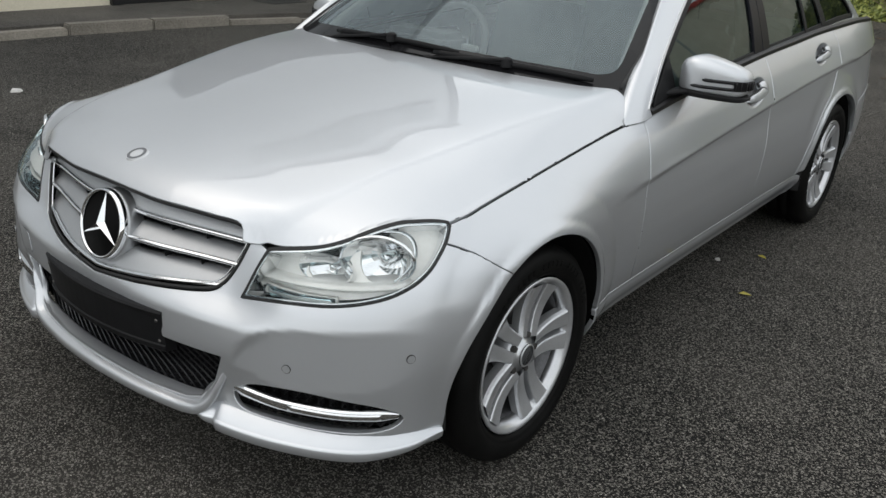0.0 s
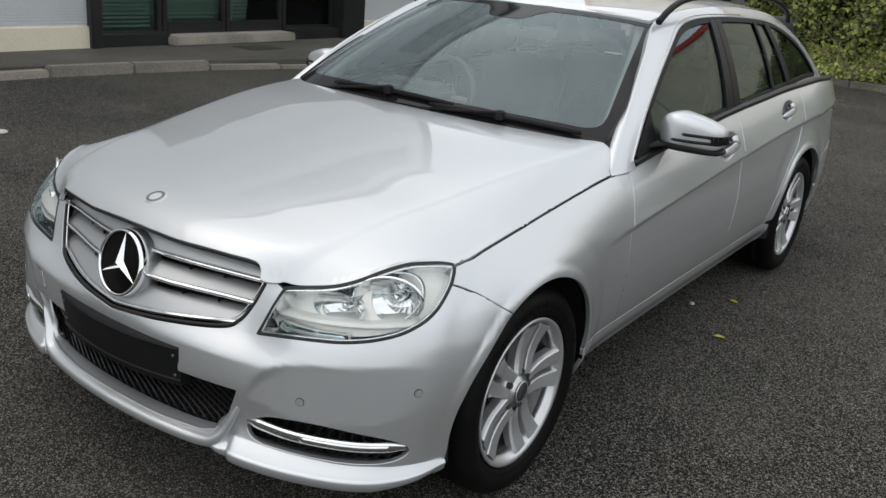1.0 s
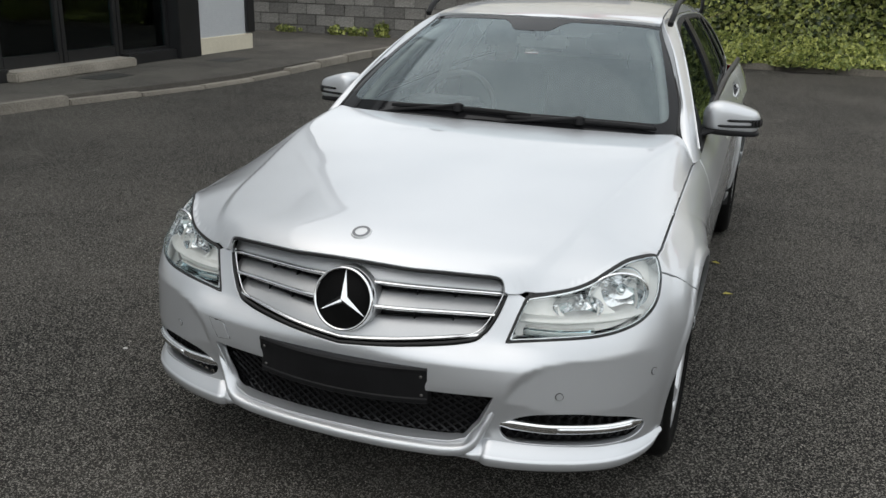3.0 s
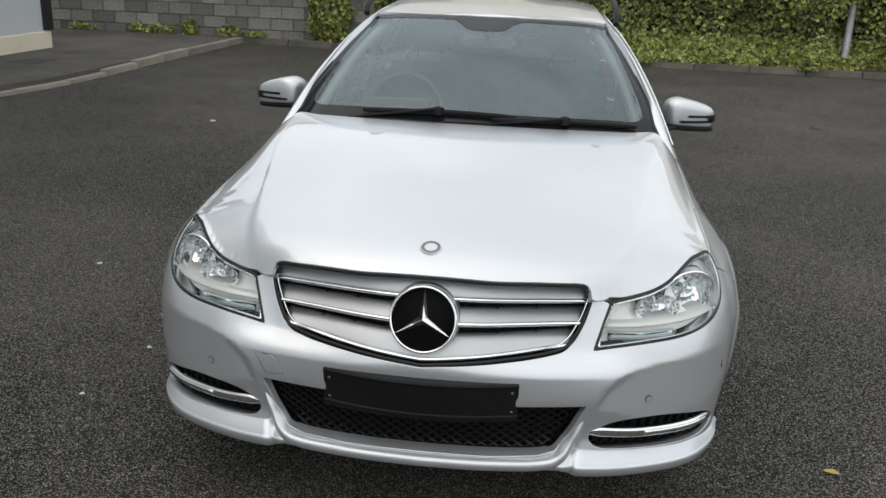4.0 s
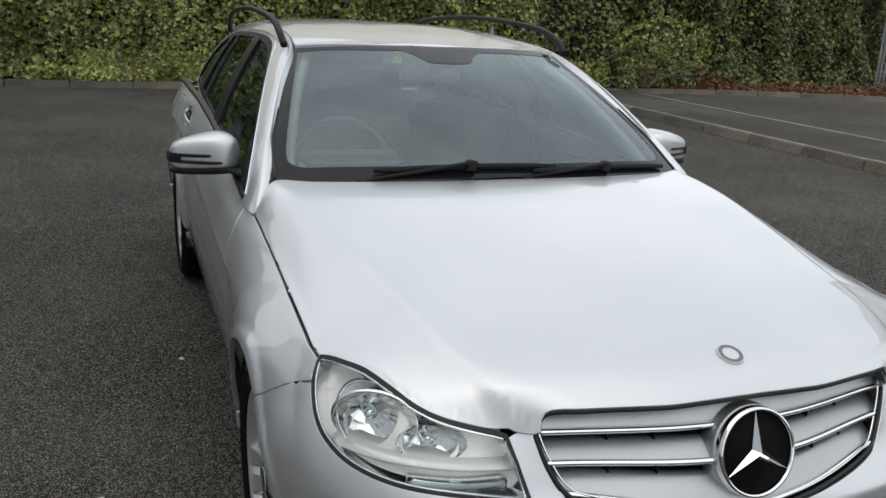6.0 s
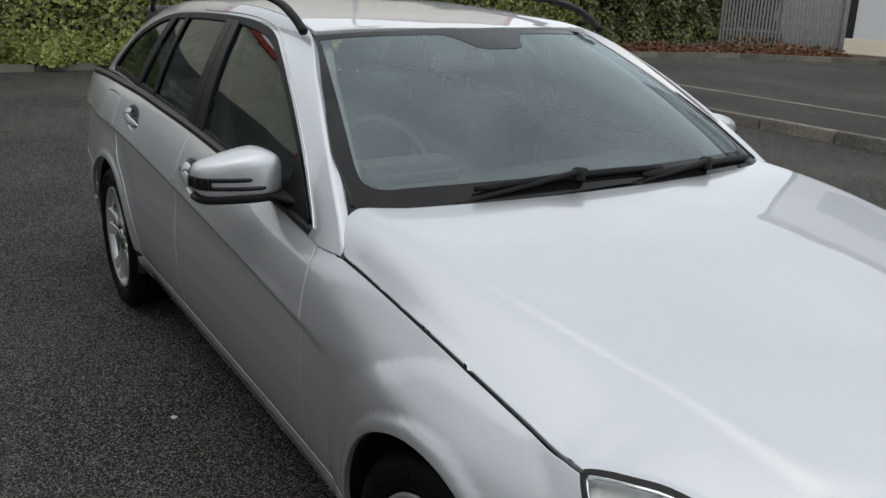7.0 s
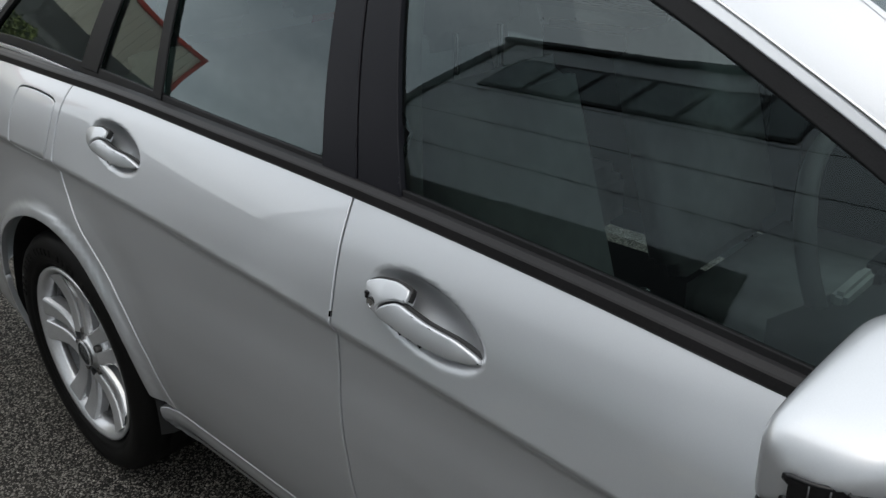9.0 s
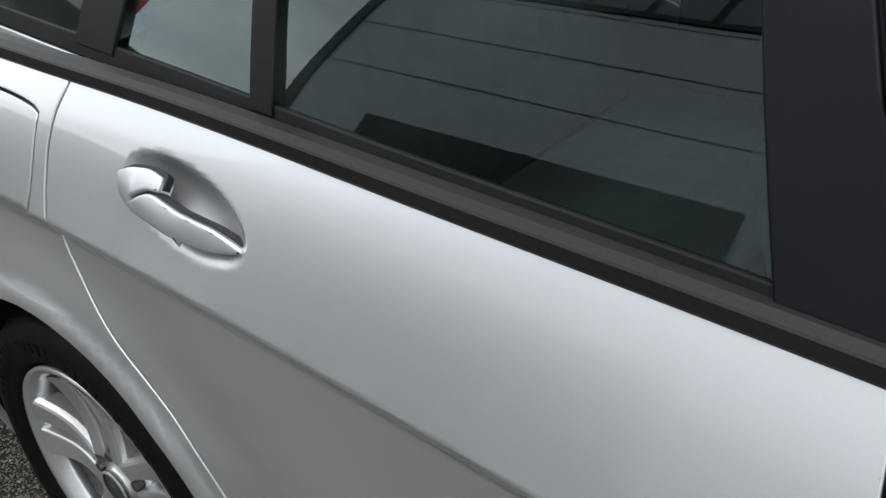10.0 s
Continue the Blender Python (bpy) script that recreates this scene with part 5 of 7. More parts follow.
for side in (1, -1):
    panel("cabin_frame", FRAME_OUT, cabin, SILVER, car, (0.013, 0.010), holes=[DLO], side=side, gap=0.0, out=(1, 0, 0), depth=0.03)
    panel("window_surround", DLO, lambda y, z: cabin(y, z, False) - [0.004, 0, 0], BLACK_PLASTIC, car, (0.03, 0.012), holes=[SEAL_IN], side=side, gap=0.0, lip=0.003, out=(1, 0, 0))
    trim = [(max(float(cabin_x(y, z)), float(body(np.float64(s_y(y)), np.float64(z - 0.008), False)[0])) - 0.001, y, z) for y, z in ((y, float(BELT_Z(y)) + 0.008) for y in np.linspace(0.70, 3.40, 60))]
    sweep("belt_strip", trim, [(-0.010, -0.0115), (0.0042, -0.0115), (0.0060, -0.008), (0.0045, 0.004), (0.0025, 0.006), (-0.006, 0.0105), (-0.018, 0.0115)], BELT, car, side=side, smooth=False)
    crom = [(float(cabin(y, z)[0]) + 0.002, y, z) for y, z in smooth_line([(0.685, 0.893), (0.735, 0.936), (0.84, 1.018), (0.96, 1.090), (1.11, 1.165), (1.33, 1.259), (1.47, 1.303), (1.64, 1.325), (1.88, 1.334), (2.3, 1.328)], 8)]
    sweep("window_trim", crom, oval(0.002, 0.0026, 6), CHROME, car, side=side)
    # the pillar's rounded front face, from the window frame to the windscreen
    rows = []
    for k in range(1, 58):
        e0, e1 = FRAME_EDGE[k], FRAME_EDGE[k + 1] - FRAME_EDGE[k - 1]
        nrm = np.array([-e1[1], e1[0]]) / np.linalg.norm(e1)
        p0, p1 = np.asarray(cabin(*(e0 - nrm * 0.010))), np.asarray(cabin(*(e0 - nrm * 0.004)))
        v = float(np.clip((e0[1] - 0.944) / 0.362, -0.02, 1.0))
        foot = max(0.0, 1 - k / 14)
        q = (1 - foot) * (np.asarray(screen(1.012 + 0.034 * float(ease(v / 0.3)), v)) + [0, -0.001 + 0.020 * float(ease((22 - k) / 8)), 0.004]) + foot * np.array([0.790, 0.535, 0.870])
        reach = np.linalg.norm(q - p1)
        c = p1 + (p1 - p0) / np.linalg.norm(p1 - p0) * reach * 0.38
        rows.append([p1 + [0.0007, -0.0004, 0.0004]] + [(1 - t) ** 2 * p1 + 2 * t * (1 - t) * c + t * t * q for t in np.linspace(0.12, 1, 8)])
    bm = bmesh.new()
    rows = [[bm.verts.new((side * float(q[0]), float(q[1]), float(q[2]))) for q in row] for row in rows]
    for r0, r1 in zip(rows, rows[1:]):
        for i in range(8):
            bm.faces.new((r0[i], r0[i + 1], r1[i + 1], r1[i]))
    part("front_pillar", bm, SILVER, car, smooth=True)
    for i, (name, mat) in enumerate((("front_side_window", SIDE_GLASS), ("pillar_cover", PILLAR_FILM), ("rear_side_window", SIDE_GLASS), ("window_divider", BLACK_PLASTIC), ("rear_fixed_window", SIDE_GLASS), ("rear_pillar_cover", BLACK_PLASTIC), ("quarter_window", SIDE_GLASS))):
        pane = mat is SIDE_GLASS
        shape = band(SEAL_IN if pane else inset(DLO, 0.012), POSTS[i], POSTS[i + 1])
        if name == "pillar_cover":
            mid = (1.752, 1.905)
            for a, b in ((POSTS[i], mid), (mid, POSTS[i + 1])):
                panel(name, band(inset(DLO, 0.010), a, b), lambda y, z: cabin(y, z, False), mat, car, (0.02, 0.03), side=side, gap=0.0015, lip=0.003, out=(1, 0, 0))
            continue
        ob = panel(name, shape, (lambda y, z: cabin(y, z, False) - [0.012, 0, 0]) if pane else (lambda y, z: cabin(y, z, False) - [0.001, 0, 0]), mat, car, (0.03, 0.03), side=side, gap=-0.012 if pane else 0, lip=0.002, depth=0.004, out=(1, 0, 0))

roof_half = [(0.0, 1.205), (0.2, 1.215), (0.36, 1.238), (0.47, 1.266), (0.525, 1.288)] + [(float(roof_edge(y)[0]) - 0.003, float(y)) for y in np.linspace(1.33, 3.2, 30)] + [(0.50, 3.36), (0.0, 3.42)]
roof_panel = panel("roof_panel", roof_half + [(-u, v) for u, v in reversed(roof_half) if u > 1e-6], roof, SILVER, car, (0.05, 0.04), out=(0, 0, 1), gap=0.003)
# windscreen: glass with a black printed border
edge = [(-1.03, -0.06), (-0.85, -0.025), (0, 0), (0.85, -0.025), (1.03, -0.06), (1.045, 0.15), (1.06, 0.35), (1.06, 1), (-1.06, 1), (-1.06, 0.35), (-1.045, 0.15)]
clear = smooth_line([(-0.955, 0.115), (-0.90, 0.084), (-0.80, 0.080), (-0.4, 0.073), (0, 0.070), (0.4, 0.073), (0.80, 0.080), (0.90, 0.084), (0.955, 0.115), (0.974, 0.17), (0.979, 0.26), (0.980, 0.55), (0.972, 0.92), (0.94, 0.962), (0.34, 0.957), (0.27, 0.945), (0.21, 0.905), (0.165, 0.85), (0.12, 0.822), (0, 0.815), (-0.12, 0.822), (-0.165, 0.85), (-0.21, 0.905), (-0.27, 0.945), (-0.34, 0.957), (-0.94, 0.962), (-0.972, 0.92), (-0.980, 0.55), (-0.979, 0.26), (-0.974, 0.17)], 5, True)
panel("windscreen_border", edge, screen, PRINT, car, (0.03, 0.025), holes=[clear], out=(0, -1, 1), gap=0, lip=0.001, depth=0.003, label="black printed windscreen edge")
panel("windscreen", clear, lambda u, v: screen(u, v) - [0, -0.0005, 0.0015], SCREEN_GLASS, car, (0.04, 0.03), out=(0, -1, 1), gap=-0.006, lip=0.001, depth=0.003)
# black trim along each edge of the windscreen
for side in (1, -1):
    seam = [np.asarray(screen(1.012 + 0.034 * float(ease(v / 0.3)), v)) + [-0.001, -0.001, 0.003] for v in np.linspace(0.03, 1.0, 24)]
    sweep("screen_trim", seam, [(-0.006, -0.010), (0.004, -0.010), (0.004, 0.000), (0.002, 0.002), (-0.004, 0.002), (-0.006, 0.000)], SEAL, car, side=side)
# tail: gate and rear screen
tail = [(0.50, 3.36, 1.30), (0.56, 3.55, 1.08), (0.66, 3.68, 0.95), (0.66, 3.79, 0.64)]
_tail = [[(x * k, y + 0.05 * (1 - k * k), z) for k in np.linspace(-1, 1, 17)] for x, y, z in smooth_line(tail, 6)]


def tail_part(name, mat, chosen, label=""):
    bm = bmesh.new()
    grid = [[bm.verts.new(p) for p in row] for row in _tail]
    for i, (r0, r1) in enumerate(zip(grid, grid[1:])):
        for k in range(16):
            if chosen(i, k):
                bm.faces.new((r0[k], r0[k + 1], r1[k + 1], r1[k]))
    bmesh.ops.delete(bm, geom=[v for v in bm.verts if not v.link_faces], context="VERTS")
    return part(name, bm, mat, car, label, smooth=True)


tail_part("tailgate", SILVER, lambda i, k: not (1 <= i < 7 and 1 <= k < 15))
tail_part("rear_screen", SIDE_GLASS, lambda i, k: 1 <= i < 7 and 1 <= k < 15, "tinted rear window")

# inner body: floor pan, bulkheads, wheel wells
part("floor_pan", box_bm(-0.72, 0.72, -0.45, 3.6, 0.19, 0.24, 0.02), DARK, car)
part("engine_bay", box_bm(-0.55, 0.55, -0.52, 0.55, 0.24, 0.66, 0.04), DARK, car)
part("bulkhead", box_bm(-0.70, 0.70, 0.42, 0.55, 0.24, 0.86, 0.03), DARK, car)
for side in (1, -1):
    for cy in AXLES:
        lathe("wheel_well", [(-0.28, 0.05), (-0.28, 0.385), (-0.02, 0.385), (0.004, 0.372)], DARK, car, (side * 0.855, cy, AXLE_Z), side=side, n=40, sector=(-8, 188))


# ---- wheels ----
def build_wheel():
    """An alloy wheel with five twin spokes, its face to +x, turning about the x axis."""
    wheel = lathe("wheel", [(0.018, 0.206), (0.035, 0.214), (0.048, 0.229), (0.054, 0.228), (0.054, 0.221), (0.046, 0.212), (0.032, 0.203), (0.016, 0.199)], ALLOY, car, (0, 0, 0), n=64, closed=True, label="silver five twin-spoke alloy wheel")
    lathe("barrel", [(-0.115, 0.20), (-0.12, 0.222), (-0.112, 0.228), (-0.10, 0.212), (-0.02, 0.208), (0.020, 0.207), (0.018, 0.200), (-0.10, 0.194)], BARREL, wheel, (0, 0, 0), n=56, closed=True)
    tread = [(-0.105, 0.226), (-0.118, 0.245), (-0.122, 0.275), (-0.110, 0.303), (-0.092, 0.314), (-0.05, 0.317), (-0.046, 0.310), (-0.041, 0.310), (-0.037, 0.3175), (-0.002, 0.318), (0.002, 0.311), (0.008, 0.311), (0.012, 0.3175), (0.045, 0.316), (0.062, 0.311), (0.078, 0.297), (0.084, 0.275), (0.082, 0.256), (0.078, 0.252), (0.078, 0.248), (0.074, 0.240), (0.060, 0.229), (0.048, 0.225)]
    lathe("tyre", [(a - 0.018, r) for a, r in tread], RUBBER, wheel, (0, 0, 0), n=72)
    lathe("brake_disc", [(-0.052, 0.06), (-0.052, 0.138), (-0.066, 0.138), (-0.066, 0.06)], DISC, wheel, (0, 0, 0), n=40, closed=True)
    # near-black disc, which also paints the shade behind the spokes
    lathe("brake_backplate", [(-0.075, 0.0), (-0.075, 0.192)], DARK, wheel, (0, 0, 0), n=40)
    for k in range(5):
        for twin in (-1, 1):
            base = radians(90 + 72 * k)
            ca, sa = math.cos(base), math.sin(base)
            bm = bmesh.new()
            rows = []
            for t in np.linspace(0, 1, 12):
                a = 0.0095 + 0.001 * t
                b = 0.044 + 0.023 * t ** 1.5
                h = 0.036 + 0.012 * t - 0.011 * math.sin(math.pi * t)
                row = []
                for off, x in ((a, h - 0.040), (a, h - 0.004), (a + 0.0015, h - 0.0015), (a + 0.004, h - 0.0005), (a + (b - a) * 0.55, h + 0.0012), (b - 0.007, h + 0.0022), (b - 0.003, h - 0.001), (b, h - 0.010), (b - 0.003, h - 0.036)):
                    r = 0.052 + t * (math.sqrt(0.2085 ** 2 - off ** 2) - 0.052)
                    row.append(bm.verts.new((x, r * ca - twin * off * sa, r * sa + twin * off * ca)))
                rows.append(row)
            for r0, r1 in zip(rows, rows[1:]):
                for i in range(9):
                    bm.faces.new((r0[i], r0[(i + 1) % 9], r1[(i + 1) % 9], r1[i]))
            part("spoke", bm, ALLOY, wheel)
    lathe("hub", [(-0.03, 0.066), (0.014, 0.066), (0.026, 0.056), (0.032, 0.035), (0.036, 0.034), (0.040, 0.031), (0.041, 0.0)], ALLOY, wheel, (0, 0, 0), n=32)
    lathe("hub_cap", [(0.0405, 0.034), (0.044, 0.032), (0.0445, 0.0)], material("dark_grey_cap", (0.12, 0.125, 0.13), 0.25, 0.6), wheel, (0, 0, 0), n=32)
    lathe("hub_ring", [(0.044, 0.034), (0.047, 0.032), (0.046, 0.029)], ALLOY, wheel, (0, 0, 0), n=32)
    for k in range(26):
        w, r = radians(k * 5 + (60 if k > 12 else 0) + (180 if k > 12 else 0)), 0.272
        bm = box_bm(0.0645, 0.0672, -0.005, 0.005, -0.008, 0.008)
        bmesh.ops.transform(bm, verts=bm.verts, matrix=Matrix.Rotation(w, 4, "X") @ Matrix.Translation((0, 0, r)))
        if k % 13 not in (4, 9):
            part("sidewall_mark", bm, RUBBER, wheel)
        else:
            bm.free()
    for k in range(5):
        w = radians(90 + 72 * k)
        bm = bmesh.new()
        bmesh.ops.create_cone(bm, cap_ends=True, segments=6, radius1=0.010, radius2=0.009, depth=0.014, matrix=Matrix.Translation((0.029, 0.056 * math.cos(w), 0.056 * math.sin(w))) @ Matrix.Rotation(radians(90), 4, "Y"))
        part("wheel_bolt", bm, DISC, wheel)
    return wheel


wheel = build_wheel()
_spots = [(0.0, 1, -16), (0.0, -1, 40), (2.76, 1, 50), (2.76, -1, 10)]
for i, (cy, side, turn) in enumerate(_spots):
    m = Matrix.Translation((side * 0.808, cy, AXLE_Z + 0.006)) @ Matrix.Rotation(0 if side > 0 else math.pi, 4, "Z") @ Matrix.Rotation(radians(turn), 4, "X")
    if i == 0:
        wheel.matrix_basis = m
    else:
        copy_thing(wheel, m)

# ---- the car: nose details ----
def strips(name, lines, profile, mat, parent, up=(0, 0, 1), label="", side=1):
    """Many thin bars of one lattice in one mesh."""
    verts, faces, m = [], [], len(profile)
    for line in lines:
        line = np.asarray(line, float)
        t = np.gradient(line, axis=0)
        t /= np.linalg.norm(t, axis=1)[:, None] + 1e-12
        a = np.cross(t, np.asarray(up, float))
        a /= np.linalg.norm(a, axis=1)[:, None] + 1e-12
        b = np.cross(a, t)
        k0 = len(verts)
        for i in range(len(line)):
            verts += [tuple(line[i] + q[0] * a[i] + q[1] * b[i]) for q in profile]
        for i in range(len(line) - 1):
            faces += [(k0 + i * m + c, k0 + i * m + (c + 1) % m, k0 + (i + 1) * m + (c + 1) % m, k0 + (i + 1) * m + c) for c in range(m)]
    bm = bmesh.new()
    vs = [bm.verts.new((side * v[0], v[1], v[2])) for v in verts]
    for q in faces:
        bm.faces.new([vs[i] for i in q])
    return part(name, bm, mat, parent, label)


def skin(s, z, depth=0.0):
    """A place on the nose, sunk along -y by depth."""
    return np.asarray(body(np.asarray(s, float), np.asarray(z, float), False)) + [0, depth, 0]


# grille: near-black sheet painting the shade behind, three slats with bright lower edges, black seal, round emblem
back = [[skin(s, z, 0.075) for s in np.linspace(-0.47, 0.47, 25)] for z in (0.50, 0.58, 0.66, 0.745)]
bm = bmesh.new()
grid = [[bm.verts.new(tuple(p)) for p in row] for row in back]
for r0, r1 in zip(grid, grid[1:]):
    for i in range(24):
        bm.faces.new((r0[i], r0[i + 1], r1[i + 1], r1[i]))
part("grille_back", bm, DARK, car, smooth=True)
for end, side_z, mid_z, tall, tall_mid in ((0.466, 0.697, 0.701, 0.050, 0.062), (0.452, 0.640, 0.644, 0.030, 0.031), (0.416, 0.588, 0.552, 0.028, 0.056)):
    ss = np.linspace(-end, end, 41)
    zz = mid_z + (side_z - mid_z) * (np.abs(ss) / end) ** 1.15
    hh = tall_mid + (tall - tall_mid) * (np.abs(ss) / end) ** 1.3
    prof = [(0.004, 0.0), (0.0, 0.07), (0.004, 0.18), (0.015, 0.52), (0.034, 0.90), (0.042, 1.0), (0.058, 1.0), (0.040, 0.0)]
    bm = bmesh.new()
    rows = []
    for s, z, h in zip(ss, zz, hh):
        base = skin(s, z, 0.014)
        rows.append([bm.verts.new((base[0], base[1] + d, z + k * h)) for d, k in prof])
    for r0, r1 in zip(rows, rows[1:]):
        for i in range(len(prof)):
            j = (i + 1) % len(prof)
            bm.faces.new((r0[i], r0[j], r1[j], r1[i]))
    bm.faces.new(rows[0])
    bm.faces.new(rows[-1][::-1])
    slat = part("grille_slat", bm, GRILLE_SILVER, car, "silver grille slat with a chrome lower edge", smooth=True)
    line = np.array([skin(s, z, 0.012) for s, z in zip(ss, zz)])
    sweep("chrome_strip", line, [(-0.006, -0.004), (0.005, -0.005), (0.008, 0.0), (0.005, 0.006), (-0.006, 0.005)], CHROME, slat)
_open = [tuple(p) for p in smooth_line([(0.0, 0.540), (0.18, 0.556), (0.345, 0.572), (0.402, 0.590), (0.440, 0.638), (0.463, 0.684), (0.466, 0.694)], 6)]
seal = np.array([skin(u, v, 0.004) for u, v in [(-a, b) for a, b in reversed(_open)] + _open[1:]])
sweep("grille_seal", seal, [(-0.003, -0.004), (0.003, -0.004), (0.003, 0.004), (-0.003, 0.004)], SEAL, car)
sweep("grille_chrome", seal * [0.985, 1, 1] + [0, 0.006, 0.012], oval(0.0025, 0.0025, 6), CHROME, car)
for s in (-0.30, -0.20, 0.20, 0.31):
    for z in (0.680, 0.620):
        p = skin(s, z, 0.030)
        part("grille_rib", box_bm(p[0] - 0.0015, p[0] + 0.0015, p[1], p[1] + 0.03, z - 0.008, z + 0.012), BLACK_PLASTIC, car)
EMBLEM = (0.0, -0.722, 0.655)
emblem = lathe("emblem_disc", [(-0.004, 0.0), (-0.004, 0.081), (0.03, 0.083)], EMBLEM_BLACK, car, EMBLEM, axis="y", n=48, label="black disc with a chrome three-armed emblem")
lathe("emblem_ring", [(-0.008, 0.082), (-0.013, 0.0845), (-0.012, 0.089), (0.0, 0.091), (0.05, 0.094), (0.05, 0.082)], CHROME, emblem, EMBLEM, axis="y", n=56, closed=True)
lathe("emblem_surround", [(0.004, 0.091), (0.014, 0.093), (0.05, 0.097), (0.05, 0.09)], GRILLE_SILVER, emblem, EMBLEM, axis="y", n=56, closed=True)
bm = bmesh.new()
top = bm.verts.new((0, EMBLEM[1] - 0.022, EMBLEM[2]))
ring = []
for k in range(6):
    w, r = radians(90 + 60 * k), 0.083 if k % 2 == 0 else 0.0135
    ring.append(bm.verts.new((r * math.cos(w), EMBLEM[1] - 0.007, EMBLEM[2] + r * math.sin(w))))
for k in range(6):
    bm.faces.new((top, ring[k], ring[(k + 1) % 6]))
bm.faces.new(ring[::-1])
part("emblem_star", bm, CHROME, emblem)
# the emblem leans back with the grille
_lean = Matrix.Translation(EMBLEM) @ Matrix.Rotation(radians(-15), 4, "X") @ Matrix.Translation(-Vector(EMBLEM))
for ob in (emblem, *emblem.children):
    ob.data.transform(_lean)

# badge on the bonnet
BADGE = material("pale_badge_enamel", (0.62, 0.63, 0.64), 0.35, 0.3)
_bp = bonnet(0.0, -0.612)
_bn = Vector((0, -0.34, 0.94)).normalized()
bm = bmesh.new()
for r0, r1, h0, h1 in ((0.031, 0.031, 0.0, 0.004),):
    bmesh.ops.create_cone(bm, cap_ends=True, segments=36, radius1=r0, radius2=r1 - 0.003, depth=0.006)
bmesh.ops.transform(bm, verts=bm.verts, matrix=Matrix.Translation(Vector(_bp) + _bn * 0.001) @ _bn.to_track_quat("Z", "Y").to_matrix().to_4x4())
badge = part("bonnet_badge", bm, BADGE, car, "round silver bonnet badge with a grey rim")
bm = bmesh.new()
bmesh.ops.create_circle(bm, cap_ends=False, segments=36, radius=0.026)
inner = bmesh.ops.extrude_edge_only(bm, edges=list(bm.edges))
for v in [g for g in inner["geom"] if isinstance(g, bmesh.types.BMVert)]:
    v.co *= 0.68
bmesh.ops.transform(bm, verts=bm.verts, matrix=Matrix.Translation(Vector(_bp) + _bn * 0.0046) @ _bn.to_track_quat("Z", "Y").to_matrix().to_4x4())
part("badge_rim", bm, material("badge_grey", (0.16, 0.165, 0.175), 0.4, 0.3), badge)

# number plate holder, blank and black
bm = bmesh.new()
cols = []
for x in np.linspace(-0.262, 0.262, 17):
    y = -0.790 + 0.040 * (abs(x) / 0.262) ** 2
    cols.append([bm.verts.new((x, y + dy + 0.10 * (0.50 - z), z)) for dy, z in ((0.0, 0.392), (-0.004, 0.396), (-0.004, 0.408), (0.0, 0.411), (0.0, 0.488), (-0.002, 0.500), (0.003, 0.505), (0.030, 0.505), (0.030, 0.390))])
for c0, c1 in zip(cols, cols[1:]):
    for i in range(9):
        bm.faces.new((c0[i], c0[(i + 1) % 9], c1[(i + 1) % 9], c1[i]))
bm.faces.new(cols[0])
bm.faces.new(cols[-1][::-1])
plate = part("number_plate_holder", bm, BLACK_PLASTIC, car, "empty black plastic number plate holder")
for x in (-0.245, 0.245):
    for z in (0.42, 0.478):
        y = -0.790 + 0.040 * (abs(x) / 0.262) ** 2 + 0.10 * (0.50 - z)
        lathe("plate_screw", [(-0.003, 0.0), (-0.002, 0.004), (0.001, 0.005)], DISC, plate, (x, y, z), axis="y", n=10)

# lower inlet: rim, near-black sheet standing in for the shade inside, and diamond lattice
rim = smooth_line([(0.0, 0.268), (0.20, 0.267), (0.335, 0.269), (0.392, 0.290), (0.430, 0.350), (0.455, 0.415), (0.468, 0.455)], 8)
rim = np.vstack([rim[::-1] * [-1, 1], rim[1:]])
pts = skin(rim[:, 0], rim[:, 1], -0.006) + np.outer(ease((rim[:, 1] - 0.34) / 0.11), [0, 0.030, 0])
grow = np.interp(np.abs(rim[:, 0]), [0, 0.36, 0.43, 0.468], [1.0, 1.0, 0.62, 0.3])
sweep("inlet_rim", pts, [(-0.004, -0.018), (0.009, -0.017), (0.0125, -0.014), (0.0135, 0.004), (0.010, 0.009), (0.004, 0.011), (-0.036, 0.030), (-0.042, 0.026), (-0.03, -0.02)], SILVER, car, scales=grow, label="silver rim round the lower inlet")
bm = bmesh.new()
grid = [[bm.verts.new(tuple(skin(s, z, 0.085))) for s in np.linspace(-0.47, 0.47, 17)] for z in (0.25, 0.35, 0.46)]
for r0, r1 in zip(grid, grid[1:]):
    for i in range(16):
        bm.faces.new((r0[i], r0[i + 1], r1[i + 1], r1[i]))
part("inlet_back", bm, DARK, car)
lat = []
for k in np.arange(-0.66, 0.66, 0.034):
    for sign in (1, -1):
        line = [(k + sign * (z - 0.36) * 1.55, z) for z in np.linspace(0.278, 0.446, 8)]
        line = [(s, z) for s, z in line if abs(s) < 0.45 - 0.55 * max(0, 0.36 - z)]
        if len(line) > 2:
            lat.append([skin(s, z, 0.040 + 0.002 * sign) for s, z in line])
strips("inlet_lattice", lat, [(-0.003, -0.004), (0.003, -0.004), (0.003, 0.004), (-0.003, 0.004)], BLACK_GLOSS, car, up=(0, -1, 0), label="black diamond lattice")

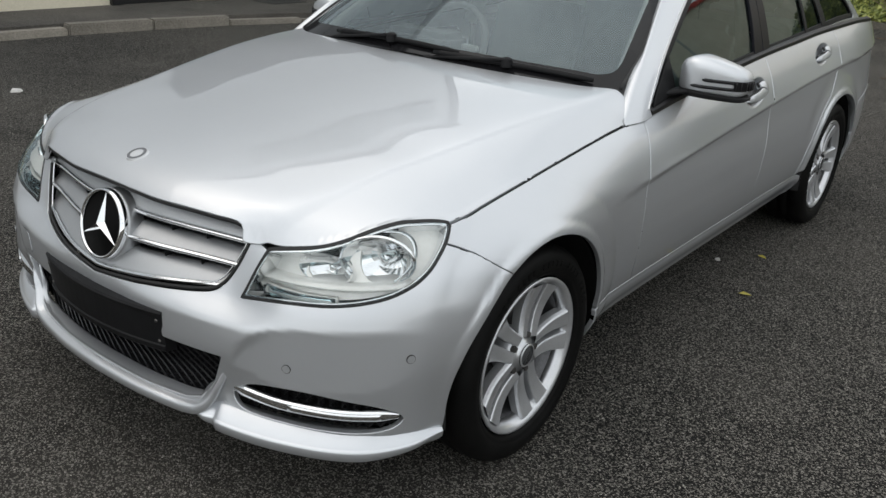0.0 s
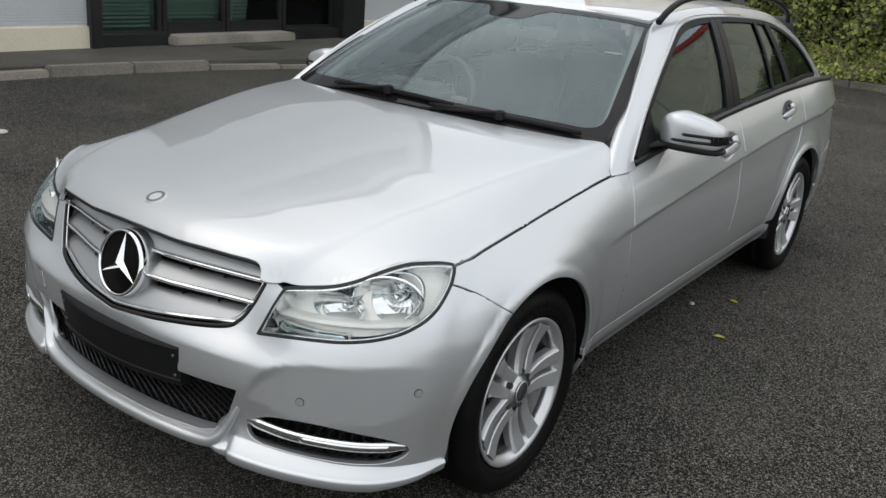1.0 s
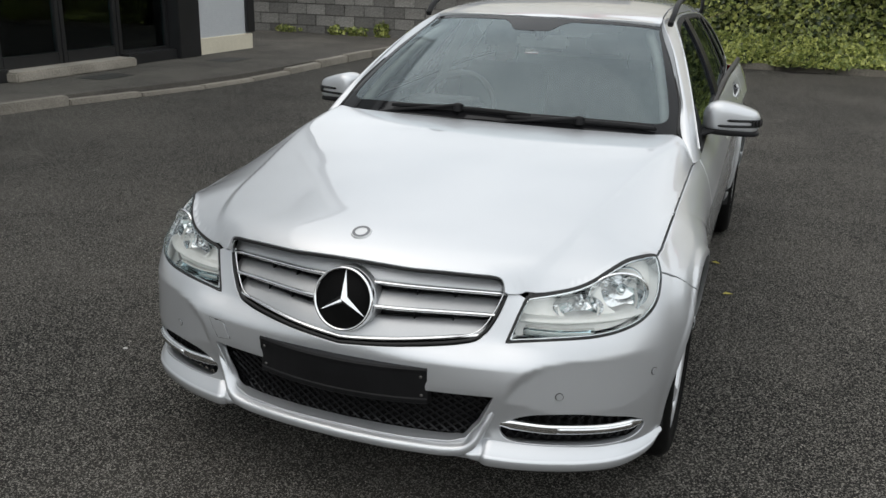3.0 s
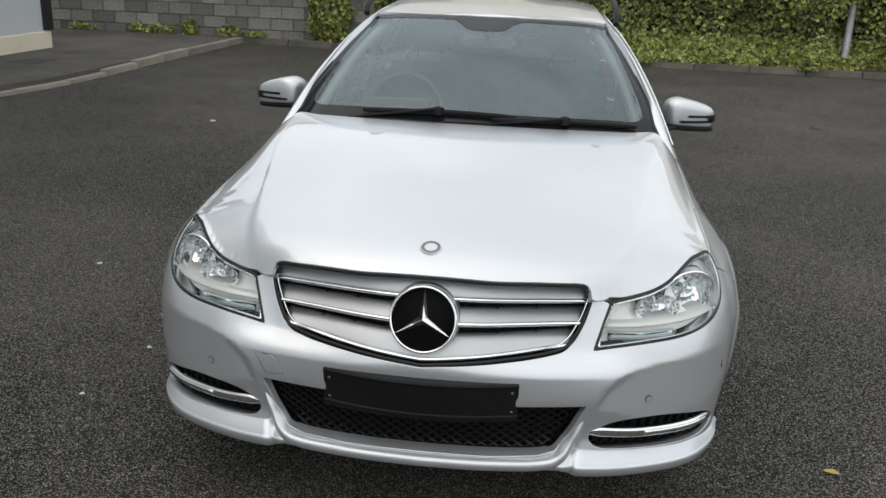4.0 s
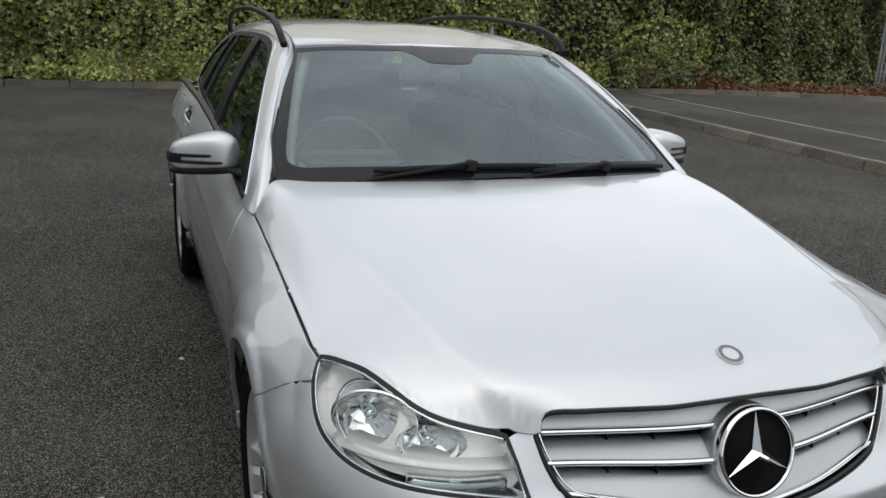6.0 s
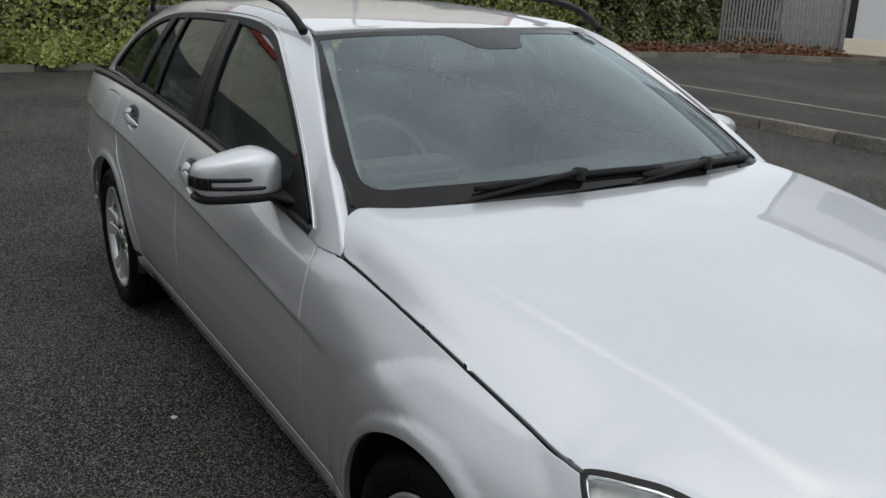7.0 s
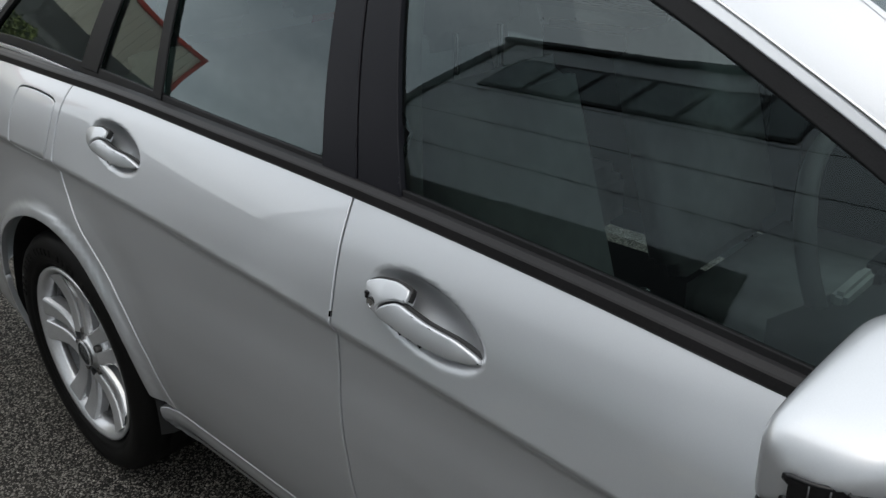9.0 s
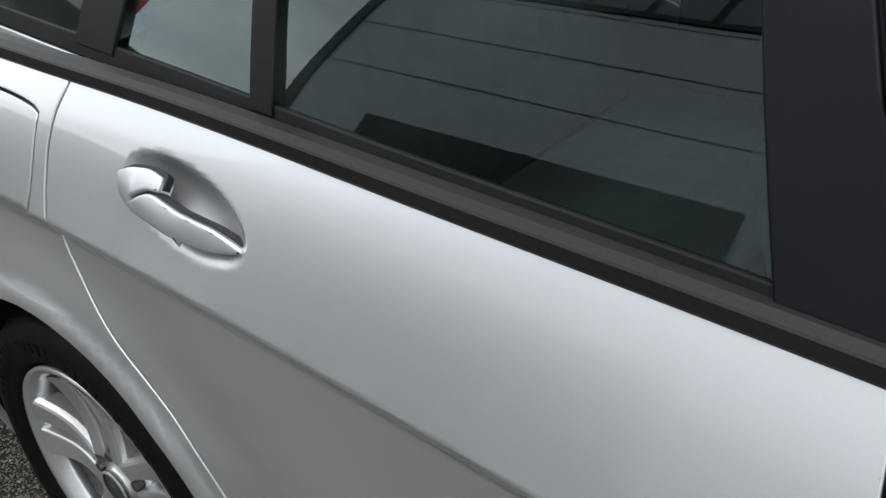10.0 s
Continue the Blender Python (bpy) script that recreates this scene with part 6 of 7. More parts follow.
for side in (1, -1):
    # fog lamp slot: dark back, lattice, bright bar
    fb = np.array(FOG_HOLE)
    wide = inset(fb, -0.02)
    panel("fog_slot", wide, lambda s, z: skin(s, z, 0.0) * [0.96, 1, 1] + [0, 0.055, 0], BLACK_PLASTIC, car, (0.04, 0.02), side=side, gap=0)
    bar = smooth_line([(0.462, 0.351), (0.50, 0.353), (0.60, 0.349), (0.72, 0.347), (0.82, 0.345), (0.875, 0.342), (0.905, 0.338)], 8)
    bp = skin(bar[:, 0], bar[:, 1], 0.0)
    n_out = np.stack([np.interp(bar[:, 0], PLAN_S, PLAN_N[:, 0]), np.interp(bar[:, 0], PLAN_S, PLAN_N[:, 1]), 0 * bar[:, 0]], 1)
    fog_bar = sweep("fog_lamp_bar", bp - n_out * 0.003, [(-0.018, -0.016), (0.001, -0.0145), (0.0055, -0.011), (0.0065, 0.008), (0.003, 0.0135), (-0.018, 0.016)], CHROME, car, scales=np.interp(bar[:, 0], [0.462, 0.50, 0.86, 0.905], [0.35, 1.0, 1.0, 0.5]), side=side, label="chrome bar with a slim daylight lamp")
    lamp = slice(18, 38)
    sweep("daylight_lamp", (bp + n_out * 0.004)[lamp], oval(0.003, 0.0085, 8, 3), REFLECTOR, fog_bar, side=side)
    mesh_lines = []
    for k in np.arange(0.46, 0.95, 0.030):
        for sgn in (1, -1):
            mesh_lines.append([skin(k + sgn * (z - 0.35) * 0.9, z, 0.035) for z in np.linspace(0.30, 0.395, 5)])
    strips("fog_lattice", mesh_lines, [(-0.0025, -0.003), (0.0025, -0.003), (0.0025, 0.003), (-0.0025, 0.003)], BLACK_PLASTIC, car, up=(0, -1, 0), side=side)
    # blade along the lower edge
    bl = smooth_line([(0.375, 0.262), (0.44, 0.250), (0.55, 0.243), (0.70, 0.240), (0.84, 0.241), (0.93, 0.247), (1.00, 0.256), (1.035, 0.260)], 8)
    bpts = skin(bl[:, 0], bl[:, 1], 0.0)
    bn = np.stack([np.interp(bl[:, 0], PLAN_S, PLAN_N[:, 0]), np.interp(bl[:, 0], PLAN_S, PLAN_N[:, 1]), 0 * bl[:, 0]], 1)
    sweep("bumper_blade", bpts + bn * 0.008, [(-0.03, -0.019), (0.004, -0.019), (0.015, -0.017), (0.020, -0.012), (0.0235, 0.010), (0.0215, 0.0145), (0.0185, 0.0165), (0.016, 0.0185), (0.002, 0.054), (-0.03, 0.056)], SILVER, car, scales=np.interp(bl[:, 0], [0.375, 0.43, 0.82, 0.95, 1.035], [0.35, 1.0, 1.0, 0.6, 0.2]), side=side, label="silver blade along the bumper's lower edge")
    for s, z in ((s_of(0.62, -0.678), 0.452), (s_of(0.829, -0.479), 0.492)):
        p = skin(s, z)
        nn = Vector((float(np.interp(s, PLAN_S, PLAN_N[:, 0])), float(np.interp(s, PLAN_S, PLAN_N[:, 1])), 0.0))
        bm = bmesh.new()
        bmesh.ops.create_cone(bm, cap_ends=True, segments=20, radius1=0.0112, radius2=0.0112, depth=0.003)
        m = Matrix.Translation((float(p[0]), float(p[1]), float(p[2]))) @ nn.to_track_quat("Z", "Y").to_matrix().to_4x4()
        bmesh.ops.transform(bm, verts=bm.verts, matrix=Matrix.Diagonal((side, 1, 1, 1)) @ m)
        sensor = part("parking_sensor", bm, SEAL, car, "silver parking sensor in a dark ring")
        bm = bmesh.new()
        bmesh.ops.create_cone(bm, cap_ends=True, segments=20, radius1=0.0103, radius2=0.0098, depth=0.005)
        bmesh.ops.transform(bm, verts=bm.verts, matrix=Matrix.Diagonal((side, 1, 1, 1)) @ m)
        part("sensor_face", bm, SILVER, sensor)

    # headlamp
    LAMP = np.vstack([LAMP_LOW, LAMP_TOP[1:], [(0.505, 0.655)]])
    ring_a, ring_b = inset(LAMP, 0.0042), inset(LAMP, 0.0098)

    def sunk(s, z, d=0.10):
        p = np.asarray(body(s, z, False))
        k = ease((np.asarray(s) - 0.45) / 0.7)
        return p + np.stack([-0.55 * d * k, d * (1 - 0.35 * k), 0 * k], -1)

    def disc(s, z, rs, rz):
        return [(s + rs * math.cos(w), z + rz * math.sin(w)) for w in np.linspace(0, 2 * math.pi, 25)[:-1]]

    headlamp = panel("headlamp", inset(LAMP, -0.004), lambda s, z: sunk(s, z, 0.062), LAMP_BED, car, (0.03, 0.02), holes=[disc(0.842, 0.696, 0.078, 0.051), disc(0.676, 0.668, 0.066, 0.036)], side=side, gap=0, label="clear headlamp with chrome reflectors")
    panel("lamp_seal", LAMP, body, SEAL, headlamp, (0.03, 0.02), holes=[ring_a], side=side, gap=-0.003, lip=0.002, depth=0.03)
    panel("lamp_bezel", ring_a, lambda s, z: body(s, z) - [0, 0, 0.001], REFLECTOR, headlamp, (0.03, 0.02), holes=[ring_b], side=side, gap=0.0, lip=0.003, depth=0.085)
    lens = panel("lamp_lens", ring_a, lambda s, z: np.asarray(body(s, z)) + np.stack([0.004 * np.ones_like(s), -0.002 * np.ones_like(s), 0 * s], -1), LENS, headlamp, (0.03, 0.02), side=side, gap=0, lip=0.001, depth=0.002)
    lens.visible_shadow = False

    def lean(c, wide, slant):
        """A matrix that widens a bowl and slants it along the lens."""
        return Matrix.Translation(c) @ Matrix(((wide, 0, 0, 0), (wide * slant, 1, 0, 0), (0, 0, 1, 0), (0, 0, 0, 1))) @ Matrix.Translation(-c)

    def bowl(name, s, z, r, depth, sink, wide, slant, mat=REFLECTOR):
        c = sunk(np.float64(s), np.float64(z), sink)
        prof = [(-0.004, r * 1.02), (0.0, r), (depth * 0.35, r * 0.84), (depth * 0.7, r * 0.55), (depth, r * 0.16), (depth, 0.0)]
        ob = lathe(name, prof, mat, headlamp, (float(c[0]), float(c[1]), float(c[2])), axis="y", n=22, side=1, smooth=False)
        ob.data.transform(lean(Vector((float(c[0]), float(c[1]), float(c[2]))), wide, slant))
        if side < 0:
            ob.data.transform(Matrix.Diagonal((-1, 1, 1, 1)))
            ob.data.flip_normals()
        return c

    c = bowl("main_reflector", 0.838, 0.697, 0.057, 0.055, 0.044, 1.22, 0.62)
    c2 = bowl("side_reflector", 0.676, 0.669, 0.039, 0.045, 0.046, 1.65, 0.32)
    for cc, r in ((c, 0.013), (c2, 0.009)):
        ob = lathe("bulb_shield", [(0.012, 0.0), (0.012, r * 0.7), (0.016, r), (0.05, r)], CHROME, headlamp, (float(cc[0]), float(cc[1]), float(cc[2])), axis="y", n=20)
        if side < 0:
            ob.data.transform(Matrix.Diagonal((-1, 1, 1, 1)))
            ob.data.flip_normals()
    ring_line = [(float(c[0]) + 0.0725 * math.cos(w), float(c[1]) - 0.004 + 0.045 * math.cos(w), float(c[2]) + 0.0595 * math.sin(w)) for w in np.linspace(0, 2 * math.pi, 33)[:-1]]
    sweep("reflector_ring", ring_line, oval(0.0035, 0.006, 6), CHROME, headlamp, up=(0, 1, 0), closed=True, side=side)
    fin = np.array([sunk(np.float64(a), np.float64(b), 0.020) for a, b in smooth_line([(0.80, 0.748), (0.87, 0.757), (0.93, 0.755), (0.962, 0.738), (0.955, 0.708), (0.925, 0.682), (0.885, 0.662)], 6)])
    sweep("lamp_fin", fin, oval(0.0025, 0.007, 8, 3), CHROME, headlamp, up=(0, 1, 0), side=side, label="chrome fin beside the main reflector")
    for zz, name, mat in ((0.0, "indicator_strip", LENS), (0.0, "indicator_back", LAMP_BED)):
        ln = np.array([sunk(np.float64(s), np.float64(0.600 + 0.032 * (s - 0.50)), 0.034 if mat is LENS else 0.048) for s in np.linspace(0.515, 0.72, 14)])
        sweep(name, ln, [(-0.006, -0.008), (0.006, -0.008), (0.006, 0.012), (-0.006, 0.012)], mat, headlamp, side=side)
    for s in np.linspace(0.525, 0.71, 20):
        p = sunk(np.float64(s), np.float64(0.602 + 0.032 * (s - 0.50)), 0.038)
        part("indicator_rib", box_bm(side * p[0] - 0.0006, side * p[0] + 0.0006, p[1] + 0.004, p[1] + 0.012, p[2] - 0.008, p[2] + 0.011), CHROME, headlamp)
    ln = np.array([sunk(np.float64(s), np.float64(0.628 + 0.05 * (s - 0.50) ** 1.0), 0.040) for s in np.linspace(0.50, 0.93, 20)])
    sweep("lamp_shelf", ln, [(-0.05, -0.004), (0.010, -0.004), (0.012, 0.003), (-0.05, 0.010)], LAMP_BED, headlamp, side=side)

# towing eye cover on the car's right
tow = np.array([(0.475, 0.515), (0.411, 0.511), (0.384, 0.464), (0.436, 0.458)]) * [-1, 1]
tow_gap = panel("towing_eye_gap", resample(inset(tow, -0.0018), 0.01, True), lambda s, z: skin(s, z), SEAL, car, (0.012, 0.012), raised=0.0008, gap=0.0, lip=0.0004, depth=0.002)
panel("towing_eye_cover", resample(tow, 0.01, True), lambda s, z: skin(s, z), SILVER, tow_gap, (0.012, 0.012), raised=0.0018, gap=0.0002, lip=0.001, depth=0.002)

# ---- the car: mirrors, handles, wipers, roof rails ----
def mirror_shell(u, w, grow=1.0):
    """The mirror's cap: u from its root (0) to its tip (1), w round its section."""
    u, w = np.asarray(u, float), np.asarray(w, float)
    x = 0.772 + 0.224 * u
    close = np.sqrt(np.clip(1 - np.abs(2 * u - 1) ** 11, 0, 1))
    yf, yb = 0.868 + 0.085 * u ** 1.8 + 0.05 * (1 - u) ** 6, 1.022 + 0.022 * u
    zt, zb = 1.046 - 0.026 * np.clip((0.32 - u) / 0.32, 0, 1) ** 2 - 0.044 * np.clip((u - 0.30) / 0.70, 0, 1) ** 1.4, 0.936 - 0.010 * u
    cy, cz, ry, rz = (yf + yb) / 2, (zt + zb) / 2, (yb - yf) / 2, (zt - zb) / 2
    c, s = np.cos(w), np.sin(w)
    # rounded above, nearly flat below
    n = np.where(s > 0, 4.0, 9.0)
    return np.stack([x, cy + ry * close * grow * np.sign(c) * np.abs(c) ** (2 / n), cz + rz * close * grow * np.sign(s) * np.abs(s) ** (2 / n)], -1)


def mirror_front(u, z):
    """The place on the front of the mirror's cap at a height."""
    w = np.linspace(math.pi * 0.5, math.pi * 1.5, 4001)
    ring = mirror_shell(np.full(len(w), u), w)
    return np.array([np.interp(z, ring[::-1, 2], ring[::-1, k]) for k in range(3)])


def tube_mesh(name, f, nu, nw, mat, parent, side=1, label=""):
    us = 0.5 - 0.5 * np.cos(np.linspace(0.02, math.pi - 0.02, nu))
    ws = np.linspace(0, 2 * math.pi, nw + 1)[:-1]
    bm = bmesh.new()
    rows = [[bm.verts.new(tuple(f(u, w) * [side, 1, 1])) for w in ws] for u in us]
    for r0, r1 in zip(rows, rows[1:]):
        for i in range(nw):
            bm.faces.new((r0[i], r0[(i + 1) % nw], r1[(i + 1) % nw], r1[i]))
    bm.faces.new(rows[0])
    bm.faces.new(rows[-1])
    return part(name, bm, mat, parent, label, smooth=True)


for side in (1, -1):
    mirror = tube_mesh("door_mirror", mirror_shell, 28, 40, SILVER, car, side, "silver door mirror with a slotted indicator")
    # black underside and the arm to the door
    tube_mesh("mirror_base", lambda u, w: (mirror_shell(u, w, 1.0) - [0, 0, 0.98]) * [1, 1, 0.25] + [0.001, -0.001, 0.9305 - 0.008 * u], 20, 32, BLACK_PLASTIC, mirror, side)
    arm = smooth_line([(0.735, 0.815, 0.914), (0.765, 0.845, 0.922), (0.80, 0.89, 0.929), (0.84, 0.94, 0.930)], 5)
    sweep("mirror_arm", arm, oval(0.030, 0.0085, 12, 3), BLACK_PLASTIC, mirror, side=side)
    back_face = [(0.83, 1.026, 0.948), (0.945, 1.036, 0.944), (0.945, 1.036, 0.995), (0.84, 1.027, 1.008)]
    bm = bmesh.new()
    bm.faces.new([bm.verts.new((side * x, y, z)) for x, y, z in back_face])
    part("mirror_glass", bm, CHROME, mirror)
    # two slots of the indicator, joined at the tip
    for z0, z1, u0, u1 in ((0.977, 0.974, 0.44, 0.975), (0.955, 0.953, 0.29, 0.975)):
        slot = []
        for u in np.linspace(u0, u1, 16):
            z = z0 + (z1 - z0) * (u - u0) / (u1 - u0)
            slot.append(mirror_front(u, z) + [0.002 * u, -0.0015, 0])
        # on round the tip
        y_f, y_b = slot[-1][1], 1.04
        for k in np.linspace(-0.86, 0.25, 9):
            uu = 0.5 + 0.5 * (1 - k * k) ** (1 / 11)
            slot.append(np.array([0.7735 + 0.224 * uu, (y_f + y_b) / 2 + (y_b - y_f) / 2 * k, slot[15][2]]))
        sweep("indicator_slot", slot, oval(0.003, 0.0055, 8), BLACK_GLOSS, mirror, side=side, scales=np.r_[0.45, np.ones(23), 0.5])
    # dark louvred lens where the two slots meet at the tip
    stations = []
    for u in np.linspace(0.84, 0.975, 6):
        stations.append([mirror_front(u, z) + [0.005 * u, -0.0035, 0] for z in (0.951, 0.966, 0.979)])
    y_f, y_b = stations[-1][1][1], 1.04
    for k in np.linspace(-0.8, 0.1, 6):
        uu = 0.5 + 0.5 * (1 - k * k) ** (1 / 11)
        stations.append([np.array([0.7785 + 0.224 * uu, (y_f + y_b) / 2 + (y_b - y_f) / 2 * k, z]) for z in (0.951, 0.966, 0.979)])
    bm = bmesh.new()
    rows = [[bm.verts.new((side * q[0], q[1], q[2])) for q in st] for st in stations]
    for r0, r1 in zip(rows, rows[1:]):
        for i in range(2):
            bm.faces.new((r0[i], r0[i + 1], r1[i + 1], r1[i]))
    lens = part("indicator_lens", bm, BLACK_GLOSS, mirror, "smoked louvred indicator lens", smooth=True)
    for st in stations[1:-1:2]:
        sweep("lens_rib", [q + [0.001, -0.001, 0] for q in st], oval(0.0007, 0.0007, 4), BARREL, lens, up=(0, 1, 0), side=side)
    # the black sail in the corner of the window
    sail = [(0.72, 0.895), (0.90, 0.925), (0.905, 1.035), (0.85, 1.000), (0.745, 0.922)]
    panel("mirror_sail", sail, lambda y, z: cabin(y, z, False) + [0.003, 0, 0], BLACK_PLASTIC, car, (0.03, 0.03), side=side, gap=0, lip=0.003, out=(1, 0, 0))

    # door handles: a leaf-shaped grip, its rear cap, a dark joint round both, and a lock on the driver's door
    for (hy, hz, hk), door in zip(HANDLES, ("front", "rear")):
        grip = [(0.063, -0.010), (0.025, -0.017), (-0.025, -0.022), (-0.081, -0.023), (-0.115, -0.020), (-0.130, -0.016), (-0.128, -0.008), (-0.115, 0.000), (-0.089, 0.0090), (-0.071, 0.0110), (-0.053, 0.0125), (-0.030, 0.0148), (0.005, 0.0190), (0.017, 0.021), (0.035, 0.019), (0.059, 0.005)]
        cap = [(0.100, 0.020), (0.100, 0.026), (0.098, 0.029), (0.080, 0.037), (0.063, 0.041), (0.041, 0.043), (0.018, 0.040), (0.013, 0.037), (0.012, 0.028), (0.015, 0.0235), (0.035, 0.021), (0.060, 0.007), (0.065, -0.009), (0.091, 0.001)]

        def raised(y, z, sink=0.0):
            """A place on the handle's face, over the door."""
            dy, dz = (np.asarray(y) - hy) / hk, (np.asarray(z) - hz - 0.04 * (np.asarray(y) - hy)) / hk
            lift = np.interp(dy, [-0.131, -0.115, -0.085, -0.03, 0.06, 0.10], [0.003, 0.008, 0.015, 0.020, 0.020, 0.014])
            lift = lift - 7 * (dz - 0.002 - 0.16 * dy * (dy > 0)) ** 2 - sink
            p = body(np.interp(y, PLAN[:, 1], PLAN_S), np.asarray(z), False)
            return p + np.stack([lift, 0 * lift, 0 * lift], -1)

        def outline(points, out=0.0):
            q = smooth_line([(hy + a * hk, hz + (b + 0.04 * a) * hk) for a, b in points], 4, True)
            return inset(q, -out) if out else q

        handle = panel("door_handle", outline(grip), raised, SILVER, car, (0.006, 0.005), side=side, gap=0.0004, lip=0.004, depth=0.012, out=(1, 0, 0), label="silver pull handle in a dished recess")
        panel("handle_cap", outline(cap), raised, SILVER, handle, (0.006, 0.005), side=side, gap=0.0004, lip=0.003, depth=0.02, out=(1, 0, 0))
        for shape in (grip, cap):
            panel("handle_joint", outline([(a, b - 0.0012) for a, b in shape], 0.0004), lambda y, z: raised(y, z, 0.008), SEAL, handle, (0.008, 0.006), side=side, gap=0, lip=0.001, depth=0.010, out=(1, 0, 0))
        if door == "front" and side < 0:
            q = raised(np.float64(hy + 0.076 * hk), np.float64(hz + 0.006))
            lathe("key_lock", [(-0.004, 0.0075), (0.0012, 0.0075), (0.0014, 0.006), (0.0008, 0.0055), (0.0008, 0.0)], CHROME, handle, (-q[0], q[1], q[2]), side=side, n=24, smooth=False)
            lathe("lock_ring", [(-0.004, 0.0090), (0.0006, 0.0090), (0.0006, 0.0074), (-0.004, 0.0074)], SEAL, handle, (-q[0], q[1], q[2]), side=side, n=24)
            r = raised(np.float64(hy + 0.0885 * hk), np.float64(hz + 0.013))
            part("handle_sensor", box_bm(-(r[0] + 0.0015), -(r[0] - 0.006), r[1] - 0.004, r[1] + 0.005, r[2] - 0.005, r[2] + 0.006, 0.001), BLACK_GLOSS, handle)

    # roof rails
    rail = smooth_line([(0.568, 1.265, 1.312), (0.572, 1.33, 1.352), (0.570, 1.45, 1.388), (0.566, 1.65, 1.408), (0.560, 2.1, 1.424), (0.552, 2.6, 1.412), (0.540, 2.95, 1.380), (0.525, 3.18, 1.325), (0.515, 3.25, 1.285)], 7)
    sweep("roof_rail", rail, oval(0.012, 0.011, 10, 2.6), BLACK_PLASTIC, car, side=side, scales=np.interp(np.linspace(0, 1, len(rail)), [0, 0.05, 0.93, 1], [1.1, 1.05, 1.0, 1.2]), label="satin black raised roof rail")

# wipers: blade, arm with its spoiler, joint and pivot cap each
def wiper(pivot_u, tip_u, start_u, v0, v1, rise):
    p = np.asarray(screen(pivot_u, 0.0)) + [0, 0.006, -0.010]
    line = [np.asarray(screen(u, v0 + (v1 - v0) * i / 16 + rise * math.sin(math.pi * i / 16))) + [0, -0.008, 0.010] for i, u in enumerate(np.linspace(start_u, tip_u, 17))]
    blade = sweep("wiper", line, [(-0.005, -0.010), (0.005, -0.010), (0.008, -0.002), (0.003, 0.007), (-0.003, 0.007), (-0.006, 0.000)], BLACK_PLASTIC, car, label="black wiper resting on the windscreen", scales=np.interp(range(17), [0, 1, 15, 16], [0.7, 1, 1, 0.7]))
    mid = np.array(line[8])
    arm = smooth_line([p, p + (mid - p) * 0.14 + [0, -0.004, 0.008], p + (mid - p) * 0.6 + [0, -0.012, 0.010], mid + [0, -0.012, 0.012], mid + [(mid[0] - p[0]) * 0.05, -0.004, 0.010]], 5)
    sweep("wiper_arm", arm, [(-0.011, -0.005), (0.011, -0.005), (0.011, 0.003), (0.006, 0.008), (-0.006, 0.008), (-0.011, 0.003)], BLACK_PLASTIC, blade, scales=np.linspace(1.0, 0.6, len(arm)))
    lathe("wiper_joint", [(-0.012, 0.019), (0.010, 0.019), (0.017, 0.015), (0.020, 0.007), (0.020, 0.0)], BLACK_PLASTIC, blade, (float(mid[0]), float(mid[1]) - 0.004, float(mid[2])), axis="z", n=20)
    lathe("wiper_pivot", [(-0.02, 0.020), (0.006, 0.020), (0.012, 0.016), (0.014, 0.0)], BLACK_PLASTIC, blade, tuple(float(a) for a in p), axis="z", n=20)


wiper(-0.66, 0.24, -0.61, 0.038, 0.042, 0.012)
wiper(0.08, 0.90, 0.11, 0.018, 0.032, 0.008)
# cowl grille along the base of the screen
cowl = [np.asarray(screen(u, -0.01)) + [0, -0.004, -0.006] for u in np.linspace(-0.97, 0.97, 31)]
sweep("cowl", cowl, [(-0.03, -0.012), (0.022, -0.008), (0.022, 0.004), (-0.03, 0.006)], BLACK_PLASTIC, car)

# ---- the cabin ----
def cushion(name, x0, x1, y0, y1, z0, z1, mat, parent, tilt=0.0, bevel=0.045, label=""):
    bm = box_bm(x0, x1, y0, y1, z0, z1)
    bmesh.ops.bevel(bm, geom=list(bm.edges), offset=bevel, segments=3, affect="EDGES")
    if tilt:
        c = Vector(((x0 + x1) / 2, (y0 + y1) / 2, z0))
        bmesh.ops.rotate(bm, verts=bm.verts, cent=c, matrix=Matrix.Rotation(radians(tilt), 3, "X"))
    return part(name, bm, mat, parent, label, smooth=True)


for x in (-0.36, 0.36):
    seat = cushion("front_seat", x - 0.25, x + 0.25, 1.20, 1.70, 0.34, 0.52, SEAT, car, label="grey leather front seat")
    cushion("seat_back", x - 0.24, x + 0.24, 1.66, 1.80, 0.48, 1.06, SEAT, seat, -16)
    cushion("headrest", x - 0.13, x + 0.13, 1.86, 1.95, 1.09, 1.26, SEAT, seat, -8, 0.035)
    for dx in (-0.06, 0.06):
        lathe("headrest_post", [(0.0, 0.006), (0.10, 0.006)], CHROME, seat, (x + dx, 1.885, 1.02), axis="z", n=8)
rear_seat = cushion("rear_bench", -0.62, 0.62, 2.15, 2.62, 0.36, 0.56, SEAT, car, label="grey leather rear bench")
cushion("bench_back", -0.62, 0.62, 2.58, 2.72, 0.52, 1.02, SEAT, rear_seat, -18)
for x in (-0.36, 0.0, 0.36):
    cushion("rear_headrest", x - 0.12, x + 0.12, 2.76, 2.84, 1.02, 1.15, SEAT, rear_seat, -8, 0.03)
dash_line = [(x, 0.80 + 0.10 * (x / 0.7) ** 2, 0.865) for x in np.linspace(-0.70, 0.70, 21)]
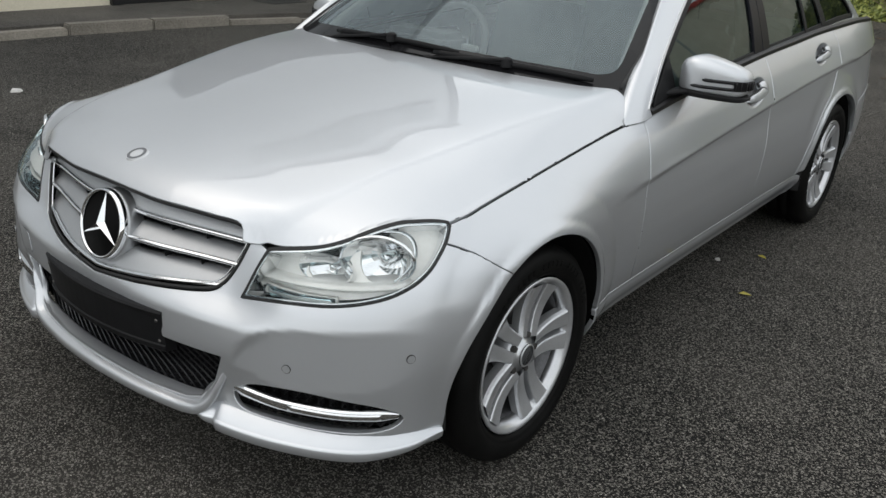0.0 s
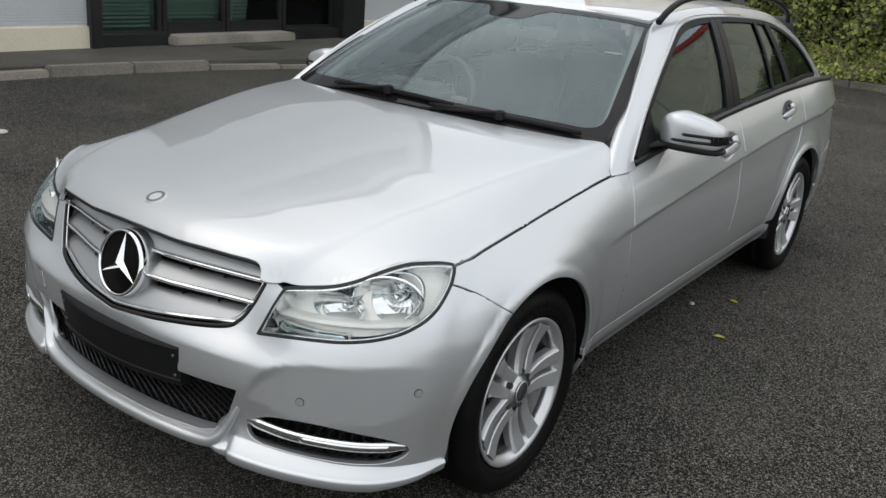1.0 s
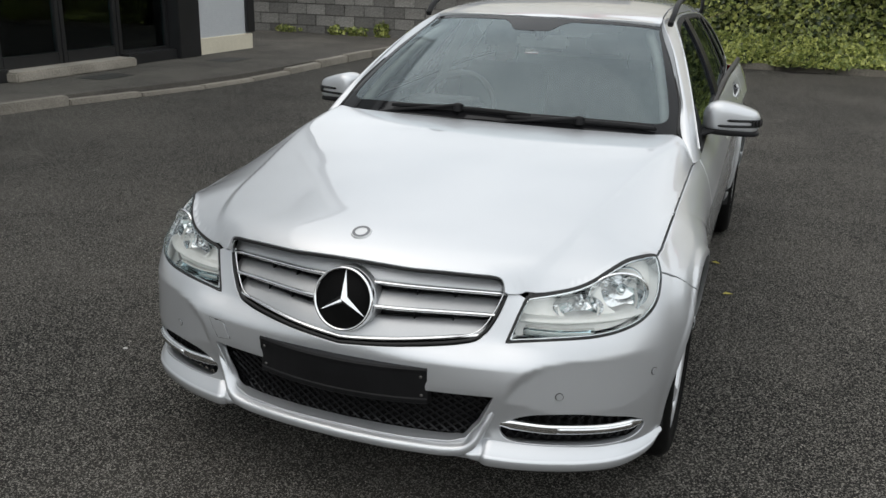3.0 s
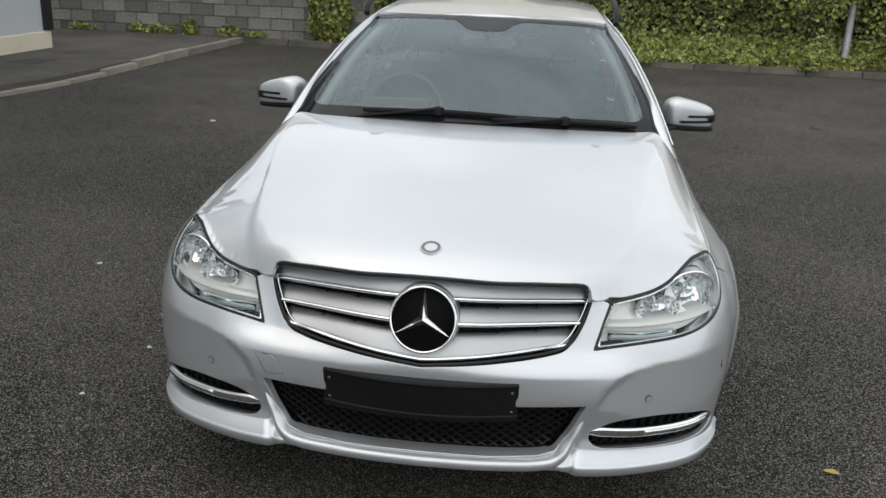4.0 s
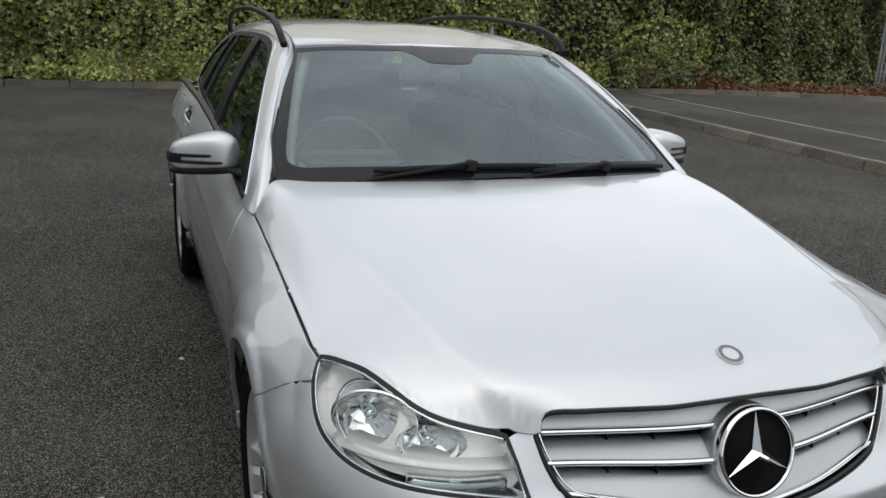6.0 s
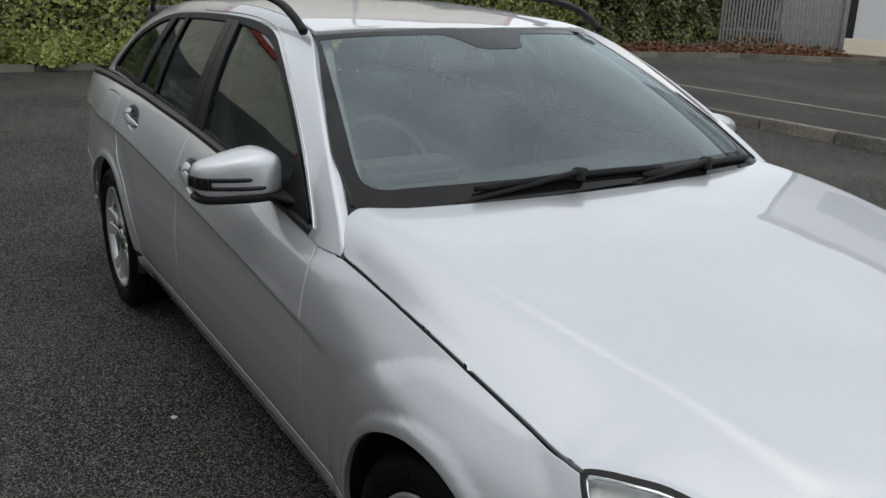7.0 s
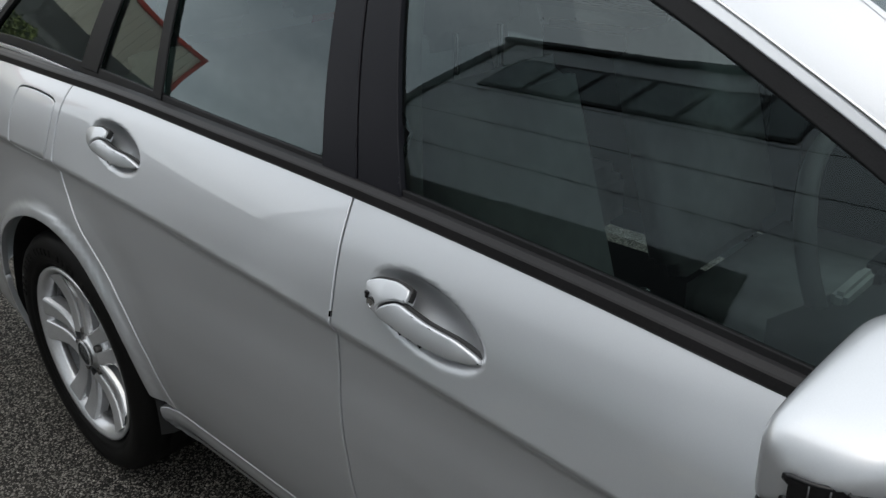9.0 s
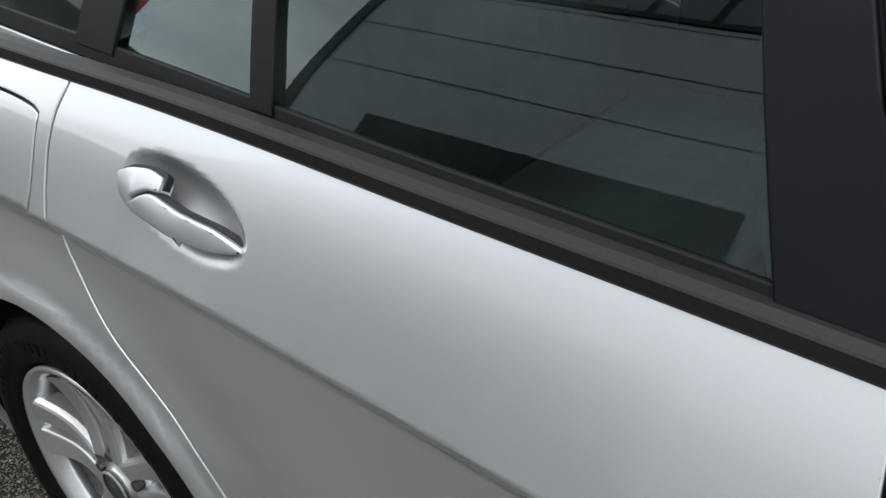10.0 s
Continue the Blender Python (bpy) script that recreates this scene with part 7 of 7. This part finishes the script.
dash = sweep("dashboard", dash_line, [(-0.30, 0.02), (-0.1, 0.045), (0.08, 0.055), (0.20, 0.02), (0.25, -0.08), (0.22, -0.30), (-0.30, -0.30)], DASH, car, label="charcoal moulded dashboard")
part("instrument_hood", box_bm(-0.55, -0.20, 0.92, 1.08, 0.90, 0.965, 0.025), DASH, dash)
ring = []
for w in np.linspace(0, 2 * math.pi, 33)[:-1]:
    q = Matrix.Rotation(radians(-24), 3, "X") @ Vector((0.18 * math.cos(w), 0, 0.18 * math.sin(w)))
    ring.append((-0.37 + q.x, 1.16 + q.y, 0.885 + q.z))
wheel_rim = sweep("steering_wheel", ring, oval(0.014, 0.014, 8), DASH, car, up=(0, 1, 0), closed=True, label="black leather steering wheel")
part("steering_boss", box_bm(-0.45, -0.29, 1.10, 1.15, 0.83, 0.93, 0.03), BLACK_PLASTIC, wheel_rim)
for x0, x1 in ((-0.54, -0.44), (-0.30, -0.20)):
    part("wheel_spoke", box_bm(x0, x1, 1.13, 1.15, 0.88, 0.905, 0.006), GREY_TRIM, wheel_rim)
inner_mirror = part("cabin_mirror", box_bm(-0.125, 0.125, 1.262, 1.289, 1.182, 1.240, 0.014), PALE_TRIM, car, "interior mirror below the roof")
part("mirror_stalk", box_bm(-0.02, 0.02, 1.19, 1.268, 1.222, 1.300, 0.01), BLACK_PLASTIC, inner_mirror)
headliner = panel("headliner", [(-0.5, 1.26), (0.5, 1.26), (0.5, 3.3), (-0.5, 3.3)], lambda x, y: roof(x, y) - [0, 0, 0.03], GREY_TRIM, car, (0.08, 0.08), out=(0, 0, -1), gap=0)
for side in (1, -1):
    for y0, y1 in ((0.72, 1.70), (1.80, 2.58)):
        card = part("door_card", box_bm(min(side * 0.70, side * 0.75), max(side * 0.70, side * 0.75), y0, y1, 0.36, 0.885 if y0 < 1 else 0.93, 0.02), BLACK_PLASTIC, car)
    inner_post = smooth_line([(0.70, 1.75, 0.90), (0.62, 1.82, 1.15), (0.53, 1.88, 1.31)], 5)
    sweep("inner_pillar", inner_post, oval(0.02, 0.05, 8, 3), GREY_TRIM, car, up=(0, 1, 0), side=side)
    front_post = smooth_line([(0.66, 0.70, 0.92), (0.615, 0.88, 1.045), (0.545, 1.12, 1.180), (0.475, 1.31, 1.265)], 5)
    sweep("inner_front_pillar", front_post, oval(0.018, 0.022, 8, 3), GREY_TRIM, car, side=side)
    if side < 0:
        for y, z in ((1.30, 0.905),):
            lathe("door_pin", [(0.0, 0.008), (0.02, 0.008), (0.024, 0.0)], CHROME, car, (side * 0.72, y, z), axis="z", n=12)
